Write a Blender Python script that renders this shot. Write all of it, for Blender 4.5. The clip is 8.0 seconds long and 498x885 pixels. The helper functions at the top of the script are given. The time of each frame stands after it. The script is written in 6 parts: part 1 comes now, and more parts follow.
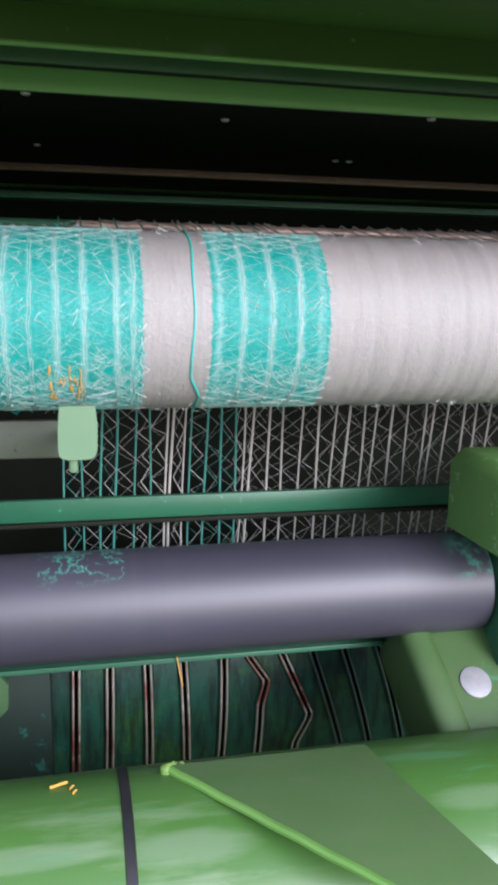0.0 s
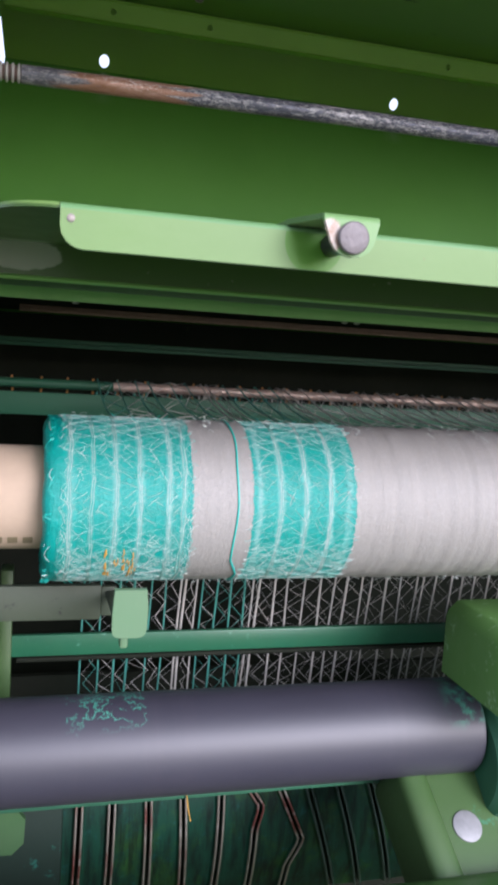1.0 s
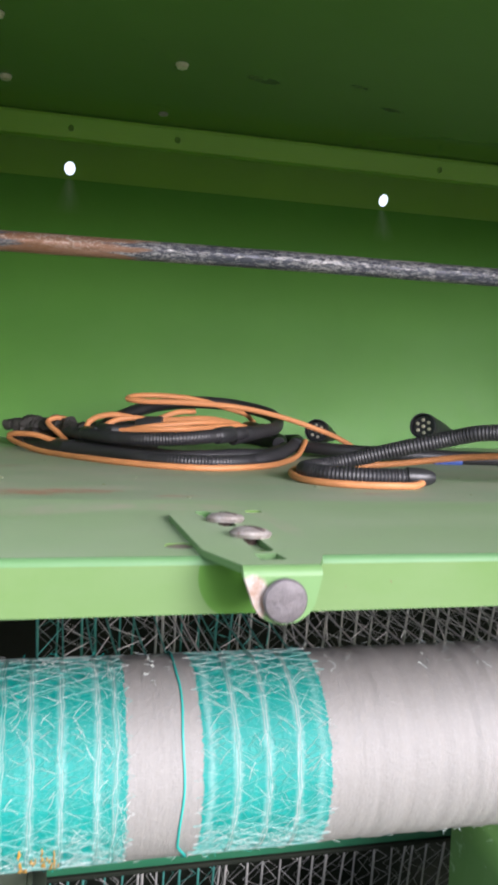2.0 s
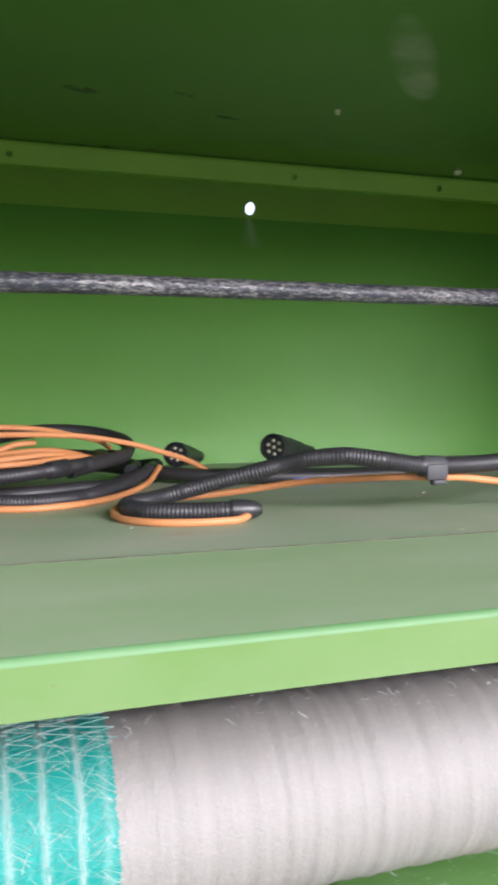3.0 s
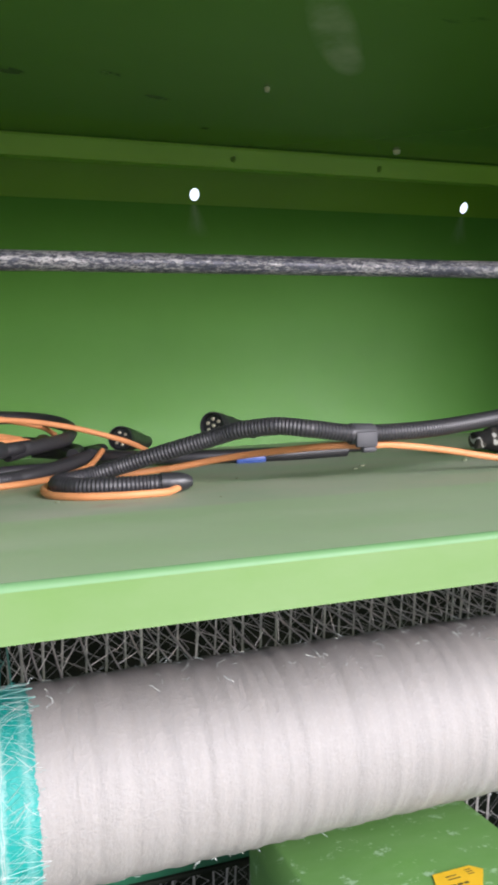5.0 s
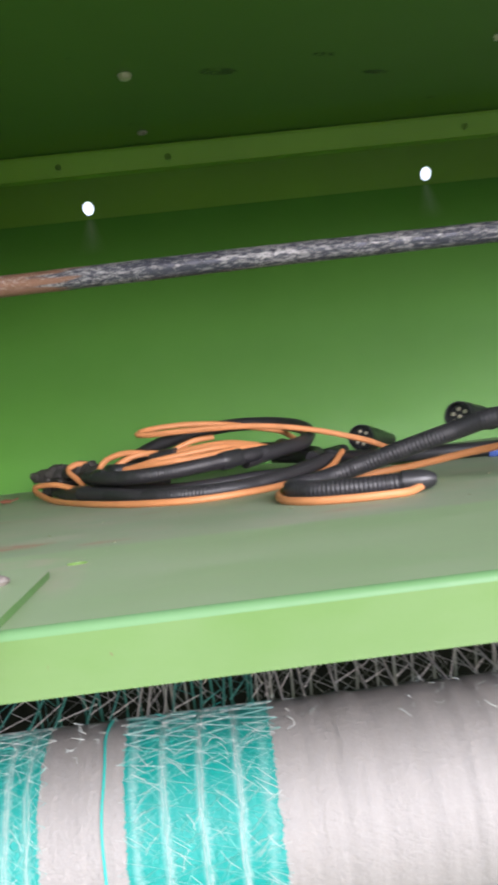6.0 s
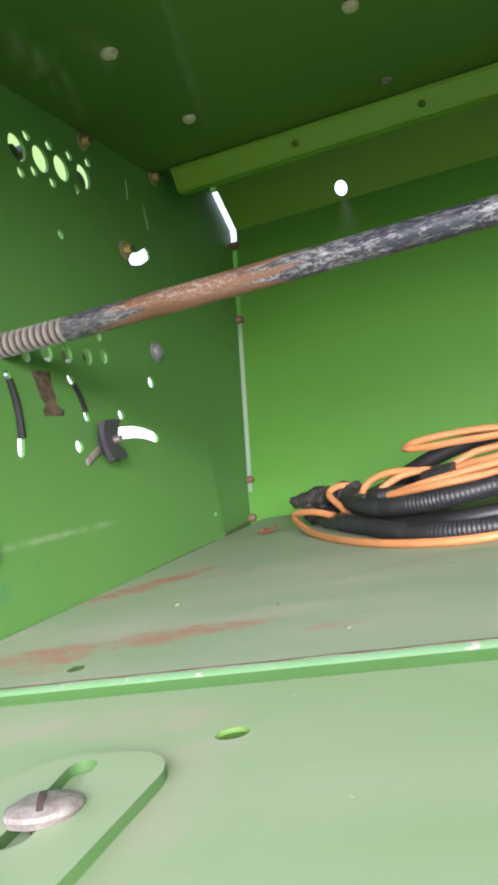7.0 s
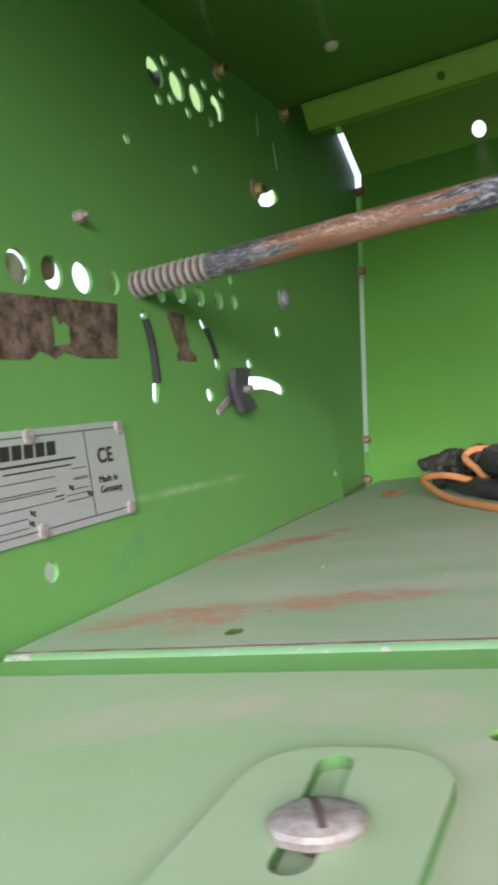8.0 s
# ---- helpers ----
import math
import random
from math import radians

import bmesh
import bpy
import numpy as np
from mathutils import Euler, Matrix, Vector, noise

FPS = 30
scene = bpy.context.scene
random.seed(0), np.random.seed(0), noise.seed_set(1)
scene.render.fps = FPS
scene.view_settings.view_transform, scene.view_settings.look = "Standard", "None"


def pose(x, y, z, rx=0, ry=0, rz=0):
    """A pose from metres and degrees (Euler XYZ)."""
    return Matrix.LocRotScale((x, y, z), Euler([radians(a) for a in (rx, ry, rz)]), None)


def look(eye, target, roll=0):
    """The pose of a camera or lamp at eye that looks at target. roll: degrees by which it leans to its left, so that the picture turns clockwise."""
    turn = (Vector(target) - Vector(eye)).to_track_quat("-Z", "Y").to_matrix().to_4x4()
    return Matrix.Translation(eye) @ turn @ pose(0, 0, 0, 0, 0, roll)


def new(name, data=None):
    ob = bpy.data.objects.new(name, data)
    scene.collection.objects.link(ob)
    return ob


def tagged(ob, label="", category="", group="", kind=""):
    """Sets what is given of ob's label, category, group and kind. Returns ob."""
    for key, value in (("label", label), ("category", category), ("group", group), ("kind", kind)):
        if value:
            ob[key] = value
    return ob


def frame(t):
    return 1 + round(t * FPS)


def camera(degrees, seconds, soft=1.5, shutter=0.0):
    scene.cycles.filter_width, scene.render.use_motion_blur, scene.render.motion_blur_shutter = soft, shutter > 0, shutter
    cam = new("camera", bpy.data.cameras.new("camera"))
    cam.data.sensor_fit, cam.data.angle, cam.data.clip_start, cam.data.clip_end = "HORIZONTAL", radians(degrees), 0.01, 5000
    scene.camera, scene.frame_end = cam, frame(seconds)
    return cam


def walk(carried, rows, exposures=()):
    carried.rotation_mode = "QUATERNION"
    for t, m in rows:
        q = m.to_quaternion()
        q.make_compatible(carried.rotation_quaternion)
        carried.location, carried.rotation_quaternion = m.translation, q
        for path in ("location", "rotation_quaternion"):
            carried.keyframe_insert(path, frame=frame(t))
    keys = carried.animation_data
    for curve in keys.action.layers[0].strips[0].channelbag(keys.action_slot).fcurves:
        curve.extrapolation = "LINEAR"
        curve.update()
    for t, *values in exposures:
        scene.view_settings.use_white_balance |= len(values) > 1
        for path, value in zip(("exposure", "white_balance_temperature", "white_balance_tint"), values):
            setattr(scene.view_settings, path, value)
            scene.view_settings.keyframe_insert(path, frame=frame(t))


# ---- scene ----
cam = camera(33.85, 8.0, soft=3.5, shutter=0.2)
# seconds, eye, target, lean
PATH = [
    (0, (0.1549, -0.3894, 1.1342), (0.5811, 1.5318, 0.7773), 0.82),
    (0.5, (0.0979, -0.4148, 1.1934), (0.5664, 1.5081, 0.9052), 2.68),
    (1, (0.0798, -0.4279, 1.2426), (0.5957, 1.4929, 1.0323), 3.45),
    (1.2, (0.0844, -0.4279, 1.2713), (0.6134, 1.4922, 1.0885), 3.44),
    (2.3, (0.1746, -0.2769, 1.4058), (0.6485, 1.6627, 1.2893), 1.90),
    (2.5, (0.1895, -0.2754, 1.4096), (0.6789, 1.6604, 1.2959), 1.30),
    (3, (0.2750, -0.2867, 1.4108), (0.8959, 1.6109, 1.2945), -0.39),
    (3.5, (0.3273, -0.3032, 1.3988), (1.0701, 1.5496, 1.2740), -1.26),
    (4, (0.3270, -0.2952, 1.3992), (1.0906, 1.5487, 1.2704), -1.51),
    (5.5, (0.3114, -0.3045, 1.3774), (0.7772, 1.6380, 1.2798), -3.68),
    (6, (0.3401, -0.2500, 1.3767), (0.4151, 1.7475, 1.3103), -6.53),
    (6.5, (0.3439, -0.1334, 1.3914), (-0.0345, 1.8305, 1.3809), -8.58),
    (7, (0.3619, -0.0750, 1.3940), (-0.2831, 1.8180, 1.4154), -10.94),
    (7.5, (0.3606, -0.0586, 1.3931), (-0.3920, 1.7943, 1.4051), -10.47),
    (8, (0.3004, -0.0499, 1.3947), (-0.5358, 1.7665, 1.3591), -8.82),
]
# seconds, stops, kelvin, tint
EXPOSURES = [(0.0, 1.64, 5680, 21), (1.2, 1.52, 5680, 21), (2.3, 1.80, 5860, 19), (5.5, 1.82, 5860, 19), (6.5, 1.98, 5860, 18), (7.0, 2.34, 5840, 17), (7.5, 2.08, 5840, 17), (8.0, 2.02, 5760, 17)]
walk(cam, [(t, look(eye, target, lean)) for t, eye, target, lean in PATH], EXPOSURES)

# ---- light: bright overcast day, soft sun from the upper right behind the camera ----
world = bpy.data.worlds.new("world")
scene.world = world
world.use_nodes = True
wn = world.node_tree
sky = wn.nodes.new("ShaderNodeTexSky")
sky.sky_type, sky.sun_disc = "NISHITA", False
sky.sun_elevation, sky.sun_rotation = radians(19), radians(156)
sky.air_density, sky.dust_density = 1.0, 3.0
wn.nodes["Background"].inputs["Strength"].default_value = 0.09
haze = wn.nodes.new("ShaderNodeMixRGB")
haze.inputs["Fac"].default_value = 0.6
haze.inputs["Color2"].default_value = (7.0, 7.15, 7.4, 1)
wn.links.new(sky.outputs[0], haze.inputs["Color1"])
wn.links.new(haze.outputs[0], wn.nodes["Background"].inputs["Color"])
sun = new("sun", bpy.data.lights.new("sun", "SUN"))
sun.data.energy, sun.data.angle, sun.data.color = 1.6, radians(34), (1.0, 0.985, 0.96)
sun.matrix_world = look((1.95, -3.62, 2.63), (0.3, 0.2, 1.2))


# ---- materials ----
def nodes_of(name, rough, metal=0.0, spec=0.5):
    m = bpy.data.materials.new(name)
    m.use_nodes = True
    b = m.node_tree.nodes["Principled BSDF"]
    b.inputs["Roughness"].default_value = rough
    b.inputs["Metallic"].default_value = metal
    b.inputs["Specular IOR Level"].default_value = spec
    return m, m.node_tree, b


def noise_of(nt, scale, detail=4.0, rough=0.55, stretch=None):
    tex = nt.nodes.new("ShaderNodeTexCoord")
    mp = nt.nodes.new("ShaderNodeMapping")
    if stretch:
        mp.inputs["Scale"].default_value = stretch
    n = nt.nodes.new("ShaderNodeTexNoise")
    n.inputs["Scale"].default_value, n.inputs["Detail"].default_value = scale, detail
    n.inputs["Roughness"].default_value = rough
    nt.links.new(tex.outputs["Object"], mp.inputs["Vector"])
    nt.links.new(mp.outputs[0], n.inputs["Vector"])
    return n.outputs["Fac"]


def ramp_of(nt, src, low, high, a=(0, 0, 0, 1), b=(1, 1, 1, 1)):
    r = nt.nodes.new("ShaderNodeValToRGB")
    r.color_ramp.elements[0].position, r.color_ramp.elements[1].position = low, high
    r.color_ramp.elements[0].color, r.color_ramp.elements[1].color = a, b
    nt.links.new(src, r.inputs["Fac"])
    return r.outputs["Color"]


def mix_of(nt, fac, a, b):
    m = nt.nodes.new("ShaderNodeMixRGB")
    for socket, value in ((m.inputs["Fac"], fac), (m.inputs["Color1"], a), (m.inputs["Color2"], b)):
        if isinstance(value, (int, float)):
            socket.default_value = value
        elif isinstance(value, tuple):
            socket.default_value = (*value[:3], 1)
        else:
            nt.links.new(value, socket)
    return m.outputs["Color"]


def calc(nt, op, a, b=0.0, clamp=False):
    m = nt.nodes.new("ShaderNodeMath")
    m.operation, m.use_clamp = op, clamp
    for socket, value in ((m.inputs[0], a), (m.inputs[1], b)):
        if isinstance(value, (int, float)):
            socket.default_value = value
        else:
            nt.links.new(value, socket)
    return m.outputs[0]


def bump_of(nt, b, height, strength, distance):
    n = nt.nodes.new("ShaderNodeBump")
    n.inputs["Strength"].default_value, n.inputs["Distance"].default_value = strength, distance
    nt.links.new(height, n.inputs["Height"])
    nt.links.new(n.outputs[0], b.inputs["Normal"])


def axes_of(nt):
    tex = nt.nodes.new("ShaderNodeTexCoord")
    sep = nt.nodes.new("ShaderNodeSeparateXYZ")
    nt.links.new(tex.outputs["Object"], sep.inputs[0])
    return sep.outputs


def blob(nt, u, v, cu, cv, a, c, turn=0.0):
    """1 at the middle of a turned oval, falling to 0 at its rim."""
    du, dv = calc(nt, "SUBTRACT", u, cu), calc(nt, "SUBTRACT", v, cv)
    p = calc(nt, "ADD", calc(nt, "MULTIPLY", du, math.cos(turn) / a), calc(nt, "MULTIPLY", dv, math.sin(turn) / a))
    q = calc(nt, "ADD", calc(nt, "MULTIPLY", du, -math.sin(turn) / c), calc(nt, "MULTIPLY", dv, math.cos(turn) / c))
    return calc(nt, "SUBTRACT", 1.0, calc(nt, "ADD", calc(nt, "MULTIPLY", p, p), calc(nt, "MULTIPLY", q, q)), True)


def paint(name, base, rough=0.38, dust=0.0, dust_colour=(0.42, 0.40, 0.31), wear=0.0, wear_colour=(0.30, 0.12, 0.07), spec=0.45, scale=1.0, peel=0.0003):
    """Sprayed machine paint: cloudy tone, dust film, chips and a faint orange-peel relief."""
    m, nt, b = nodes_of(name, rough, 0.0, spec)
    cloud = noise_of(nt, 6 * scale, 5)
    fine = noise_of(nt, 130 * scale, 3)
    dark = tuple(c * 0.80 for c in base)
    light = tuple(min(1, c * 1.12) for c in base)
    col = mix_of(nt, cloud, dark, light)
    if dust:
        film = ramp_of(nt, noise_of(nt, 9 * scale, 8, 0.65, (1, 2.2, 1)), 0.25, 0.85)
        col = mix_of(nt, calc(nt, "MULTIPLY", calc(nt, "ADD", film, 0.45), dust, True), col, dust_colour)
    if wear:
        chips = ramp_of(nt, noise_of(nt, 26 * scale, 10, 0.72), 0.70 - wear * 0.15, 0.735 - wear * 0.15)
        col = mix_of(nt, chips, col, wear_colour)
    nt.links.new(col, b.inputs["Base Color"])
    nt.links.new(calc(nt, "ADD", calc(nt, "MULTIPLY", fine, 0.16), rough - 0.06), b.inputs["Roughness"])
    bump_of(nt, b, noise_of(nt, 260, 2), 0.10, peel)
    return m


def plain(name, base, rough, metal=0.0, vary=0.25, scale=60.0, relief=0.3, depth=0.0005, spec=0.5):
    m, nt, b = nodes_of(name, rough, metal, spec)
    n = noise_of(nt, scale, 6, 0.6)
    col = mix_of(nt, n, tuple(c * (1 - vary) for c in base), tuple(min(1, c * (1 + vary)) for c in base))
    big = noise_of(nt, scale / 9, 3)
    col = mix_of(nt, calc(nt, "MULTIPLY", big, vary), col, tuple(c * 0.6 for c in base))
    nt.links.new(col, b.inputs["Base Color"])
    nt.links.new(calc(nt, "ADD", calc(nt, "MULTIPLY", n, 0.2), rough - 0.1), b.inputs["Roughness"])
    bump_of(nt, b, n, relief, depth)
    return m


GREEN = (0.105, 0.285, 0.032)
M_green = paint("green_paint", GREEN, 0.42, dust=0.10, wear=0.05)
M_wall = paint("wall_green_paint", (0.104, 0.288, 0.042), 0.5, dust=0.04, spec=0.22)
M_lip = paint("lip_green_paint", (0.112, 0.226, 0.036), 0.45, dust=0.09, spec=0.30)
def lip_material():
    """Light green lip dulled by dust, with a darker green patch behind the bracket's ear."""
    m, nt, b = nodes_of("lip_paint", 0.45, 0.0, 0.30)
    x, y, z = axes_of(nt)
    col = mix_of(nt, noise_of(nt, 6, 5), (0.083, 0.176, 0.032), (0.108, 0.222, 0.041))
    film = ramp_of(nt, noise_of(nt, 10, 8, 0.65, (1, 1, 2)), 0.25, 0.85)
    col = mix_of(nt, calc(nt, "MULTIPLY", calc(nt, "ADD", film, 0.45), 0.155, True), col, (0.36, 0.37, 0.30))
    near = ramp_of(nt, calc(nt, "ADD", blob(nt, x, z, 0.2300, 1.3080, 0.0180, 0.0185), calc(nt, "MULTIPLY", noise_of(nt, 160, 4), 0.06)), 0.08, 0.14)
    col = mix_of(nt, calc(nt, "MULTIPLY", near, 0.9), col, (0.070, 0.195, 0.015))
    nick = ramp_of(nt, noise_of(nt, 90, 4, 0.6), 0.74, 0.76)
    col = mix_of(nt, calc(nt, "MULTIPLY", nick, 0.6), col, (0.16, 0.11, 0.06))
    nt.links.new(col, b.inputs["Base Color"])
    nt.links.new(calc(nt, "ADD", calc(nt, "MULTIPLY", film, 0.2), 0.36), b.inputs["Roughness"])
    bump_of(nt, b, noise_of(nt, 260, 2), 0.10, 0.0003)
    return m


# mint tint puts the highlight along the bend into its colour
M_bend = paint("bend_highlight_paint", (0.095, 0.218, 0.066), 0.46, dust=0.12, dust_colour=(0.30, 0.42, 0.33), spec=0.28)
M_outer = paint("outer_panel_paint", (0.25, 0.42, 0.085), 0.45, dust=0.10, spec=0.30)
# less dusty cut edges, also darkened so their shade is in the colour
M_cut = paint("shaded_cut_edge_paint", (0.050, 0.155, 0.026), 0.5, dust=0.12, wear=0.1)
M_flange = paint("olive_green_paint", (0.19, 0.375, 0.016), 0.40, dust=0.03)
def shelf_material():
    """Faded green sheet under a film of dust, with rubbed rust stains and dark grit."""
    m, nt, b = nodes_of("dusty_green_paint", 0.55, 0.0, 0.28)
    x, y, z = axes_of(nt)
    film = ramp_of(nt, noise_of(nt, 7, 9, 0.66, (1, 2.0, 1)), 0.28, 0.74)
    col = mix_of(nt, film, (0.240, 0.342, 0.200), (0.408, 0.404, 0.312))
    col = mix_of(nt, calc(nt, "MULTIPLY", ramp_of(nt, noise_of(nt, 16, 8, 0.7), 0.52, 0.75), 0.5), col, (0.24, 0.34, 0.22))
    rub = noise_of(nt, 42, 10, 0.82, (0.8, 1.4, 1))
    wash = noise_of(nt, 11, 6, 0.6)
    for cx, cy, a, c, turn, amount in ((0.028, 0.515, 0.065, 0.036, 0.80, 0.9), (0.058, 0.560, 0.062, 0.032, 0.95, 1.0), (0.080, 0.330, 0.060, 0.040, 0.03, 0.9), (0.140, 0.345, 0.060, 0.032, 0.10, 0.8), (0.185, 0.350, 0.040, 0.026, 0.15, 0.7), (0.040, 0.320, 0.050, 0.030, 0.1, 0.8), (0.255, 0.325, 0.030, 0.014, 0.05, 0.4), (0.095, 0.295, 0.040, 0.010, 0.0, 0.4), (0.120, 0.545, 0.05, 0.022, 0.4, 0.25), (0.268, 0.479, 0.026, 0.009, 0.1, 0.5), (0.440, 0.345, 0.05, 0.02, 0.0, 0.3)):
        near = blob(nt, x, y, cx, cy, a, c, turn)
        patch = ramp_of(nt, calc(nt, "ADD", calc(nt, "MULTIPLY", near, 0.25), calc(nt, "MULTIPLY", rub, 0.95)), 0.625, 0.760)
        halo = calc(nt, "MULTIPLY", calc(nt, "MULTIPLY", near, wash), 0.22)
        inside = calc(nt, "MULTIPLY", calc(nt, "ADD", calc(nt, "MULTIPLY", patch, calc(nt, "MULTIPLY", near, 1.6, True)), halo, True), amount)
        col = mix_of(nt, inside, col, (0.40, 0.185, 0.140))
    grit = ramp_of(nt, noise_of(nt, 95, 4, 0.6), 0.70, 0.74)
    col = mix_of(nt, calc(nt, "MULTIPLY", grit, 0.55), col, (0.10, 0.12, 0.08))
    nt.links.new(col, b.inputs["Base Color"])
    nt.links.new(calc(nt, "ADD", calc(nt, "MULTIPLY", film, 0.22), 0.40), b.inputs["Roughness"])
    bump_of(nt, b, noise_of(nt, 90, 6, 0.7), 0.15, 0.0006)
    return m


M_shelf = shelf_material()
# lighter than the other greens: light bounced off the plate is in it
M_shelflip = paint("lit_shelf_lip_paint", (0.165, 0.385, 0.095), 0.45, dust=0.10, dust_colour=(0.34, 0.42, 0.30), wear=0.16, wear_colour=(0.34, 0.15, 0.10), spec=0.3, scale=2.2)
def plate_material():
    """Light green sheet, dulled by dust, with brownish wiped patches and pale nicks."""
    m, nt, b = nodes_of("front_plate_paint", 0.48, 0.0, 0.38)
    x, y, z = axes_of(nt)
    film = ramp_of(nt, noise_of(nt, 8, 8, 0.65, (1, 2.2, 1)), 0.25, 0.80)
    col = mix_of(nt, film, (0.246, 0.358, 0.172), (0.330, 0.392, 0.252))
    col = mix_of(nt, calc(nt, "MULTIPLY", ramp_of(nt, noise_of(nt, 40, 7, 0.7), 0.45, 0.75), 0.22), col, (0.25, 0.33, 0.19))
    wipe = noise_of(nt, 38, 6, 0.65, (1.2, 0.7, 1))
    for cx, cy, a, c, turn, amount in ((0.222, 0.157, 0.050, 0.016, -0.05, 0.7), (0.165, 0.150, 0.050, 0.020, 0.5, 0.55), (0.268, 0.100, 0.010, 0.045, 0.05, 0.5), (0.262, 0.128, 0.016, 0.010, 0.4, 0.5)):
        near = blob(nt, x, y, cx, cy, a, c, turn)
        col = mix_of(nt, calc(nt, "MULTIPLY", calc(nt, "MULTIPLY", calc(nt, "MULTIPLY", near, 1.5, True), ramp_of(nt, wipe, 0.35, 0.65)), amount), col, (0.42, 0.36, 0.29))
    nick = ramp_of(nt, noise_of(nt, 120, 3, 0.6), 0.735, 0.76)
    col = mix_of(nt, calc(nt, "MULTIPLY", nick, 0.5), col, (0.55, 0.56, 0.45))
    nt.links.new(col, b.inputs["Base Color"])
    nt.links.new(calc(nt, "ADD", calc(nt, "MULTIPLY", film, 0.2), 0.38), b.inputs["Roughness"])
    bump_of(nt, b, noise_of(nt, 160, 4, 0.6), 0.10, 0.0004)
    return m


def side_wall_material():
    """Green side wall with one long pale scratch, teal smudges and small scuffs."""
    m, nt, b = nodes_of("side_wall_paint", 0.45, 0.0, 0.25)
    x, y, z = axes_of(nt)
    col = mix_of(nt, noise_of(nt, 6, 5), (0.098, 0.236, 0.056), (0.128, 0.302, 0.074))
    col = mix_of(nt, calc(nt, "MULTIPLY", ramp_of(nt, noise_of(nt, 30, 8, 0.7), 0.5, 0.8), 0.18), col, (0.20, 0.26, 0.12))
    line = calc(nt, "ABSOLUTE", calc(nt, "SUBTRACT", calc(nt, "ADD", z, calc(nt, "MULTIPLY", y, 0.025)), 1.3692))
    line = calc(nt, "MULTIPLY", ramp_of(nt, line, 0.0004, 0.0016, (1, 1, 1, 1), (0, 0, 0, 1)), calc(nt, "MULTIPLY", blob(nt, y, z, 0.49, 1.357, 0.10, 0.5), 1.6, True))
    col = mix_of(nt, calc(nt, "MULTIPLY", calc(nt, "MULTIPLY", line, ramp_of(nt, noise_of(nt, 60, 5), 0.3, 0.6)), 0.40), col, (0.42, 0.50, 0.32))
    rub = ramp_of(nt, noise_of(nt, 110, 8, 0.75), 0.46, 0.60)
    for cy, cz, a, c, amount in ((0.400, 1.327, 0.022, 0.011, 0.8), (0.452, 1.342, 0.014, 0.004, 0.7), (0.375, 1.320, 0.010, 0.012, 0.7), (0.62, 1.335, 0.03, 0.006, 0.35)):
        near = calc(nt, "MULTIPLY", blob(nt, y, z, cy, cz, a, c, 0.4), 1.6, True)
        col = mix_of(nt, calc(nt, "MULTIPLY", calc(nt, "MULTIPLY", near, rub), amount * 0.65), col, (0.05, 0.20, 0.12))
    nt.links.new(col, b.inputs["Base Color"])
    bump_of(nt, b, noise_of(nt, 9, 2), 0.25, 0.002)
    return m


def back_wall_material():
    """Green back wall, clouded, with faint pale fans below the three drilled holes."""
    m, nt, b = nodes_of("back_wall_paint", 0.42, 0.0, 0.22)
    x, y, z = axes_of(nt)
    col = mix_of(nt, noise_of(nt, 6, 5), (0.085, 0.244, 0.031), (0.110, 0.302, 0.044))
    col = mix_of(nt, calc(nt, "MULTIPLY", ramp_of(nt, noise_of(nt, 14, 7, 0.65, (0.5, 1, 1.6)), 0.45, 0.75), 0.12), col, (0.13, 0.27, 0.08))
    wisp = ramp_of(nt, noise_of(nt, 55, 6, 0.65, (1, 1, 0.35)), 0.30, 0.70)
    fall = calc(nt, "SUBTRACT", 1.7135, z)
    for cx, lean in ((0.181, 0.0), (0.7155, 0.06), (1.2493, -0.30)):
        off = calc(nt, "ABSOLUTE", calc(nt, "SUBTRACT", calc(nt, "SUBTRACT", x, cx), calc(nt, "MULTIPLY", fall, lean)))
        half = calc(nt, "ADD", calc(nt, "MULTIPLY", fall, 0.34), 0.006)
        fan = calc(nt, "SUBTRACT", 1.0, calc(nt, "DIVIDE", off, half), True)
        along = calc(nt, "MULTIPLY", ramp_of(nt, fall, 0.0, 0.006), ramp_of(nt, fall, 0.008, 0.062, (1, 1, 1, 1), (0, 0, 0, 1)))
        col = mix_of(nt, calc(nt, "MULTIPLY", calc(nt, "MULTIPLY", fan, along), calc(nt, "MULTIPLY", calc(nt, "ADD", wisp, 0.5), 0.50)), col, (0.42, 0.46, 0.34))
    speck = ramp_of(nt, noise_of(nt, 150, 3, 0.6), 0.735, 0.76)
    col = mix_of(nt, calc(nt, "MULTIPLY", speck, 0.35), col, (0.22, 0.20, 0.10))
    nt.links.new(col, b.inputs["Base Color"])
    nt.links.new(calc(nt, "ADD", calc(nt, "MULTIPLY", noise_of(nt, 20, 6, 0.6), 0.22), 0.32), b.inputs["Roughness"])
    bump_of(nt, b, noise_of(nt, 7, 3), 0.25, 0.003)
    return m


M_plate, M_side, M_back = plate_material(), side_wall_material(), back_wall_material()
M_old = paint("old_green_paint", (0.013, 0.100, 0.052), 0.42, dust=0.05, wear=0.3, wear_colour=(0.16, 0.30, 0.22), spec=0.3)
# near-black: shade under the shelf and between parts is in this colour
M_shadegrime = paint("shade_and_grime", (0.006, 0.010, 0.006), 0.7, dust=0.03, wear=0.2, wear_colour=(0.03, 0.036, 0.02), spec=0.1)
M_oldlight = paint("weathered_green_paint", (0.034, 0.090, 0.018), 0.45, dust=0.10, dust_colour=(0.22, 0.22, 0.15), wear=0.35, wear_colour=(0.045, 0.17, 0.09))
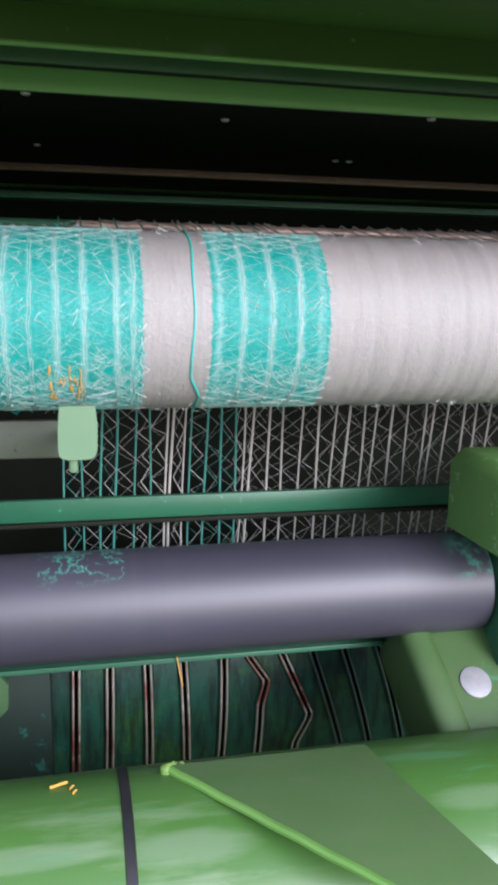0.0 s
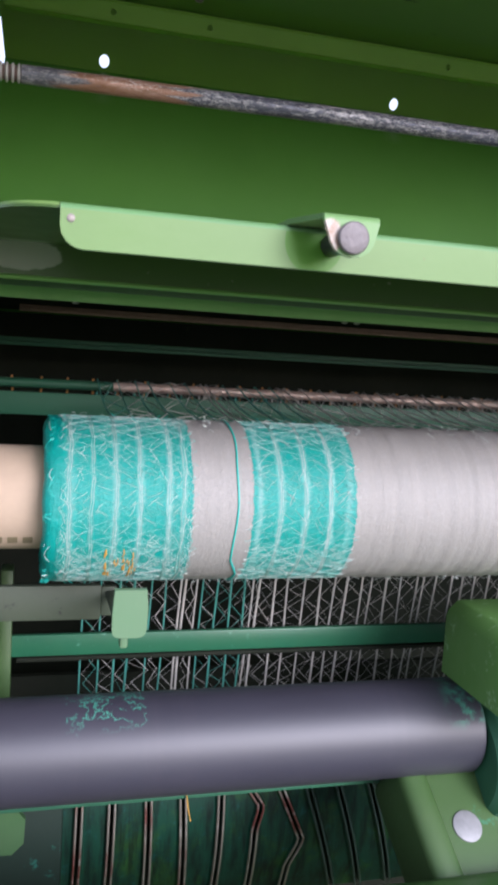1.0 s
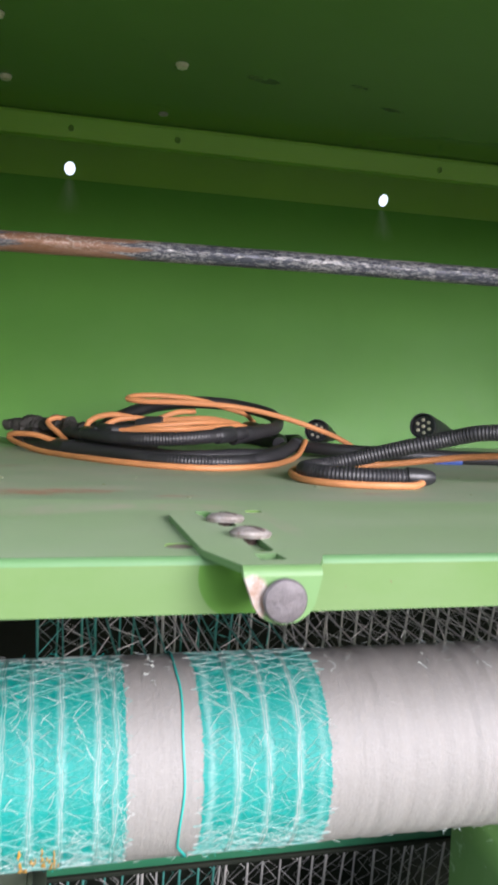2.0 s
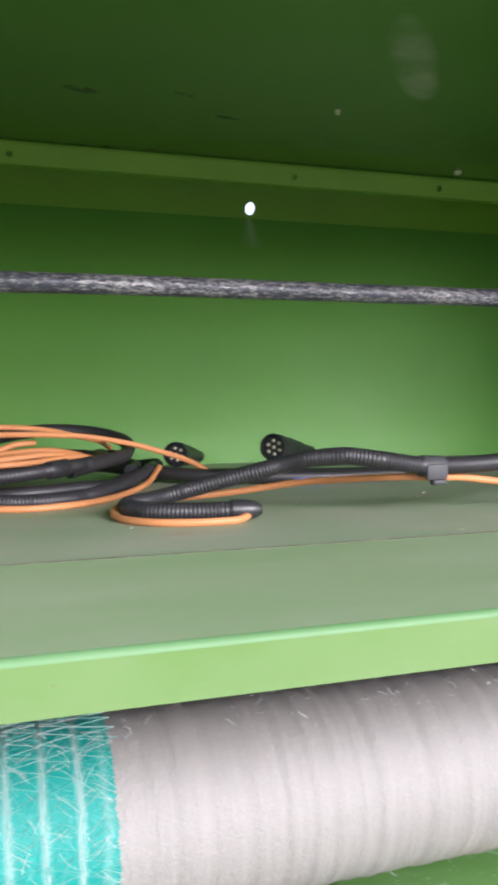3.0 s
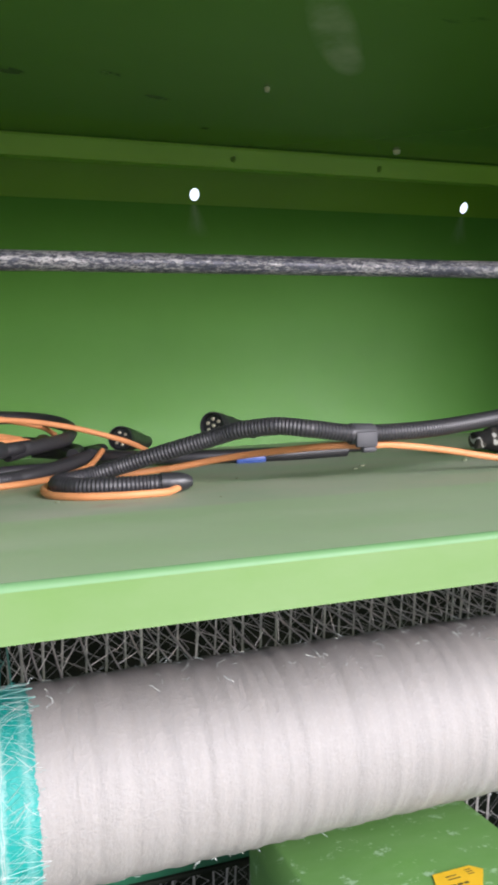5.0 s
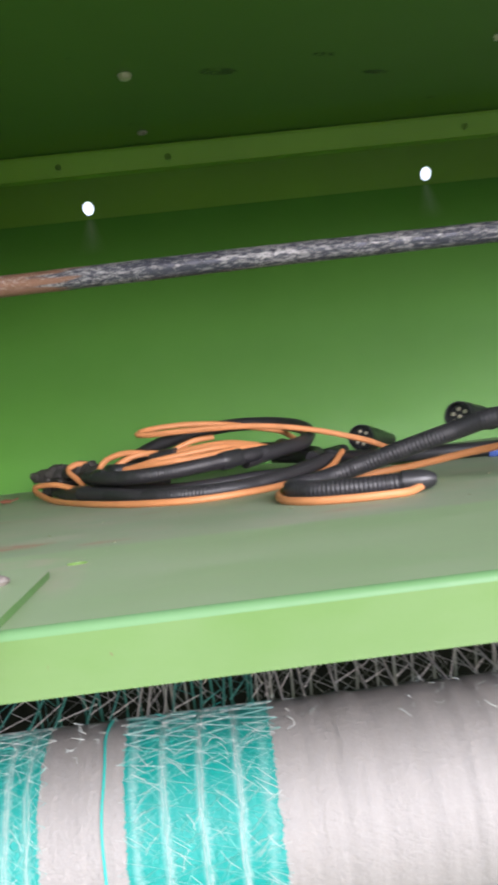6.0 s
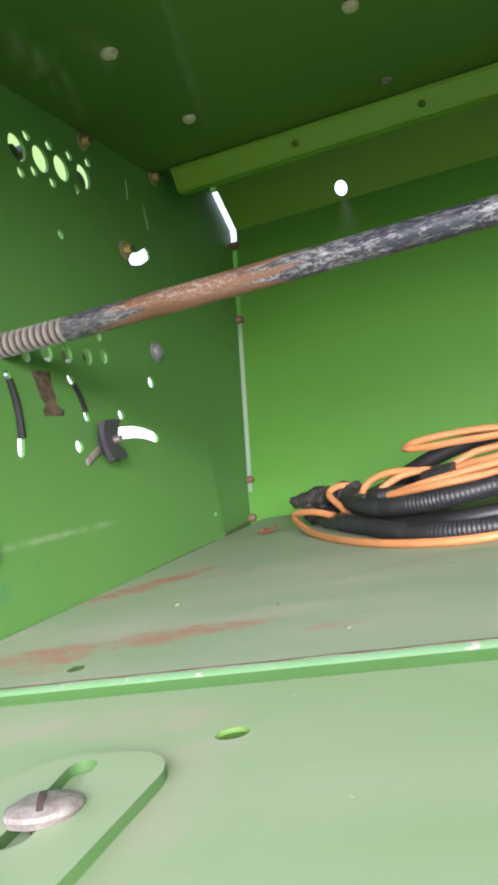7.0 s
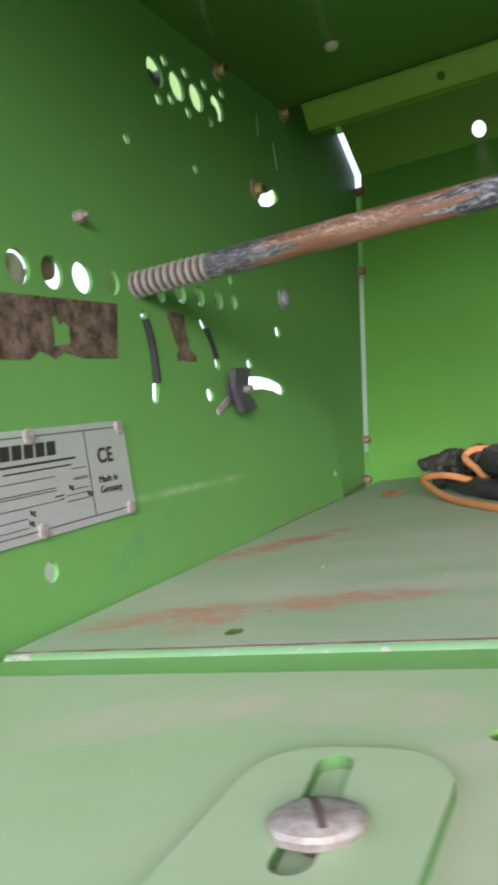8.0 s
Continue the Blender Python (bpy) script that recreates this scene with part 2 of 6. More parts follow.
M_block = paint("dusty_block_paint", (0.095, 0.235, 0.042), 0.45, dust=0.16, dust_colour=(0.26, 0.36, 0.20), wear=0.75, wear_colour=(0.26, 0.40, 0.22), scale=2.4)
M_olive = paint("grimy_olive_paint", (0.034, 0.050, 0.028), 0.6, dust=0.2, dust_colour=(0.11, 0.105, 0.08), wear=0.5, wear_colour=(0.02, 0.02, 0.018), scale=2.5)
def ear_material():
    """Light green paint rubbed down to brownish bare metal beside the stop pin."""
    m, nt, b = nodes_of("worn_ear_paint", 0.45, 0.0, 0.35)
    x, y, z = axes_of(nt)
    col = mix_of(nt, noise_of(nt, 30, 5), (0.125, 0.245, 0.075), (0.165, 0.285, 0.115))
    rub = noise_of(nt, 120, 7, 0.7)
    near = blob(nt, x, z, 0.2275, 1.3070, 0.0085, 0.0120)
    worn = ramp_of(nt, calc(nt, "ADD", calc(nt, "MULTIPLY", near, 0.6), calc(nt, "MULTIPLY", rub, 0.6)), 0.48, 0.62)
    bare = mix_of(nt, ramp_of(nt, noise_of(nt, 260, 5, 0.7), 0.4, 0.6), (0.30, 0.19, 0.14), (0.42, 0.36, 0.32))
    nt.links.new(mix_of(nt, worn, col, bare), b.inputs["Base Color"])
    bump_of(nt, b, worn, 0.3, 0.0003)
    return m


M_ear = ear_material()
def beam_material():
    """Glossy dusty green paint; its sky sheen is put into the colour as pale smears."""
    m, nt, b = nodes_of("glossy_green_paint", 0.24, 0.0, 0.6)
    col = mix_of(nt, noise_of(nt, 7, 6, 0.6, (0.4, 1, 1)), (0.040, 0.115, 0.020), (0.066, 0.162, 0.032))
    smear = ramp_of(nt, noise_of(nt, 16, 8, 0.65, (0.22, 1.4, 1.4)), 0.52, 0.72)
    col = mix_of(nt, calc(nt, "MULTIPLY", smear, 0.5), col, (0.30, 0.36, 0.26))
    x, y, z = axes_of(nt)
    rag = noise_of(nt, 30, 8, 0.7, (0.25, 1.2, 1.2))
    # ragged pale ovals where the sky's reflection is put into the colour
    for cx, cy, a, c, amount in ((0.110, 0.1600, 0.10, 0.012, 0.75), (0.240, 0.1550, 0.075, 0.016, 0.9), (0.475, 0.1640, 0.055, 0.014, 0.7)):
        near = blob(nt, x, y, cx, cy, a, c)
        sheen = ramp_of(nt, calc(nt, "ADD", calc(nt, "MULTIPLY", near, 0.45), calc(nt, "MULTIPLY", rag, 0.6)), 0.46, 0.66)
        col = mix_of(nt, calc(nt, "MULTIPLY", calc(nt, "MULTIPLY", sheen, calc(nt, "MULTIPLY", near, 2.0, True)), amount * 0.5), col, (0.19, 0.26, 0.17))
    rubbed = ramp_of(nt, calc(nt, "ADD", noise_of(nt, 60, 7, 0.7, (0.15, 1.3, 1.3)), calc(nt, "MULTIPLY", blob(nt, x, y, 0.455, 0.205, 0.075, 0.030), 0.12)), 0.60, 0.66)
    col = mix_of(nt, calc(nt, "MULTIPLY", rubbed, 0.35), col, (0.07, 0.22, 0.11))
    nick = ramp_of(nt, noise_of(nt, 90, 5, 0.7), 0.70, 0.73)
    col = mix_of(nt, calc(nt, "MULTIPLY", nick, 0.6), col, (0.04, 0.09, 0.04))
    nt.links.new(col, b.inputs["Base Color"])
    nt.links.new(calc(nt, "ADD", calc(nt, "MULTIPLY", noise_of(nt, 20, 6, 0.6, (0.2, 1, 1)), 0.45), 0.16), b.inputs["Roughness"])
    bump_of(nt, b, noise_of(nt, 40, 4, 0.6), 0.08, 0.001)
    return m


M_beam = beam_material()
M_gusset = paint("dull_dusty_green_paint", (0.066, 0.160, 0.036), 0.5, dust=0.3, dust_colour=(0.17, 0.20, 0.12), wear=0.4, wear_colour=(0.10, 0.13, 0.06), spec=0.35, scale=1.6)
M_holedark = paint("hole_dark_green", (0.040, 0.088, 0.010), 0.5, dust=0.06, wear=0.3, wear_colour=(0.22, 0.23, 0.16), spec=0.3)
M_stiff = paint("mossy_green_paint", (0.022, 0.078, 0.022), 0.45, dust=0.06, wear=0.4, wear_colour=(0.02, 0.10, 0.055), spec=0.3, scale=2)
M_scratch = paint("scratched_teal_paint", (0.012, 0.120, 0.062), 0.4, dust=0.22, dust_colour=(0.07, 0.14, 0.06), scale=3.5, wear=0.45, wear_colour=(0.10, 0.26, 0.18), spec=0.4)
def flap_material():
    """Glossy green underside, its shade put into the colour, with dried grey dust at one end."""
    m, nt, b = nodes_of("shaded_flap_paint", 0.34, 0.0, 0.4)
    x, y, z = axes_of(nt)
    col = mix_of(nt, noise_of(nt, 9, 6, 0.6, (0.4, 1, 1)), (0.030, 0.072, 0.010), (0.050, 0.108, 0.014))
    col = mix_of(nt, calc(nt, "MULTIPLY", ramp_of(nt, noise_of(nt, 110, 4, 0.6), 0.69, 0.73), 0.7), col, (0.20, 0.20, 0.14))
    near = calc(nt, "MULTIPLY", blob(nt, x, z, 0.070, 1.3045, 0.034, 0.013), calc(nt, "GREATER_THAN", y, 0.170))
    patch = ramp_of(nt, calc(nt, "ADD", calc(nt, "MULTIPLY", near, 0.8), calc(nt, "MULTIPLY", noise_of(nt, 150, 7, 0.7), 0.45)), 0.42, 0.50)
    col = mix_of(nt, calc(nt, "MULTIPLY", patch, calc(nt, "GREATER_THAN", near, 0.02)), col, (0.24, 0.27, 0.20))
    nt.links.new(col, b.inputs["Base Color"])
    nt.links.new(calc(nt, "ADD", calc(nt, "MULTIPLY", noise_of(nt, 30, 5), 0.2), 0.24), b.inputs["Roughness"])
    return m


M_flap = flap_material()
M_tab = paint("pale_green_paint", (0.085, 0.185, 0.085), 0.5, dust=0.3, dust_colour=(0.19, 0.24, 0.17), wear=0.15, wear_colour=(0.10, 0.20, 0.10))
M_edge = paint("chipped_edge_paint", (0.105, 0.29, 0.075), 0.5, dust=0.38, dust_colour=(0.34, 0.42, 0.33), wear=0.9, wear_colour=(0.40, 0.36, 0.33), scale=2.2)
M_steel = plain("dull_steel", (0.33, 0.30, 0.28), 0.42, 0.6, 0.4, 140)
def bolt_material():
    """Zinc gone dull: grey with brown dust and a few pale rubbed spots."""
    m, nt, b = nodes_of("dull_zinc", 0.55, 0.15, 0.35)
    col = mix_of(nt, ramp_of(nt, noise_of(nt, 170, 7, 0.7), 0.35, 0.65), (0.20, 0.160, 0.140), (0.37, 0.340, 0.310))
    col = mix_of(nt, ramp_of(nt, noise_of(nt, 420, 5, 0.7), 0.58, 0.68), col, (0.17, 0.115, 0.085))
    nt.links.new(col, b.inputs["Base Color"])
    bump_of(nt, b, noise_of(nt, 380, 6, 0.7), 0.6, 0.0006)
    return m


M_bolt = bolt_material()
M_dark = plain("worn_grey_steel", (0.165, 0.145, 0.150), 0.5, 0.25, 0.85, 260, 0.8, 0.0009)
M_rust = plain("rusty_steel", (0.22, 0.125, 0.085), 0.6, 0.1, 0.5, 120, 0.6, 0.0008)
M_dirtshade = plain("dirt_and_shade", (0.085, 0.055, 0.045), 0.85, 0.0, 0.5, 120, 0.4)
M_seamrust = plain("rusty_seam_dirt", (0.150, 0.085, 0.066), 0.8, 0.0, 0.7, 70, 0.5)
M_palerust = plain("pale_rust", (0.42, 0.27, 0.20), 0.5, 0.25, 0.45, 110, 0.5, 0.0006)
M_tine = plain("orange_rust", (0.55, 0.25, 0.07), 0.75, 0.0, 0.5, 140, 0.5, 0.0006)
M_black = plain("black_plastic", (0.018, 0.018, 0.02), 0.42, 0.0, 0.3, 80, 0.15)
M_orange = plain("orange_sheath", (0.62, 0.255, 0.095), 0.55, 0.0, 0.25, 40, 0.1)
M_tape = plain("black_tape", (0.03, 0.03, 0.032), 0.35, 0.0, 0.3, 200, 0.5, 0.0006)
M_card = plain("cardboard", (0.41, 0.305, 0.22), 0.8, 0.0, 0.12, 90, 0.3)
def sticker_material():
    """Old adhesive: dark and lighter brown, cracked, the green showing through in specks."""
    m, nt, b = nodes_of("brown_sticker", 0.6, 0.0, 0.3)
    col = mix_of(nt, ramp_of(nt, noise_of(nt, 75, 8, 0.7), 0.40, 0.60), (0.042, 0.028, 0.020), (0.165, 0.118, 0.085))
    col = mix_of(nt, ramp_of(nt, noise_of(nt, 130, 8, 0.75, (1, 1, 0.6)), 0.63, 0.66), col, (0.10, 0.25, 0.05))
    nt.links.new(col, b.inputs["Base Color"])
    bump_of(nt, b, noise_of(nt, 130, 8, 0.7), 0.5, 0.0005)
    return m


M_sticker = sticker_material()
M_plateal = plain("aluminium_plate", (0.55, 0.56, 0.56), 0.38, 0.55, 0.08, 220, 0.1)
M_ink = plain("black_ink", (0.02, 0.02, 0.02), 0.5, 0.0, 0.1, 50, 0.0)
M_yellow = plain("yellow_sticker", (0.85, 0.52, 0.02), 0.45, 0.0, 0.1, 60, 0.1)
M_blue = plain("blue_sleeve", (0.06, 0.11, 0.36), 0.45, 0.0, 0.2, 60, 0.1)
M_white = plain("white_thread", (0.52, 0.56, 0.53), 0.5, 0.0, 0.15, 300, 0.1)
M_teal = plain("teal_thread", (0.02, 0.42, 0.36), 0.5, 0.0, 0.2, 300, 0.1)
M_paleteal = plain("pale_teal_thread", (0.15, 0.42, 0.37), 0.5, 0.0, 0.2, 300, 0.1)
M_sheetteal = plain("faded_teal_thread", (0.075, 0.30, 0.245), 0.55, 0.0, 0.3, 200, 0.1)
M_print = plain("faded_print", (0.19, 0.15, 0.085), 0.8, 0.0, 0.35, 120, 0.1)
M_sheet = plain("grey_net_thread", (0.50, 0.48, 0.44), 0.55, 0.0, 0.25, 120, 0.1)
M_straw = plain("straw", (0.62, 0.33, 0.05), 0.7, 0.0, 0.25, 200, 0.1)
M_pin = plain("brass_pin", (0.62, 0.56, 0.42), 0.35, 0.7, 0.15, 200, 0.1)


def rod_material():
    """Old control rod: rosy rust over one stretch, flaking blue-grey paint with pale specks over the rest."""
    m, nt, b = nodes_of("flaking_rod", 0.34, 0.30, 0.6)
    x = axes_of(nt)["X"]
    broad = noise_of(nt, 60, 5, 0.6, (0.22, 1, 1))
    fleck = noise_of(nt, 420, 6, 0.8, (0.30, 1, 1))
    flakes = ramp_of(nt, calc(nt, "ADD", calc(nt, "MULTIPLY", fleck, 0.72), calc(nt, "MULTIPLY", broad, 0.28)), 0.490, 0.545)
    grey = mix_of(nt, flakes, (0.060, 0.062, 0.085), (0.37, 0.355, 0.365))
    grey = mix_of(nt, ramp_of(nt, noise_of(nt, 480, 5, 0.75, (0.6, 1, 1)), 0.55, 0.61), grey, (0.030, 0.030, 0.040))
    streak = ramp_of(nt, noise_of(nt, 110, 9, 0.75, (0.12, 1, 1)), 0.40, 0.66)
    rust = mix_of(nt, streak, (0.200, 0.095, 0.050), (0.31, 0.170, 0.118))
    # highlights along the top of the rust, put into the colour as pale specks
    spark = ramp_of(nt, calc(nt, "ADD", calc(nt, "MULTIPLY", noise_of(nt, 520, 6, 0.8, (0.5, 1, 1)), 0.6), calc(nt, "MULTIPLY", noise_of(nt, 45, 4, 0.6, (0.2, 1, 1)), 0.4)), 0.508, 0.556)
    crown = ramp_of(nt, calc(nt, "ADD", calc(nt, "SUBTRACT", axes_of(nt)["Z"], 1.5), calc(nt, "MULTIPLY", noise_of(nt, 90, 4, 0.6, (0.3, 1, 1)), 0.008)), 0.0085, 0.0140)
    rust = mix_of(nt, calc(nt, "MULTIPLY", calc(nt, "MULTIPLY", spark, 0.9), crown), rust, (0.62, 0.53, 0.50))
    edge = calc(nt, "ADD", x, calc(nt, "MULTIPLY", noise_of(nt, 75, 8, 0.65, (0.10, 1, 1)), 0.26))
    grey = mix_of(nt, calc(nt, "MULTIPLY", calc(nt, "LESS_THAN", x, 0.135), 0.45), grey, (0.10, 0.095, 0.10))
    here = calc(nt, "MULTIPLY", ramp_of(nt, edge, 0.247, 0.256), ramp_of(nt, edge, 0.366, 0.378, (1, 1, 1, 1), (0, 0, 0, 1)))
    nt.links.new(mix_of(nt, here, grey, rust), b.inputs["Base Color"])
    bump_of(nt, b, calc(nt, "ADD", flakes, fleck), 0.5, 0.0006)
    return m


def rubber_material():
    m, nt, b = nodes_of("grey_rubber", 0.50, 0.0, 0.70)
    smear = ramp_of(nt, calc(nt, "ABSOLUTE", calc(nt, "SUBTRACT", noise_of(nt, 26, 6, 0.62), 0.5)), 0.004, 0.016, (1, 1, 1, 1), (0, 0, 0, 1))
    patch = ramp_of(nt, noise_of(nt, 55, 8, 0.7), 0.46, 0.58)
    x, y, z = axes_of(nt)
    top = ramp_of(nt, calc(nt, "ADD", z, calc(nt, "MULTIPLY", noise_of(nt, 50, 4), 0.012)), 0.872, 0.884)
    right = calc(nt, "MULTIPLY", ramp_of(nt, x, 0.530, 0.552), calc(nt, "MULTIPLY", patch, ramp_of(nt, z, 0.850, 0.862)))
    ends = calc(nt, "ADD", 0.0, calc(nt, "MULTIPLY", calc(nt, "LESS_THAN", calc(nt, "ABSOLUTE", calc(nt, "SUBTRACT", x, 0.162)), 0.040), top), True)
    col = mix_of(nt, noise_of(nt, 8, 6, 0.6, (0.5, 1, 1)), (0.027, 0.026, 0.038), (0.047, 0.045, 0.063))
    rings = ramp_of(nt, noise_of(nt, 30, 3, 0.5, (1, 0.02, 0.02)), 0.28, 0.4)
    col = mix_of(nt, calc(nt, "MULTIPLY", calc(nt, "SUBTRACT", 1.0, rings), 0.3), col, (0.05, 0.045, 0.06))
    col = mix_of(nt, calc(nt, "MULTIPLY", smear, ends), col, (0.06, 0.27, 0.20))
    col = mix_of(nt, right, col, (0.055, 0.24, 0.17))
    nt.links.new(col, b.inputs["Base Color"])
    bump_of(nt, b, noise_of(nt, 260, 3), 0.12, 0.0004)
    return m


def ceiling_material():
    m, nt, b = nodes_of("ceiling_green_paint", 0.14, 0.0, 0.5)
    x, y, z = axes_of(nt)
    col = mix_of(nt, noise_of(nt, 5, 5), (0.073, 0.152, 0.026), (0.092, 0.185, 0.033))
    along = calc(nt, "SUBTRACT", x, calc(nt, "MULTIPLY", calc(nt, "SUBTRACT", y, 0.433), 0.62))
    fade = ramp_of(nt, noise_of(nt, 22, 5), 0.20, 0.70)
    # reflection on the glossy hood, put into the colour as two pale ovals
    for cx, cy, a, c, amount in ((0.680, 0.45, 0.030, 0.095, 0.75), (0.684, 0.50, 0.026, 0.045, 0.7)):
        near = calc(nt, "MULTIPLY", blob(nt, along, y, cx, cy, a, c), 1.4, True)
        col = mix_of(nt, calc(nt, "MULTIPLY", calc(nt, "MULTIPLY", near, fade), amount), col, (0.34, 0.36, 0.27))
    rub = ramp_of(nt, noise_of(nt, 60, 6, 0.7), 0.40, 0.55)
    for cx, cy, a, c in ((0.385, 0.619, 0.024, 0.010), (0.496, 0.603, 0.016, 0.006), (0.56, 0.66, 0.02, 0.006)):
        near = calc(nt, "MULTIPLY", blob(nt, x, y, cx, cy, a, c, 0.25), 1.5, True)
        col = mix_of(nt, calc(nt, "MULTIPLY", calc(nt, "MULTIPLY", near, rub), 0.85), col, (0.015, 0.022, 0.010))
    scuff = ramp_of(nt, noise_of(nt, 12, 8, 0.7, (1, 2.5, 1)), 0.66, 0.72)
    col = mix_of(nt, calc(nt, "MULTIPLY", scuff, 0.5), col, (0.03, 0.07, 0.02))
    nt.links.new(col, b.inputs["Base Color"])
    bump_of(nt, b, noise_of(nt, 3, 2), 0.3, 0.004)
    return m


def net_material():
    """Wound baler net: teal and off-white bands across the roll, fine threads running round it."""
    m, nt, b = nodes_of("wound_net", 0.42, 0.0, 0.50)
    x = calc(nt, "ADD", axes_of(nt)["X"], calc(nt, "ADD", calc(nt, "MULTIPLY", calc(nt, "SUBTRACT", noise_of(nt, 60, 4), 0.5), 0.004), calc(nt, "MULTIPLY", calc(nt, "SUBTRACT", noise_of(nt, 420, 5, 0.8), 0.5), 0.0085)))

    def band(lo, hi):
        return calc(nt, "MULTIPLY", calc(nt, "GREATER_THAN", x, lo), calc(nt, "LESS_THAN", x, hi))
    teal = calc(nt, "ADD", band(0.05, 0.2090), band(0.2600, 0.3520), True)
    threads = noise_of(nt, 210, 4, 0.6, (1, 0.05, 0.05))
    tuft = noise_of(nt, 120, 7, 0.75)
    white = mix_of(nt, threads, (0.243, 0.228, 0.212), (0.309, 0.291, 0.275))
    white = mix_of(nt, calc(nt, "MULTIPLY", ramp_of(nt, noise_of(nt, 240, 6, 0.8), 0.5, 0.7), 0.4), white, (0.372, 0.355, 0.342))
    white = mix_of(nt, calc(nt, "MULTIPLY", ramp_of(nt, noise_of(nt, 9, 5, 0.6, (1, 0.4, 0.4)), 0.35, 0.75), 0.4), white, (0.296, 0.276, 0.256))
    white = mix_of(nt, calc(nt, "MULTIPLY", ramp_of(nt, noise_of(nt, 70, 3, 0.5, (1, 0.12, 0.12)), 0.58, 0.70), 0.20), white, (0.25, 0.232, 0.208))
    crease = ramp_of(nt, noise_of(nt, 330, 4, 0.6, (1, 0.14, 0.14)), 0.64, 0.70)
    white = mix_of(nt, calc(nt, "MULTIPLY", crease, 0.18), white, (0.25, 0.235, 0.215))
    green = mix_of(nt, tuft, (0.0, 0.185, 0.158), (0.002, 0.315, 0.275))
    pale = ramp_of(nt, noise_of(nt, 150, 8, 0.8), 0.56, 0.72)
    green = mix_of(nt, calc(nt, "MULTIPLY", pale, 0.30), green, (0.30, 0.52, 0.48))
    # plaited warp stripes of white net showing between the teal ones
    sway = calc(nt, "MULTIPLY", calc(nt, "SUBTRACT", noise_of(nt, 34, 3, 0.5), 0.5), 0.005)
    ragged = calc(nt, "MULTIPLY", calc(nt, "SUBTRACT", noise_of(nt, 420, 5, 0.75), 0.5), 0.0080)
    for place, half, amount in ((0.1110, 0.0010, 0.4), (0.1470, 0.0019, 0.75), (0.1665, 0.0018, 0.75), (0.1900, 0.0017, 0.9), (0.2020, 0.0024, 0.5), (0.2660, 0.0012, 0.7), (0.2840, 0.0021, 0.9), (0.3065, 0.0023, 0.9), (0.3290, 0.0023, 0.9), (0.3460, 0.0014, 0.45)):
        off = calc(nt, "ABSOLUTE", calc(nt, "SUBTRACT", calc(nt, "ADD", x, sway), place))
        lane = ramp_of(nt, calc(nt, "ADD", off, ragged), half * 0.70, half * 0.86, (1, 1, 1, 1), (0, 0, 0, 1))
        green = mix_of(nt, calc(nt, "MULTIPLY", lane, amount * 0.7), green, (0.36, 0.485, 0.46))
    nt.links.new(mix_of(nt, teal, white, green), b.inputs["Base Color"])
    bump_of(nt, b, calc(nt, "ADD", calc(nt, "MULTIPLY", threads, 0.5), calc(nt, "ADD", calc(nt, "ADD", tuft, noise_of(nt, 420, 4, 0.7)), calc(nt, "MULTIPLY", noise_of(nt, 75, 3, 0.6, (1, 0.16, 0.16)), 1.6))), 0.55, 0.0016)
    return m


M_rod, M_rubber, M_ceiling, M_net = rod_material(), rubber_material(), ceiling_material(), net_material()


# ---- mesh helpers ----
def finish(bm, name, mats, parent=None, label="", smooth=35.0):
    me = bpy.data.meshes.new(name)
    bmesh.ops.recalc_face_normals(bm, faces=bm.faces)
    bm.to_mesh(me)
    bm.free()
    for mat in mats if isinstance(mats, (list, tuple)) else (mats,):
        me.materials.append(mat)
    if smooth:
        me.shade_smooth()
        me.set_sharp_from_angle(angle=radians(smooth))
    ob = new(name, me)
    ob.parent = parent
    return tagged(ob, label) if label else ob


def part(name, bm, mat, parent, label=""):
    return finish(bm, name, mat, parent, label)


def thing(name, label, category, group="", kind=""):
    return tagged(new(name), label, category, group, kind)


def add_box(bm, lo, hi, bevel=0.0, m=None, segments=2):
    size = [b - a for a, b in zip(lo, hi)]
    mid = [(a + b) / 2 for a, b in zip(lo, hi)]
    made = bmesh.ops.create_cube(bm, size=1.0, matrix=Matrix.LocRotScale(mid, None, size))
    if bevel:
        edges = list({e for v in made["verts"] for e in v.link_edges})
        out = bmesh.ops.bevel(bm, geom=edges, offset=bevel, segments=segments, affect="EDGES", profile=0.5)
        verts = list({v for f in out["faces"] for v in f.verts} | {v for v in made["verts"] if v.is_valid})
    else:
        verts = made["verts"]
    if m:
        bmesh.ops.transform(bm, matrix=m, verts=verts)
    return verts


def add_rings(bm, rings, closed_ends=True):
    """Skin over a row of rings with equal counts."""
    rows = [[bm.verts.new(p) for p in ring] for ring in rings]
    n = len(rows[0])
    for a, b in zip(rows, rows[1:]):
        for k in range(n):
            bm.faces.new((a[k], a[(k + 1) % n], b[(k + 1) % n], b[k]))
    if closed_ends:
        bm.faces.new(rows[0][::-1])
        bm.faces.new(rows[-1])
    return rows


def turned(profile, axis_point, direction, n=32):
    """Rings of a turned shape: profile rows of (distance along the axis, radius)."""
    d = Vector(direction).normalized()
    side = d.orthogonal().normalized()
    up = d.cross(side)
    return [[Vector(axis_point) + d * s + (side * math.cos(2 * math.pi * k / n) + up * math.sin(2 * math.pi * k / n)) * r for k in range(n)] for s, r in profile]


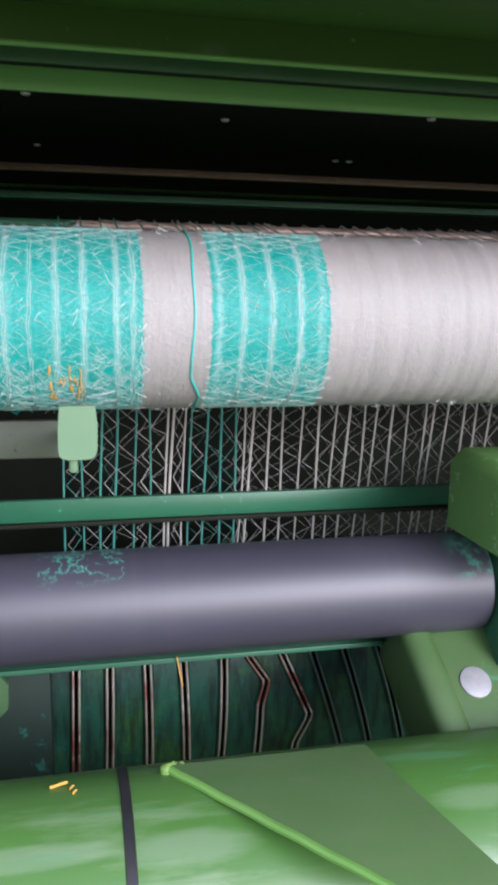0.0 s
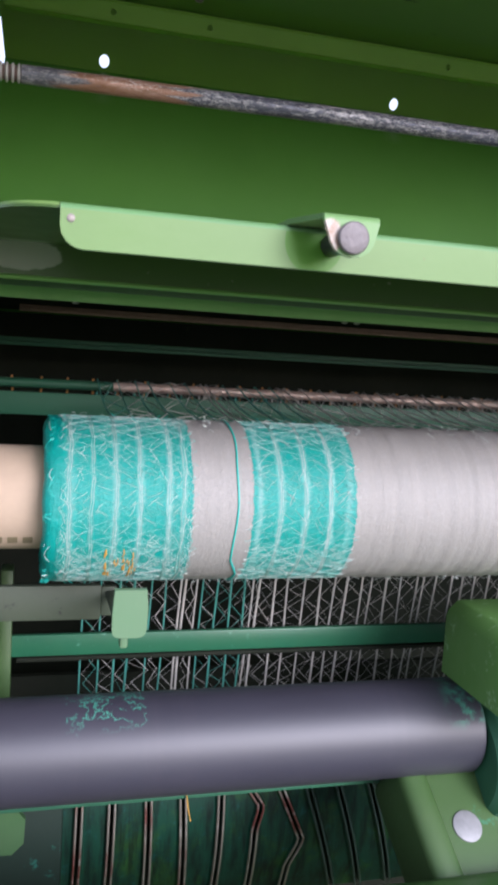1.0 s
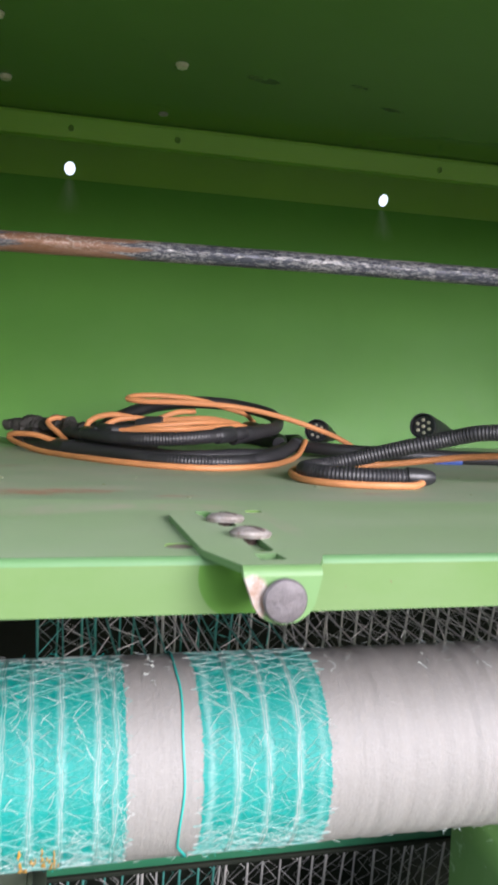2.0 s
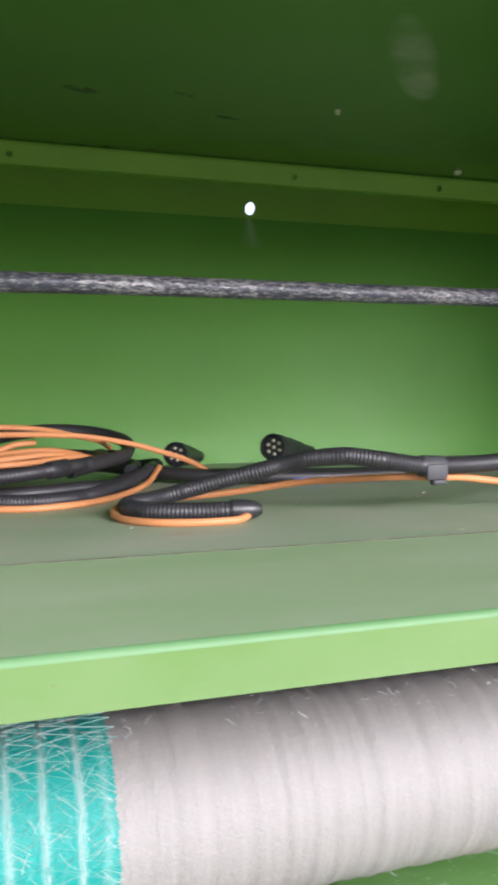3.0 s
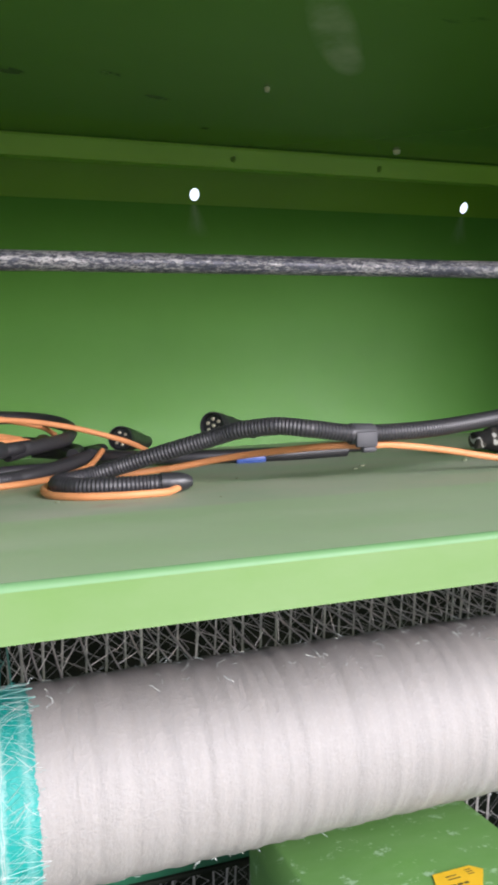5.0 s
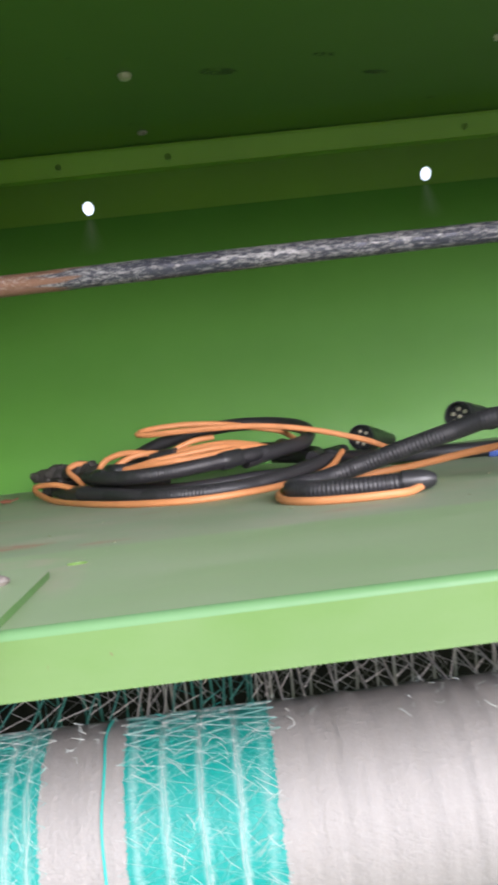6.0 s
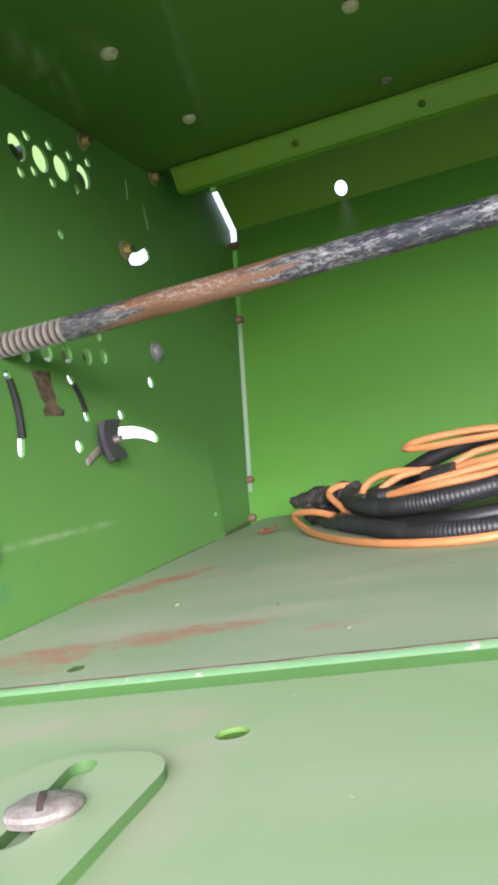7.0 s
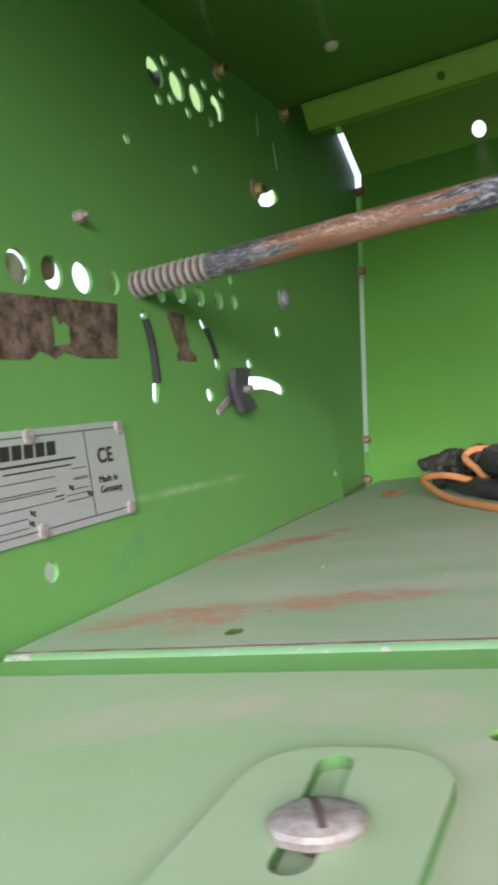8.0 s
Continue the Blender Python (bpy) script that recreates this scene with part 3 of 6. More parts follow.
def spline(points, step):
    """Points at an even step along a smooth curve through the given ones."""
    pts = [Vector(p) for p in points]
    pts = [pts[0] * 2 - pts[1]] + pts + [pts[-1] * 2 - pts[-2]]
    out = []
    for a, b, c, d in zip(pts, pts[1:], pts[2:], pts[3:]):
        n = max(2, int((c - b).length / step))
        for k in range(n):
            t = k / n
            out.append(0.5 * (2 * b + (c - a) * t + (2 * a - 5 * b + 4 * c - d) * t * t + (3 * b - a - 3 * c + d) * t ** 3))
    out.append(pts[-2])
    return out


def add_tube(bm, points, radius, n=8, step=0.008, ribbed=False, sub=True):
    path = spline(points, step) if sub else [Vector(p) for p in points]
    rings = []
    up = Vector((0.13, 0.21, 0.97))
    for k, p in enumerate(path):
        d = (path[min(k + 1, len(path) - 1)] - path[max(k - 1, 0)]).normalized()
        side = d.cross(up)
        side = side.normalized() if side.length > 1e-4 else d.orthogonal().normalized()
        up = side.cross(d).normalized()
        r = radius * ((1.0 if k % 2 else 0.920) if ribbed else 1.0)
        rings.append([p + (side * math.cos(2 * math.pi * j / n) + up * math.sin(2 * math.pi * j / n)) * r for j in range(n)])
    add_rings(bm, rings)


def flat_mesh(outlines, thickness):
    """A plate with real openings: the first outline is its edge, the others go through it. Lies in local x, y; z is its thickness."""
    cu = bpy.data.curves.new("outline", "CURVE")
    cu.dimensions, cu.fill_mode, cu.extrude = "2D", "BOTH", thickness / 2
    for pts in outlines:
        sp = cu.splines.new("POLY")
        sp.points.add(len(pts) - 1)
        sp.use_cyclic_u = True
        for q, p in zip(sp.points, pts):
            q.co = (p[0], p[1], 0, 1)
    ob = bpy.data.objects.new("outline", cu)
    scene.collection.objects.link(ob)
    dg = bpy.context.evaluated_depsgraph_get()
    me = bpy.data.meshes.new_from_object(ob.evaluated_get(dg))
    bpy.data.objects.remove(ob)
    bpy.data.curves.remove(cu)
    return me


def add_flat(bm, outlines, thickness, m):
    me = flat_mesh(outlines, thickness)
    me.transform(m)
    bm.from_mesh(me)
    bpy.data.meshes.remove(me)


def clean_edges(bm):
    """Second material on upright cut faces."""
    for f in bm.faces:
        f.normal_update()
        if abs(f.normal.z) < 0.5:
            f.material_index = 1


def ring2d(x, y, rx, ry=None, n=20, turn=0.0):
    ry = ry or rx
    c, s = math.cos(turn), math.sin(turn)
    out = []
    for k in range(n):
        u, v = rx * math.cos(2 * math.pi * k / n), ry * math.sin(2 * math.pi * k / n)
        out.append((x + u * c - v * s, y + u * s + v * c))
    return out


def slot2d(path, half, n=6):
    """Outline of a slot of half width round a bent line."""
    pts = [Vector(p) for p in path]
    left, right = [], []
    for k, p in enumerate(pts):
        d = (pts[min(k + 1, len(pts) - 1)] - pts[max(k - 1, 0)]).normalized()
        s = Vector((-d.y, d.x)) * half
        left.append(p + s)
        right.append(p - s)
    d0, d1 = (pts[1] - pts[0]).normalized(), (pts[-1] - pts[-2]).normalized()
    cap1 = [pts[-1] + half * (Vector((-d1.y, d1.x)) * math.cos(a) + d1 * math.sin(a)) for a in [math.pi * k / n for k in range(1, n)]]
    cap0 = [pts[0] + half * (Vector((d0.y, -d0.x)) * math.cos(a) - d0 * math.sin(a)) for a in [math.pi * k / n for k in range(1, n)]]
    return [tuple(p) for p in left + cap1 + right[::-1] + cap0]


def rect2d(x0, y0, x1, y1):
    return [(x0, y0), (x1, y0), (x1, y1), (x0, y1)]


ON_WALL = Matrix(((0, 0, 1, 0), (1, 0, 0, 0), (0, 1, 0, 0), (0, 0, 0, 1)))  # local x, y, z to world y, z, x


def facing_front(y):
    """Local x, y to world x, z at depth y; local z towards the viewer."""
    return Matrix(((1, 0, 0, 0), (0, 0, -1, y), (0, 1, 0, 0), (0, 0, 0, 1)))


def at_height(z):
    return Matrix.Translation((0, 0, z))


XR = 1.46            # inner side of the far side wall
SHELF, PLATE, ROOF = 1.300, 1.316, 1.738
HOOD_FRONT = -0.29   # unseen overhang of the hood, set to shade the upper walls

# ---- ground ----
def build_ground():
    bm = bmesh.new()
    bmesh.ops.create_grid(bm, x_segments=2, y_segments=2, size=400)
    g = finish(bm, "ground", plain("short_grass", (0.10, 0.13, 0.055), 0.9, 0.0, 0.4, 3.0, 0.5, 0.02), smooth=0)
    tagged(g, "short green and brown meadow grass under the machine", "ground", kind="structure")


# ---- sheet-metal compartment ----
CREASE = 1.711       # where the back wall folds forward under the hood


def wall_y(z):
    """Depth of the back wall: it leans away up to the crease and comes forward above it."""
    return 0.985 + 0.165 * (z - 1.30) if z <= CREASE else 1.0528 - 0.58 * (z - CREASE)


def seam(z):
    """Where the open seam of the rear corner runs."""
    return -0.0168 + 0.079 * (z - 1.30) if z <= CREASE else 0.0157 - 0.135 * (z - CREASE)


def leaning(z0, k):
    """Local x, y to world x, z on a plane that leans back by k metres a metre; local z towards the viewer."""
    return Matrix(((1, 0, 0, 0), (0, k, -1, wall_y(z0) - k * z0), (0, 1, 0, 0), (0, 0, 0, 1)))


def build_left_wall():
    bm = bmesh.new()
    holes = []
    for y, z in ((0.534, 1.686), (0.570, 1.686), (0.605, 1.687), (0.647, 1.690)):
        holes.append(ring2d(y, z, 0.0125))
    for y, z in ((0.553, 1.702), (0.533, 1.664), (0.555, 1.671), (0.589, 1.704), (0.584, 1.668), (0.625, 1.705), (0.626, 1.672), (0.661, 1.708)):
        holes.append(ring2d(y, z, 0.0052, n=14))
    for y, z, r in ((0.473, 1.617, 0.0045), (0.580, 1.619, 0.0045), (0.423, 1.507, 0.0095), (0.390, 1.506, 0.0105), (0.359, 1.506, 0.0105), (0.328, 1.506, 0.0105),
                    (0.488, 1.503, 0.006), (0.519, 1.507, 0.0085), (0.551, 1.507, 0.0085), (0.586, 1.507, 0.0085), (0.617, 1.508, 0.007), (0.615, 1.528, 0.005),
                    (0.711, 1.485, 0.0065), (0.630, 1.452, 0.0055), (0.543, 1.426, 0.006), (0.818, 1.330, 0.004), (0.315, 1.332, 0.0062), (0.300, 1.560, 0.004)):
        holes.append(ring2d(y, z, r, n=18))
    holes.append(slot2d([(0.458, 1.486), (0.4615, 1.470), (0.4625, 1.455), (0.461, 1.440), (0.457, 1.426)], 0.0042))
    holes.append(slot2d([(0.548, 1.486), (0.557, 1.474), (0.562, 1.462), (0.565, 1.450)], 0.0038))
    holes.append(slot2d([(0.588, 1.429), (0.606, 1.432), (0.628, 1.4345), (0.652, 1.4345), (0.675, 1.432), (0.697, 1.427)], 0.0060))
    holes.append(slot2d([(0.7200, 1.6195), (0.742, 1.6230), (0.764, 1.6320)], 0.0070))
    holes.append(slot2d([(0.780, 1.665), (0.780, 1.690)], 0.0022))
    holes.append(slot2d([(0.740, 1.690), (0.745, 1.712)], 0.0018))
    outline = [(0.10, 1.20), (0.835, 1.20), (0.835, 1.80), (0.10, 1.80)]
    add_flat(bm, [outline] + holes, 0.003, ON_WALL @ at_height(-0.0015))
    # rear return, reaching to the open seam of the corner
    rings = []
    for z in (1.20, 1.30, 1.45, 1.60, CREASE, 1.735, 1.765, 1.80):
        half = 0.0018 if z < CREASE else 0.0036
        x, y1 = seam(z) - half, wall_y(z) - 0.002
        rings.append([(-0.0035, 0.826, z), (x, y1, z), (x - 0.003, y1, z), (-0.0065, 0.826, z)])
    add_rings(bm, rings)
    w = finish(bm, "wall_left", M_side)
    tagged(w, "green painted sheet-metal side wall with drilled holes and slots", "wall", kind="structure")
    # outer skin of the machine, well outside the drilled wall
    bm = bmesh.new()
    add_flat(bm, [rect2d(0.628, 1.534, 1.20, 1.90), rect2d(1.005, 1.690, 1.140, 1.756)], 0.004, ON_WALL @ at_height(-0.142))
    s = finish(bm, "wall_left_outer", M_outer)
    tagged(s, "light green outer side panel behind the drilled wall", "wall", kind="structure")


def build_plugs():
    """Studs that stand on the outer panel and end just behind some of the holes."""
    beige, brown, deep = plain("pale_stud", (0.42, 0.38, 0.30), 0.5, 0.2, 0.4, 200), plain("brown_stud", (0.20, 0.13, 0.085), 0.6, 0.2, 0.5, 220), paint("dark_green_stud", (0.035, 0.075, 0.020), 0.5, dust=0.1)
    for y, z, r, mat, look_of in ((0.540, 1.6835, 0.0092, M_black, "black"), (0.564, 1.6940, 0.0066, M_black, "black"), (0.652, 1.6880, 0.0105, deep, "dark green"), (0.5545, 1.5065, 0.0062, brown, "brownish"), (0.5885, 1.5065, 0.0068, M_black, "black"), (0.333, 1.5065, 0.0100, beige, "pale beige"), (0.3645, 1.5120, 0.0085, brown, "brownish"), (0.553, 1.4790, 0.0042, brown, "brownish")):
        t = thing("wall_stud", look_of + " stud end behind a hole in the green wall", "stud", "studs behind the wall")
        bm = bmesh.new()
        add_rings(bm, turned([(-0.016, r * 0.9), (-0.0155, r), (-0.0075, r), (-0.0065, r * 0.85), (-0.0063, r * 0.3)], (0, y, z), (1, 0, 0), 20))
        part("head", bm, mat, t)
        bm = bmesh.new()
        add_rings(bm, turned([(-0.1395, 0.0022), (-0.016, 0.0022)], (0, y, z), (1, 0, 0), 8))
        part("pin", bm, M_steel, t, "thin steel pin")


def build_back_wall():
    bm = bmesh.new()
    low = [(seam(1.28) + 0.0036, 1.28), (XR, 1.28), (XR, CREASE), (seam(CREASE) + 0.0036, CREASE)]
    add_flat(bm, [low], 0.003, leaning(1.30, 0.165) @ at_height(-0.0015))
    n0 = len(bm.faces)
    holes = [ring2d(x, 1.7250, 0.0085, 0.0095) for x in (0.181, 0.7155, 1.2493)]
    for outline, cut in (([(seam(CREASE) + 0.0036, CREASE + 0.0004), (1.4200, CREASE + 0.0004), (1.4200, 1.80), (seam(1.80) + 0.0036, 1.80)], holes), (rect2d(1.4290, CREASE + 0.0004, XR, 1.80), [])):
        add_flat(bm, [outline] + cut, 0.003, leaning(CREASE + 0.0001, -0.58) @ at_height(-0.0015))
    add_rings(bm, [[(x, 1.0518, CREASE - 0.0016), (x, 1.0505, CREASE - 0.0004), (x, 1.0497, CREASE + 0.0022), (x, 1.0520, CREASE + 0.0024)] for x in (0.022, 0.5, 1.0, 1.4190)])
    bm.faces.ensure_lookup_table()
    # lighter olive above the crease makes up for light the strip lacks
    for f in bm.faces[n0:]:
        f.material_index = 1
    w = finish(bm, "wall_back", [M_back, M_flange])
    tagged(w, "green painted sheet-metal back wall with a raised crease", "wall", kind="structure")
    bm = bmesh.new()
    add_box(bm, (-0.030, 1.062, 1.582), (0.035, 1.066, 1.693))
    add_box(bm, (-0.050, 1.010, 0.60), (0.010, 1.014, 1.338))
    add_box(bm, (-0.050, 1.034, 1.768), (0.030, 1.038, 1.83))
    add_box(bm, (1.400, 1.034, 1.768), (XR, 1.038, 1.83))
    f = finish(bm, "trim_corner", M_wall)
    bm = bmesh.new()
    add_box(bm, (-0.080, 1.078, 1.25), (0.030, 1.081, 1.66), 0.001)
    o = finish(bm, "trim_outer", paint("pale_outer_paint", (0.46, 0.56, 0.40), 0.5, dust=0.2))
    tagged(o, "pale green outer strip seen through the open seam", "trim", kind="structure")
    tagged(f, "green corner filler strip behind the open seam", "trim", kind="structure")
    bm = bmesh.new()
    add_box(bm, (XR, 0.20, 0.0), (XR + 0.003, 1.056, 1.80))
    w = finish(bm, "wall_right", M_wall)
    tagged(w, "green painted sheet-metal side wall", "wall", kind="structure")
    # unseen closing panel, coloured near-black for the shade beside the roll
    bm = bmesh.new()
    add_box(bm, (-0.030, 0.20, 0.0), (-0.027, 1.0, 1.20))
    w = finish(bm, "wall_left_lower", M_shadegrime)
    tagged(w, "lower side panel closing the net space, shade put into its colour", "wall", kind="structure")


def build_ceiling():
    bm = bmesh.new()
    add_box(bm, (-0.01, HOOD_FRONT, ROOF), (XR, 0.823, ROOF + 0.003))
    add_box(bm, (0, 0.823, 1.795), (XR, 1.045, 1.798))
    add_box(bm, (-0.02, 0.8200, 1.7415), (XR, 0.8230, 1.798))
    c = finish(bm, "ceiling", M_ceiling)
    tagged(c, "dark green painted sheet-metal hood with faint scuffs and a painted pale sheen", "ceiling", kind="structure")
    bm = bmesh.new()
    holes = [ring2d(x, 1.7212, 0.0044, n=14) for x in (0.176, 0.318, 0.709, 0.945, 1.20)]
    add_flat(bm, [rect2d(0.026, 1.7090, XR, 1.7345)] + holes, 0.003, Matrix.Translation((0, 0.8205, 1.7345)) @ pose(0, 0, 0, 22) @ Matrix.Translation((0, -0.8205, -1.7345)) @ facing_front(0.8205))
    add_box(bm, (0.026, 0.8318, 1.7105), (XR, 0.846, 1.7130))
    add_tube(bm, [(0.026, 0.8192, 1.7350), (0.5, 0.8192, 1.7350), (1.0, 0.8192, 1.7350), (XR, 0.8192, 1.7350)], 0.0021, 8, 0.1)
    t = finish(bm, "trim_flange", M_flange)
    tagged(t, "green folded stiffening flange with small holes under the hood", "trim", kind="structure")


def bolt(name, place, normal, r, height, mat, label, group, washer=0.0, dome=True, stud=True):
    """A bolt head: optional washer, bevelled hexagon or dome."""
    t = thing(name, label, "bolt", group)
    n = Vector(normal).normalized()
    t.matrix_world = Matrix.Translation(place) @ n.to_track_quat("Z", "Y").to_matrix().to_4x4()
    z0 = 0.0
    if washer:
        bm = bmesh.new()
        add_rings(bm, turned([(0, washer), (0.0012, washer), (0.0016, washer * 0.96)], (0, 0, 0), (0, 0, 1), 24))
        part("washer", bm, mat, t)
        z0 = 0.0016
    bm = bmesh.new()
    if dome:
        prof = [(z0, r * 0.98), (z0 + height * 0.25, r), (z0 + height * 0.6, r * 0.9), (z0 + height * 0.85, r * 0.66), (z0 + height, r * 0.25)]
        add_rings(bm, turned(prof, (0, 0, 0), (0, 0, 1), 24))
    else:
        add_rings(bm, turned([(z0, r), (z0 + height * 0.8, r), (z0 + height, r * 0.84)], (0, 0, 0), (0, 0, 1), 6))
        if stud:
            add_rings(bm, turned([(z0 + height, r * 0.5), (z0 + height * 1.5, r * 0.5), (z0 + height * 1.6, r * 0.42)], (0, 0, 0), (0, 0, 1), 16))
    part("head", bm, mat, t)
    return t


def build_shelf():
    bm = bmesh.new()
    add_flat(bm, [rect2d(0.002, 0.2682, XR, 0.9845)], 0.003, at_height(SHELF - 0.0015))
    prof = [(0.268, SHELF - 0.003), (0.268, SHELF)] + [(0.268 - 0.005 * math.sin(a), SHELF - 0.005 + 0.005 * math.cos(a)) for a in [radians(d) for d in (20, 45, 70, 90)]]
    prof += [(0.263, SHELF - 0.0115), (0.263, SHELF - 0.022), (0.266, SHELF - 0.022), (0.266, SHELF - 0.006)]
    n0 = len(bm.faces)
    add_rings(bm, [[(x, y, z) for y, z in prof] for x in np.linspace(0.003, XR, 60)])
    bm.faces.ensure_lookup_table()
    for f in bm.faces[n0:]:
        f.normal_update()
        f.material_index = 3 if abs(f.normal.y) > 0.93 else 1
    n0 = len(bm.faces)
    rings = []
    for x in np.linspace(0.003, XR, 260):
        x = float(x)
        w = 0.0016 + 0.0016 * noise.noise(Vector((x * 60, 0, 0))) + 0.0008 * noise.noise(Vector((x * 210, 3, 0)))
        y = 0.2690 + 0.0006 * noise.noise(Vector((x * 40, 9, 0)))
        w = max(w, 0.0004)
        rings.append([(x, y - w * 0.5, SHELF - 0.0028), (x, y - w * 0.5, SHELF + 0.0003), (x, y + w * 0.5, SHELF + 0.0003), (x, y + w * 0.5, SHELF - 0.0028)])
    add_rings(bm, rings)
    bm.faces.ensure_lookup_table()
    for f in bm.faces[n0:]:
        f.material_index = 2
    s = finish(bm, "shelf", [M_shelf, M_edge, M_seamrust, M_shelflip])
    tagged(s, "dusty faded green sheet-metal shelf with rust scuffs", "shelf", kind="structure")
    # no opening here: a dark disc and sliver stand for the hole's shade
    bm = bmesh.new()
    add_rings(bm, turned([(0, 0.0046), (0.0004, 0.0046), (0.0005, 0.0040)], (0.120, 0.292, SHELF - 0.0001), (0, 0, 1), 18))
    add_box(bm, (0.1165, 0.2940, SHELF + 0.0002), (0.1235, 0.2955, SHELF + 0.0008), 0.0002)
    tagged(finish(bm, "hole_disc", M_holedark), "dark disc standing for a small shelf hole", "plug")
    # extra sheet that gives the shelf's shaded lower side its near-black colour
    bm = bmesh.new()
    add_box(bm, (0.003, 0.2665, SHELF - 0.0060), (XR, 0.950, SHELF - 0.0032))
    u = finish(bm, "shelf_underside", M_shadegrime)
    tagged(u, "grimy black-green shelf underside, shade put into its colour", "shelf", kind="structure")


def build_front_plate():
    t = thing("front_plate", "light green folded sheet-metal front plate with a bent-down lip", "panel")
    rear = 0.186
    bm = bmesh.new()
    edge = [(0.091, 0.0192)] + [(0.091 - 0.034 * math.sin(a), 0.0192 + 0.036 * (1 - math.cos(a))) for a in [radians(d) for d in (15, 30, 45, 60, 75, 90)]] + [(0.004, 0.062)]
    outline = [(XR, 0.0192)] + edge + [(0.004, rear), (XR, rear)]
    holes = [ring2d(0.2672, 0.1400, 0.0052, 0.0046, 18, 0.2), ring2d(0.209, 0.041, 0.0070, 0.0065, 16), rect2d(0.2340, 0.0250, 0.2440, 0.0300)]
    add_flat(bm, [outline[::-1]] + holes, 0.0014, at_height(PLATE - 0.0007))
    clean_edges(bm)
    part("top_sheet", bm, [M_plate, M_lip], t)
    # lower side of the same plate, darkened in colour for its shade
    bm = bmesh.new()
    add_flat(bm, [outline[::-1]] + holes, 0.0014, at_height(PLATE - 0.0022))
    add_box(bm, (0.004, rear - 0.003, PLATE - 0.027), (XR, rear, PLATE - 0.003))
    part("under_sheet", bm, M_flap, t, "green underside darkened for shade, with a grey dust patch")
    bm = bmesh.new()
    add_tube(bm, [(0.004, 0.1838, 1.2885), (0.5, 0.1838, 1.2885), (1.0, 0.1838, 1.2885), (XR, 0.1838, 1.2885)], 0.0019, 8, 0.1)
    part("folded_edge", bm, M_green, t, "bright green folded lower edge")
    bm = bmesh.new()
    r = 0.0032
    arc = [radians(a) for a in (0, 18, 36, 54, 72, 90)]
    out = [(0.0192 - r * math.sin(a), PLATE - r + r * math.cos(a)) for a in arc]
    inn = [(0.0192 - (r - 0.003) * math.sin(a), PLATE - r + (r - 0.003) * math.cos(a)) for a in arc]
    prof = out + inn[::-1]
    add_rings(bm, [[(x, y, z) for y, z in prof] for x in np.linspace(0.091, XR, 40)])
    for f in bm.faces:
        f.material_index = 1
    n0 = len(bm.faces)
    c = 0.012
    corner = [(0.091 + c - c * math.cos(a), 1.2925 + c - c * math.sin(a)) for a in [radians(d) for d in (0, 22, 45, 68, 90)]]
    add_flat(bm, [[(XR, PLATE - r), (0.091, PLATE - r)] + corner + [(XR, 1.2925)]], 0.003, facing_front(0.0175))
    bm.faces.ensure_lookup_table()
    for f in bm.faces[n0:]:
        f.material_index = 0
    part("lip", bm, [lip_material(), M_bend], t, "bright green bent-down lip")
    bm = bmesh.new()
    add_rings(bm, turned([(0, 0.0021), (0.0008, 0.0021), (0.0013, 0.0012)], (0.0965, 0.0161, 1.3080), (0, -1, 0), 14))
    part("rivet", bm, M_bolt, t)
    bm = bmesh.new()
    add_box(bm, (0.004, 0.209, 1.284), (XR, 0.2115, 1.2965), 0.0006)
    part("stiffener", bm, M_stiff, t)
    # foot darkened in colour because it lies in shade under the plate
    bm = bmesh.new()
    add_box(bm, (0.004, 0.2118, 1.2945), (XR, 0.263, 1.2970))
    part("stiffener_foot", bm, M_shadegrime, t, "dark foot of the stiffener, shade put into its colour")
    bm = bmesh.new()
    add_box(bm, (0.004, 0.2118, 1.2972), (XR, 0.2628, 1.2980))
    part("ledge", bm, M_shelflip, t, "green ledge behind the plate, lightened for bounced light")
    bm = bmesh.new()
    add_rings(bm, turned([(0, 0.0066), (0.0009, 0.0066), (0.0013, 0.0050)], (0.209, 0.041, PLATE - 0.0016), (0, 0, 1), 18))
    part("blind_plug", bm, plain("dusty_plug", (0.23, 0.19, 0.15), 0.6, 0.1, 0.5, 160), t, "rusty plug in a drilled hole")


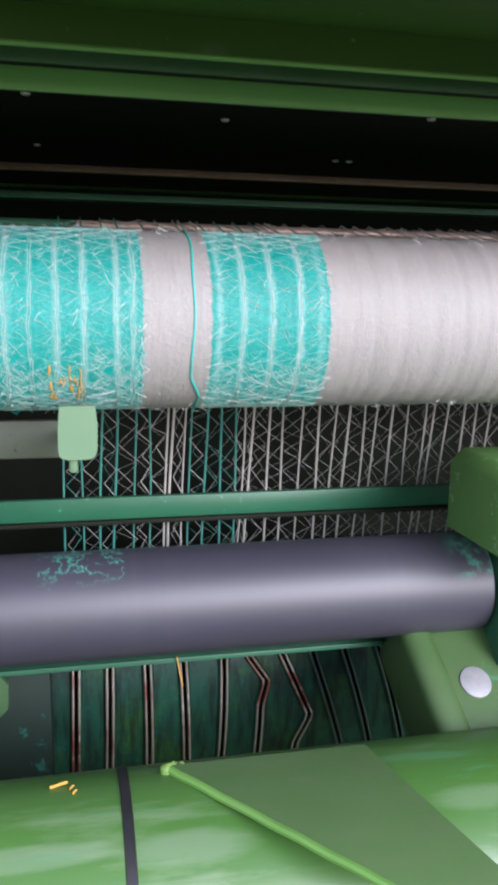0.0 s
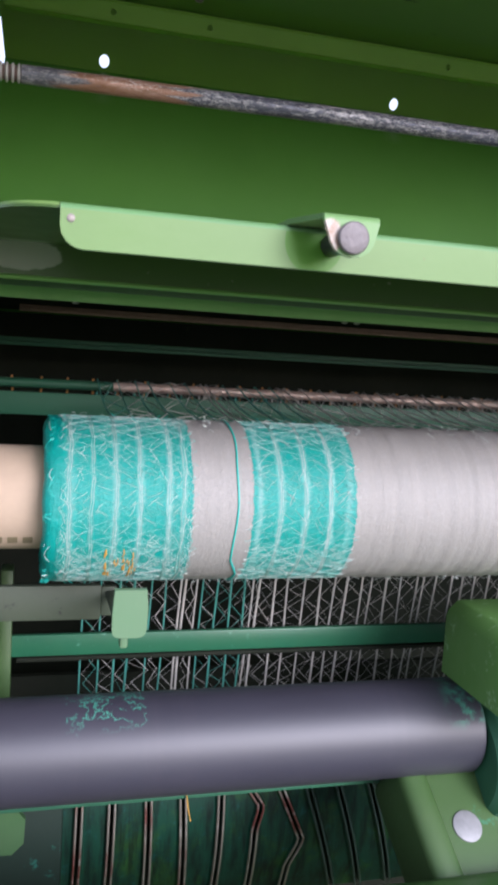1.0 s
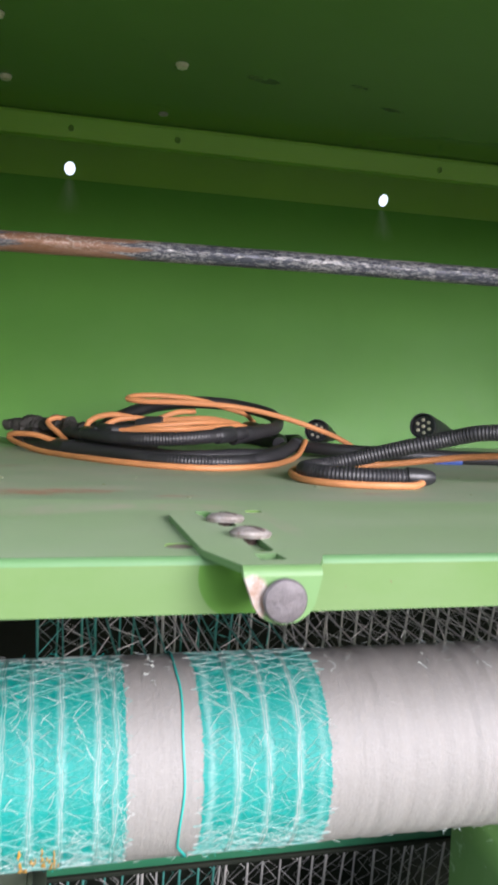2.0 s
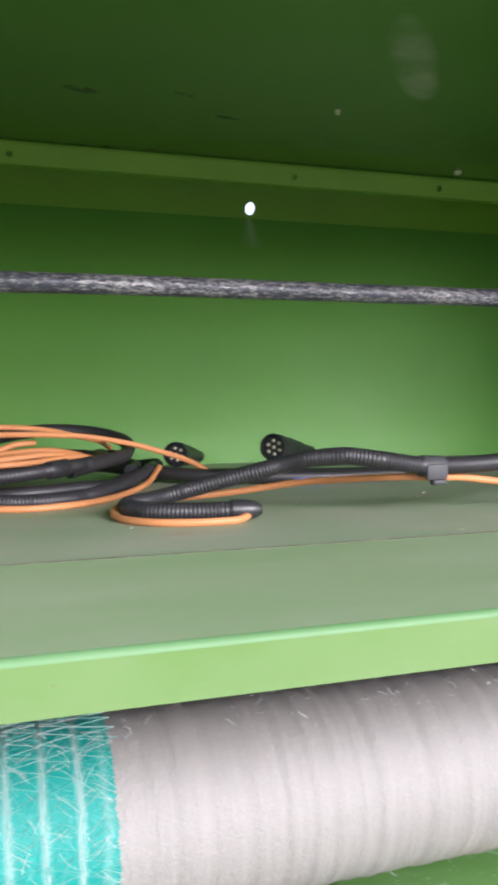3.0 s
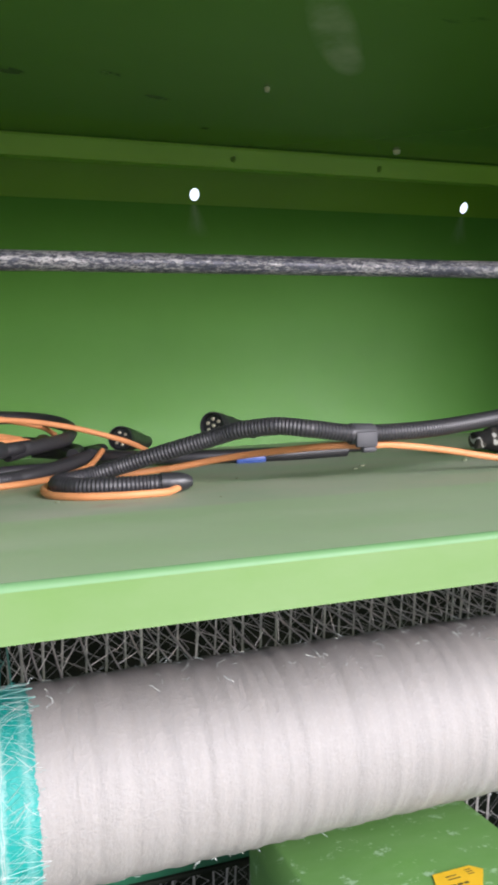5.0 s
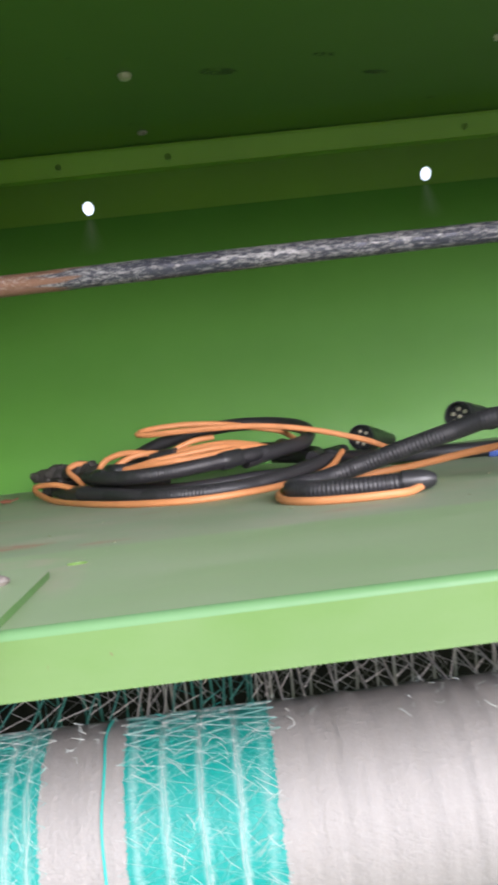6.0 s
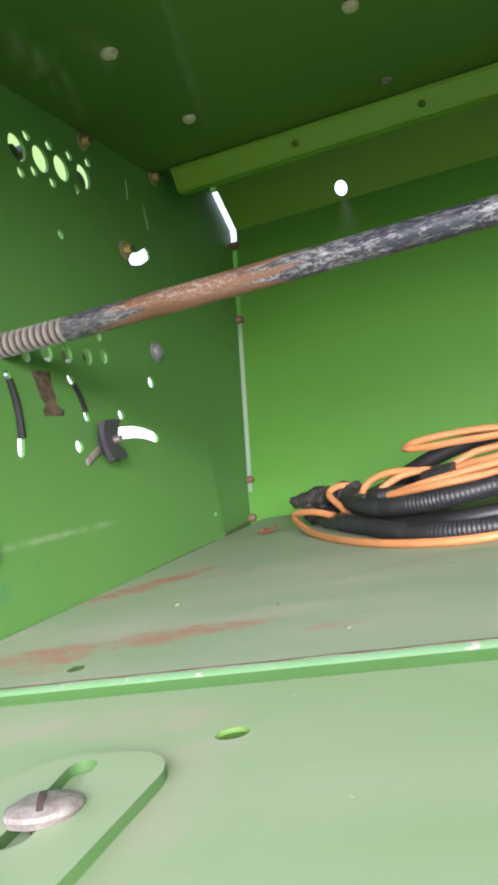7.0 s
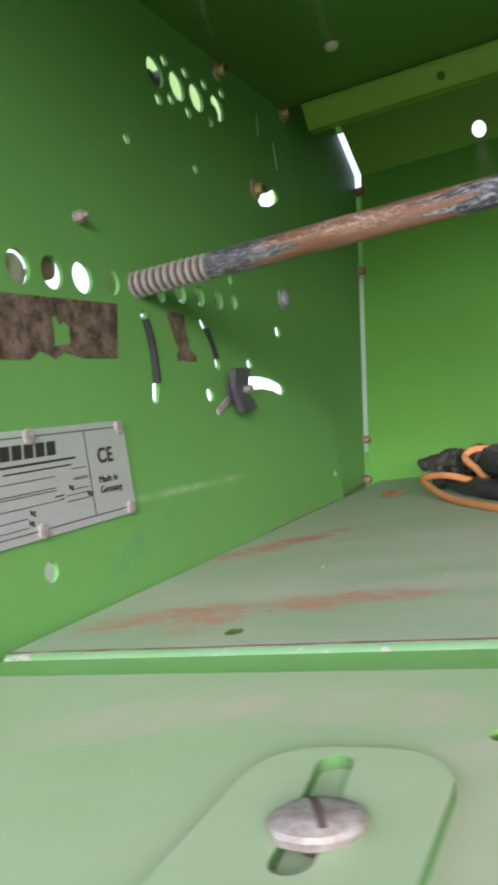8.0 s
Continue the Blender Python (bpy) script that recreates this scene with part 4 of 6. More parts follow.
def build_bracket():
    """The adjusting bracket bolted on the front plate with its rubber-tipped stop."""
    t = thing("stop_bracket", "light green slotted bracket bolted on the front plate", "bracket")
    z = PLATE + 0.0002
    bm = bmesh.new()
    left, right = 0.2235, 0.2545
    out = [(right, -0.0135), (0.2618, 0.004), (0.2606, 0.1055)]
    out += [(0.2426 + 0.0180 * math.cos(a), 0.1055 + 0.0180 * math.sin(a)) for a in [radians(d) for d in (12, 26, 40, 54, 68, 82, 90)]]
    out += [(0.2290 + 0.0150 * math.cos(a), 0.1085 + 0.0150 * math.sin(a)) for a in [radians(d) for d in (90, 108, 126, 144, 162, 180)]]
    out += [(0.2140, 0.016), (left, -0.0135)]
    slots = [slot2d([(0.2330, 0.1150), (0.2370, 0.089), (0.2380, 0.0760)], 0.0042), slot2d([(0.2398, 0.0600), (0.2402, 0.0400), (0.2398, 0.0155)], 0.0040), [(0.2335, -0.0045), (0.2440, -0.0045), (0.2430, 0.0070), (0.2332, 0.0070)]]
    add_flat(bm, [out] + slots, 0.003, at_height(z + 0.0015))
    clean_edges(bm)
    part("arm", bm, [M_plate, M_cut], t)
    bm = bmesh.new()
    r = 0.0038
    arc = [radians(a) for a in (0, 22, 45, 68, 90)]
    prof = [(-0.0135 - r * math.sin(a), z + 0.003 - r + r * math.cos(a)) for a in arc] + [(-0.0135 - 0.0008 * math.sin(a), z + 0.003 - r + 0.0008 * math.cos(a)) for a in arc[::-1]]
    add_rings(bm, [[(x, y, zz) for y, zz in prof] for x in (left, 0.2315, 0.239, 0.247, right)])
    ear = [(right, z - 0.0006), (left, z - 0.0006), (0.2262, 1.3085)] + [(0.2398 + 0.0126 * math.cos(a), 1.3070 - 0.0100 * math.sin(a)) for a in [radians(d) for d in (165, 140, 115, 90, 65, 40, 15)]]
    add_flat(bm, [ear], 0.0030, facing_front(-0.0158))
    part("ear", bm, M_ear, t, "bent-down ear with the paint worn off")
    bm = bmesh.new()
    add_rings(bm, turned([(0, 0.0076), (0.0014, 0.0084), (0.0030, 0.0086), (0.0040, 0.0079), (0.0044, 0.0060)], (0.2392, -0.0172, 1.3068), (0, -1, 0), 28))
    part("stop_pin", bm, M_dark, t, "worn grey round steel stop pin")
    bm = bmesh.new()
    add_rings(bm, turned([(0, 0.0056), (0.0005, 0.0062), (0.0235, 0.0062), (0.0240, 0.0052)], (0.2392, 0.0145, 1.3065), (0, -1, 0), 18))
    part("pin_shank", bm, M_black, t, "black shank behind the pin head")
    for x, y, turn, nod in ((0.2392, 0.0872, 0.5, 0.10), (0.2418, 0.0460, 0.6, 0.06)):
        up = Vector((0.02, nod, 1)).normalized()
        base = Vector((x, y, z + 0.0036))
        bm = bmesh.new()
        prof = [(-0.0012, 0.0072), (-0.0010, 0.0087), (0.0008, 0.0096), (0.0018, 0.0091), (0.0028, 0.0073), (0.0035, 0.0048), (0.0038, 0.0021), (0.00385, 0.0006)]
        rings = turned(prof, base, up, 28)
        for ring in rings:
            for p in ring:
                p += (p - base) * (0.09 * noise.noise(p * 150) + 0.05 * noise.noise(p * 330))
        add_rings(bm, rings)
        b = part("screw_head", bm, M_bolt, t, "dull dusty domed screw head")
        bm = bmesh.new()
        add_rings(bm, turned([(-0.0075, 0.0036), (0.0002, 0.0036)], base, up, 16))
        part("shank", bm, M_dirtshade, b, "dark dirty shank")
        bm = bmesh.new()
        across = Vector((math.sin(turn), -math.cos(turn), 0))
        across = (across - up * across.dot(up)).normalized()
        side = up.cross(across)
        rings = []
        for q in np.linspace(-0.0078, 0.0078, 13):
            h = 0.0040 - 0.0018 * (abs(q) / 0.0090) ** 2.2
            c = base + across * float(q) + up * float(h)
            rings.append([c + side * 0.00085 + up * 0.00012, c - side * 0.00085 + up * 0.00012, c - side * 0.0007 - up * 0.0006, c + side * 0.0007 - up * 0.0006])
        add_rings(bm, rings)
        part("driver_slot", bm, M_dirtshade, b, "dark screwdriver slot")


# ---- net roll ----
ROLL_Y, ROLL_Z, ROLL_R = 0.2867, 1.1117, 0.0712


def on_roll(x, a, lift=0.0):
    """A point on the roll: a is the angle from the front, upward positive."""
    return Vector((x, ROLL_Y - (ROLL_R + lift) * math.cos(a), ROLL_Z + (ROLL_R + lift) * math.sin(a)))


def strand(bm, pts, r, n=4):
    add_tube(bm, pts, r, n, sub=False)


def build_roll():
    rnd = random.Random(4)
    t = thing("net_roll", "roll of white and teal baler net wrap on a cardboard core", "net roll")
    bm = bmesh.new()
    prof = [(0.0925, 0.044), (0.0910, 0.054), (0.0905, 0.060), (0.0912, 0.0645), (0.0932, 0.0680), (0.0965, 0.0700), (0.1010, 0.0709)]
    prof += [(x, ROLL_R + min(1.0, max(0.0, (x - 0.352) / 0.03)) * (0.00035 * math.sin(x * 130) + 0.0004 * math.sin(x * 311 + 1 + 2.0 * math.sin(x * 37)) + 0.0002 * math.sin(x * 570 + 3 * math.sin(x * 51)))) for x in np.linspace(0.104, 1.315, 420)]
    prof += [(1.318, 0.068), (1.32, 0.047)]
    rings = turned(prof, (0, ROLL_Y, ROLL_Z), (1, 0, 0), 96)
    for ring in rings[1:7]:
        for p in ring:
            p.x += 0.0022 * noise.noise(p * 55)
            out = Vector((0, p.y - ROLL_Y, p.z - ROLL_Z)).normalized()
            p += out * 0.0010 * noise.noise(p * 90 + Vector((5, 0, 0)))
    add_rings(bm, rings)
    part("wound_net", bm, M_net, t, "tightly wound white and teal net")
    bm = bmesh.new()
    prof = [(-0.02, 0.036), (-0.02, 0.0442), (0.1, 0.0442), (1.31, 0.0442), (1.40, 0.0442), (1.40, 0.036)]
    add_rings(bm, turned(prof, (0, ROLL_Y, ROLL_Z), (1, 0, 0), 40))
    part("core", bm, M_card, t, "brown cardboard core")
    for x0, x1 in ((0.052, 0.060), (0.064, 0.072), (0.076, 0.084)):
        bm = bmesh.new()
        rings = []
        for a in np.linspace(-0.86, -0.66, 5):
            y, z = math.cos(a), math.sin(a)
            rings.append([(x, ROLL_Y - q * y, ROLL_Z + q * z) for x, q in ((x0, 0.0441), (x0, 0.0444), (x1, 0.0444), (x1, 0.0441))])
        add_rings(bm, rings)
        part("print_bar", bm, M_print, t, "faint brown printed mark")
    # threads lying on the bands: straight ones round the roll, zigzag lacing between them
    lanes = [0.1015, 0.1110, 0.1285, 0.1470, 0.1665, 0.1900, 0.2020, 0.2118]
    lanes2 = [0.2572, 0.2840, 0.3065, 0.3290, 0.3550]
    white, teal, pale = bmesh.new(), bmesh.new(), bmesh.new()
    angles = np.linspace(-1.9, 2.0, 64)
    for x in lanes[1:-1] + lanes2[1:-1]:
        for k in range(5):
            ph, wide = rnd.uniform(0, 6), rnd.uniform(0.0003, 0.0008)
            strand(white if k % 2 else pale, [on_roll(x + 0.0007 * math.sin(a * 4 + x * 90) + wide * math.sin(a * 9 + ph) + 0.0004 * math.sin(a * 23 + ph) + (k - 2) * 0.00085, a, 0.0001) for a in angles], rnd.uniform(0.00026, 0.00042), 3)
    kink = [on_roll(0.2465 + 0.0008 * math.sin(a * 2.2) + 0.0006 * math.sin(a * 7.3 + 1) + 0.0085 * min(1, max(0, (-a - 0.62) / 0.30)) + 0.0015 * max(0, a - 0.7), a, 0.0006) for a in np.linspace(-1.9, 2.0, 90)]
    strand(teal, kink, 0.0009, 5)
    for row in (lanes, lanes2):
        for x0, x1 in zip(row, row[1:]):
            wide = x1 - x0
            for layer in range(2):
                a, side, pts = -1.9 + rnd.uniform(0, 0.1), layer == 0, []
                while a < 2.0:
                    jit = 0.0035 if x0 < 0.105 or x1 in (0.2118, 0.3550) or x0 == 0.2572 else 0.0015
                    pts.append(on_roll((x1 if side else x0) + rnd.uniform(-jit, jit) + (0.003 if x0 < 0.105 and not side else 0), a, rnd.uniform(0.0001, 0.0003)))
                    side = not side
                    a += rnd.uniform(0.06, 0.12)
                strand(white if layer else pale, pts, 0.00020, 3)
            for k in range(int(50 + 7500 * wide)):
                a, up = rnd.choice((rnd.uniform(-1.9, 2.0), rnd.uniform(-1.9, 2.0), rnd.uniform(-1.4, -0.4))), rnd.choice((-1, 1))
                f = rnd.uniform(0.18, 0.60)
                xa = x0 + rnd.uniform(0, 1 - f) * wide
                xb, rise = xa + f * wide, up * rnd.uniform(0.05, 0.17)
                bow = rnd.uniform(-0.0016, 0.0016)
                pts = [on_roll(xa + (xb - xa) * q + bow * math.sin(q * math.pi), a + rise * q, -0.00004 if q in (0, 1) else 0.00024) for q in (0, 0.25, 0.5, 0.75, 1)]
                strand(white if rnd.random() < 0.30 else pale, pts, rnd.uniform(0.00012, 0.00026), 3)
    tagged(part("pale_lacing", pale, M_paleteal, t, "pale teal lacing threads"), kind="stuff")
    tagged(part("lacing", white, M_white, t, "white lacing threads over the teal bands"), kind="stuff")
    part("marker_thread", teal, M_teal, t, "teal marker thread round the roll")
    # loose fuzz along the silhouette and the frayed end
    fuzz, tfuzz = bmesh.new(), bmesh.new()
    for k in range(420):
        x = rnd.uniform(0.098, 1.1)
        a = rnd.choice((rnd.uniform(1.1, 1.9), rnd.uniform(-1.8, -1.1)))
        p = on_roll(x, a, 0.0)
        q = on_roll(x + rnd.uniform(-0.008, 0.008), a + rnd.uniform(-0.12, 0.12), rnd.uniform(0.0008, 0.0038))
        mid = (p + q) / 2 + Vector((rnd.uniform(-1, 1), rnd.uniform(-1, 1), rnd.uniform(-1, 1))) * 0.002
        strand(tfuzz if (x < 0.209 or 0.26 < x < 0.352) and rnd.random() < 0.6 else fuzz, [p, mid, q], 0.00022, 3)
    for k in range(120):
        a, turn, size = rnd.uniform(-3.1, 3.1), rnd.uniform(-0.9, 0.9), rnd.uniform(0.0015, 0.0050)
        if k > 90:
            a, size = rnd.uniform(-1.9, -1.1), rnd.uniform(0.003, 0.0065)
        low, start = rnd.uniform(-0.0035, -0.0004), rnd.uniform(0.0955, 0.1000)
        pts = [on_roll(start - size * math.sin(q * math.pi), a + turn * 0.35 * (q - 0.5), low + (0.6 * size if k > 90 else 0.0) * math.sin(q * math.pi)) for q in (0, 0.2, 0.4, 0.6, 0.8, 1)]
        strand(tfuzz if rnd.random() < 0.8 else fuzz, pts, rnd.uniform(0.00022, 0.00040), 3)
    tagged(part("fuzz", fuzz, M_white, t), kind="stuff")
    tagged(part("teal_fuzz", tfuzz, M_teal, t), kind="stuff")
    bm = bmesh.new()
    for x, a in ((0.1405, -0.56), (0.1425, -0.80), (0.1440, -0.95), (0.1500, -0.72), (0.1545, -0.60), (0.1575, -0.78), (0.1610, -0.66), (0.1620, -0.92), (0.1645, -0.80)):
        for k in range(3):
            dx, da = rnd.uniform(-0.0015, 0.0015), rnd.uniform(0.05, 0.14)
            xs, as_ = x + rnd.uniform(-0.002, 0.002), a + rnd.uniform(-0.05, 0.05)
            strand(bm, [on_roll(xs, as_, 0.0006), on_roll(xs + dx, as_ + da / 2, 0.0010), on_roll(xs + 0.4 * dx, as_ + da, 0.0004)], rnd.uniform(0.0003, 0.0007), 4)
    part("caught_straw", bm, M_straw, t, "orange straw bits caught in the net")


def build_net_sheet():
    """The loose net that runs from the roll over the guide rod and down behind the feed rollers."""
    rnd = random.Random(9)
    t = thing("net_sheet", "loose open-mesh net drawn over the guide rod and downward", "net")
    white, teal = bmesh.new(), bmesh.new()

    def along(s, sag):
        """s from 0 at the roll to 1 at the feed rollers."""
        if s < 0.25:
            k = s / 0.25
            return (0.300 + (0.478 - 0.300) * k, 1.181 + (1.2075 - 1.181) * k - 0.006 * math.sin(k * math.pi))
        if s < 0.30:
            a = (s - 0.25) / 0.05 * math.pi / 2
            return (0.478 + 0.0075 * math.sin(a), 1.200 + 0.0075 * math.cos(a))
        k = (s - 0.30) / 0.70
        return (0.4855 + 0.075 * k + sag * math.sin(k * math.pi), 1.200 - 0.42 * k)
    x, lanes = 0.150, []
    while x < 1.36:
        lanes.append(x + rnd.uniform(-0.0025, 0.0025))
        x += rnd.choice((0.0175, 0.0195, 0.0200, 0.0205, 0.0185, 0.0085))
    steps = [k / 40 for k in range(41)]
    for x in lanes:
        sag, ph, am = rnd.uniform(-0.003, 0.004), rnd.uniform(0, 6), rnd.uniform(0.0010, 0.0026)
        lean = rnd.uniform(-0.004, 0.004)
        pts = []
        for s in steps:
            y, z = along(s, sag)
            pts.append(Vector((x + am * math.sin(9 * s + ph) + lean * s, y, z)))
        band = x < 0.250 or 0.275 < x < 0.35
        bm = teal if band and rnd.random() < 0.85 else white
        thick = rnd.uniform(0.0010, 0.0015)
        strand(bm, pts[:12], thick * 0.62, 5)
        strand(bm, pts[11:], thick, 5)
    for x0, x1 in zip(lanes, lanes[1:]):
        if x1 - x0 < 0.009:
            continue
        band = x0 < 0.205 or 0.26 < x0 < 0.35
        for layer in range(2):
            s, side, pts = rnd.uniform(0, 0.03), bool(layer), []
            while s < 1:
                y, z = along(s, rnd.uniform(-0.004, 0.005))
                reach = rnd.uniform(-0.006, 0.004) if rnd.random() < 0.3 else rnd.uniform(-0.001, 0.001)
                pts.append(Vector(((x1 + reach if side else x0 - reach), y + 0.010 * layer, z)))
                side = not side
                s += rnd.uniform(0.014, 0.040) * (2.2 if s < 0.25 else 1.0)
            strand(teal if band and rnd.random() < 0.4 else white, pts, 0.00026 if layer else 0.00045, 3)
    part("white_threads", white, M_sheet, t)
    part("teal_threads", teal, M_sheetteal, t, "faded teal threads of the marked bands")
    tagged(t, kind="stuff")


def build_under_shelf():
    """Rails and rods in the dark space under the shelf."""
    t = thing("guide_rod", "worn pale rusty round guide rod under the net", "rod")
    bm = bmesh.new()
    add_tube(bm, [(0.166, 0.478, 1.200), (0.7, 0.478, 1.200), (XR, 0.478, 1.200)], 0.0050, 14, 0.2)
    part("rubbed_length", bm, plain("rubbed_rod", (0.50, 0.38, 0.32), 0.42, 0.3, 0.5, 130, 0.5), t)
    bm = bmesh.new()
    add_tube(bm, [(0.02, 0.478, 1.200), (0.09, 0.478, 1.200), (0.1655, 0.478, 1.200)], 0.0052, 14, 0.05)
    part("painted_end", bm, M_old, t, "dark green painted rod end")

    def angle(name, web, flange, mat, label):
        t = thing(name, label, "rail")
        for kind, (lo, hi) in (("web", web), ("flange", flange)):
            bm = bmesh.new()
            add_box(bm, lo, hi, 0.0008)
            part(kind, bm, mat, t)
    angle("guide_angle", ((-0.02, 0.452, 1.168), (XR, 0.456, 1.192)), ((-0.02, 0.456, 1.168), (XR, 0.500, 1.172)), M_old, "mossy dark green angle rail below the guide rod")
    angle("cross_rail", ((0.02, 0.636, 1.243), (XR, 0.640, 1.249)), ((0.02, 0.612, 1.239), (XR, 0.640, 1.2430)), M_old, "dark green angle cross rail under the shelf")
    angle("hinge_strip", ((0.06, 0.727, 1.289), (XR, 0.731, 1.2938)), ((0.06, 0.721, 1.2845), (XR, 0.731, 1.2890)), M_palerust, "pale rusty steel strip under the shelf")
    comb = thing("tine_comb", "rusty upright tines on a dark rail behind the guide rod", "comb")
    bm = bmesh.new()
    add_box(bm, (0.03, 0.506, 1.168), (XR, 0.512, 1.186), 0.001)
    part("comb_rail", bm, M_old, comb)
    rnd = random.Random(21)
    x = 0.06
    while x < 1.30:
        bm = bmesh.new()
        lean = rnd.uniform(-0.0015, 0.0015)
        strand(bm, [Vector((x, 0.505, 1.172)), Vector((x + lean, 0.5045, 1.190)), Vector((x + 2 * lean, 0.503, 1.2065))], 0.0015, 6)
        part("tine", bm, M_tine, comb, "thin rusty orange tine")
        x += 0.0285
    bright = plain("bright_zinc", (0.78, 0.76, 0.72), 0.35, 0.3, 0.15, 150)
    label = "bare bolt end under the shelf"
    for x, y in ((0.126, 0.345), (0.303, 0.401), (0.484, 0.345), (0.70, 0.345), (0.127, 0.589), (0.475, 0.595), (0.492, 0.595)):
        bolt("shelf_bolt", (x, y, SHELF - 0.0060), (0, 0, -1), 0.0042, 0.0022, bright, label, "bolts under the shelf")


# ---- feed rollers and lower frame ----
def build_tube():
    for x0, x1 in ((-0.026, 0.577), (0.755, XR - 0.002)):
        t = thing("feed_roller", "smooth dark grey rubber feed roller with teal paint scuffs", "roller", "feed rollers")
        bm = bmesh.new()
        prof = [(x0, 0.030), (x0, 0.0515), (x0 + 0.0015, 0.0529)] + [(x, 0.0529) for x in np.linspace(x0 + 0.01, x1 - 0.01, 24)] + [(x1 - 0.0015, 0.0529), (x1, 0.0515), (x1, 0.030)]
        add_rings(bm, turned(prof, (0, 0.3874, 0.8321), (1, 0, 0), 64))
        part("sleeve", bm, M_rubber, t)
        bm = bmesh.new()
        add_rings(bm, turned([(x0 - 0.003, 0.012), (x1 + 0.003, 0.012)], (0, 0.3874, 0.8321), (1, 0, 0), 20))
        part("shaft", bm, M_steel, t)


def build_lower_frame():
    t = thing("flat_bar", "scratched teal green flat cross bar with a folded foot", "bar")
    bm = bmesh.new()
    add_box(bm, (0.060, 0.519, 0.880), (0.640, 0.527, 0.9065), 0.0030)
    part("face", bm, M_scratch, t)
    bm = bmesh.new()
    add_box(bm, (0.072, 0.5175, 0.8745), (0.640, 0.547, 0.8795), 0.001)
    part("foot", bm, M_shadegrime, t)
    bm = bmesh.new()
    add_box(bm, (0.052, 0.515, 0.62), (0.066, 0.545, 0.985), 0.002)
    tagged(finish(bm, "bar_post", M_oldlight), "green upright plate holding the cross bar", "post")
    # arm with the pale tab that rests against the roll
    t = thing("roll_arm", "green flat arm with a pale rounded tab beneath the net roll", "arm")
    bm = bmesh.new()
    add_box(bm, (-0.026, 0.300, 0.997), (0.146, 0.308, 1.029), 0.0015)
    add_box(bm, (0.150, 0.2065, 1.018), (0.160, 0.308, 1.024), 0.0015)
    add_box(bm, (0.1458, 0.3010, 1.000), (0.160, 0.3070, 1.0275), 0.0015)
    part("arm_bar", bm, M_olive, t, "dusty olive flat bar")
    bm = bmesh.new()
    tab = [(0.1475, 1.0540), (0.1462, 1.036), (0.1462, 1.022)] + [(0.1530 + 0.007 * math.cos(a), 1.0205 - 0.0055 * math.sin(a)) for a in [radians(d) for d in (150, 120, 90)]]
    tab += [(0.1665 + 0.007 * math.cos(a), 1.0205 - 0.0055 * math.sin(a)) for a in [radians(d) for d in (90, 60, 30)]] + [(0.1738, 1.022), (0.1742, 1.040), (0.1728, 1.0540)]
    add_flat(bm, [tab], 0.006, facing_front(0.203))
    add_box(bm, (0.1535, 0.206, 1.004), (0.1600, 0.216, 1.018), 0.002)
    part("tab", bm, M_tab, t, "pale green rounded tab")
    # lower shield edge behind the roller
    bm = bmesh.new()
    add_box(bm, (-0.026, 0.420, 0.7480), (0.555, 0.424, 0.7535), 0.001)
    add_box(bm, (-0.026, 0.424, 0.7495), (0.555, 0.520, 0.7535), 0.001)
    tagged(finish(bm, "shield_sheet", M_old), "teal green sheet edge below the feed roller", "panel")
    # added enclosure that keeps sky light out; its near-black colour carries the shade
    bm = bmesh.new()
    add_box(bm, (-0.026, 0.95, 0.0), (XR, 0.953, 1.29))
    tagged(finish(bm, "wall_rear_lower", M_shadegrime), "rear panel closing the net space, shade put into its colour", "wall", kind="structure")


def drum_depth(z):
    return 0.82 - math.sqrt(0.25 ** 2 - (z - 0.60) ** 2)


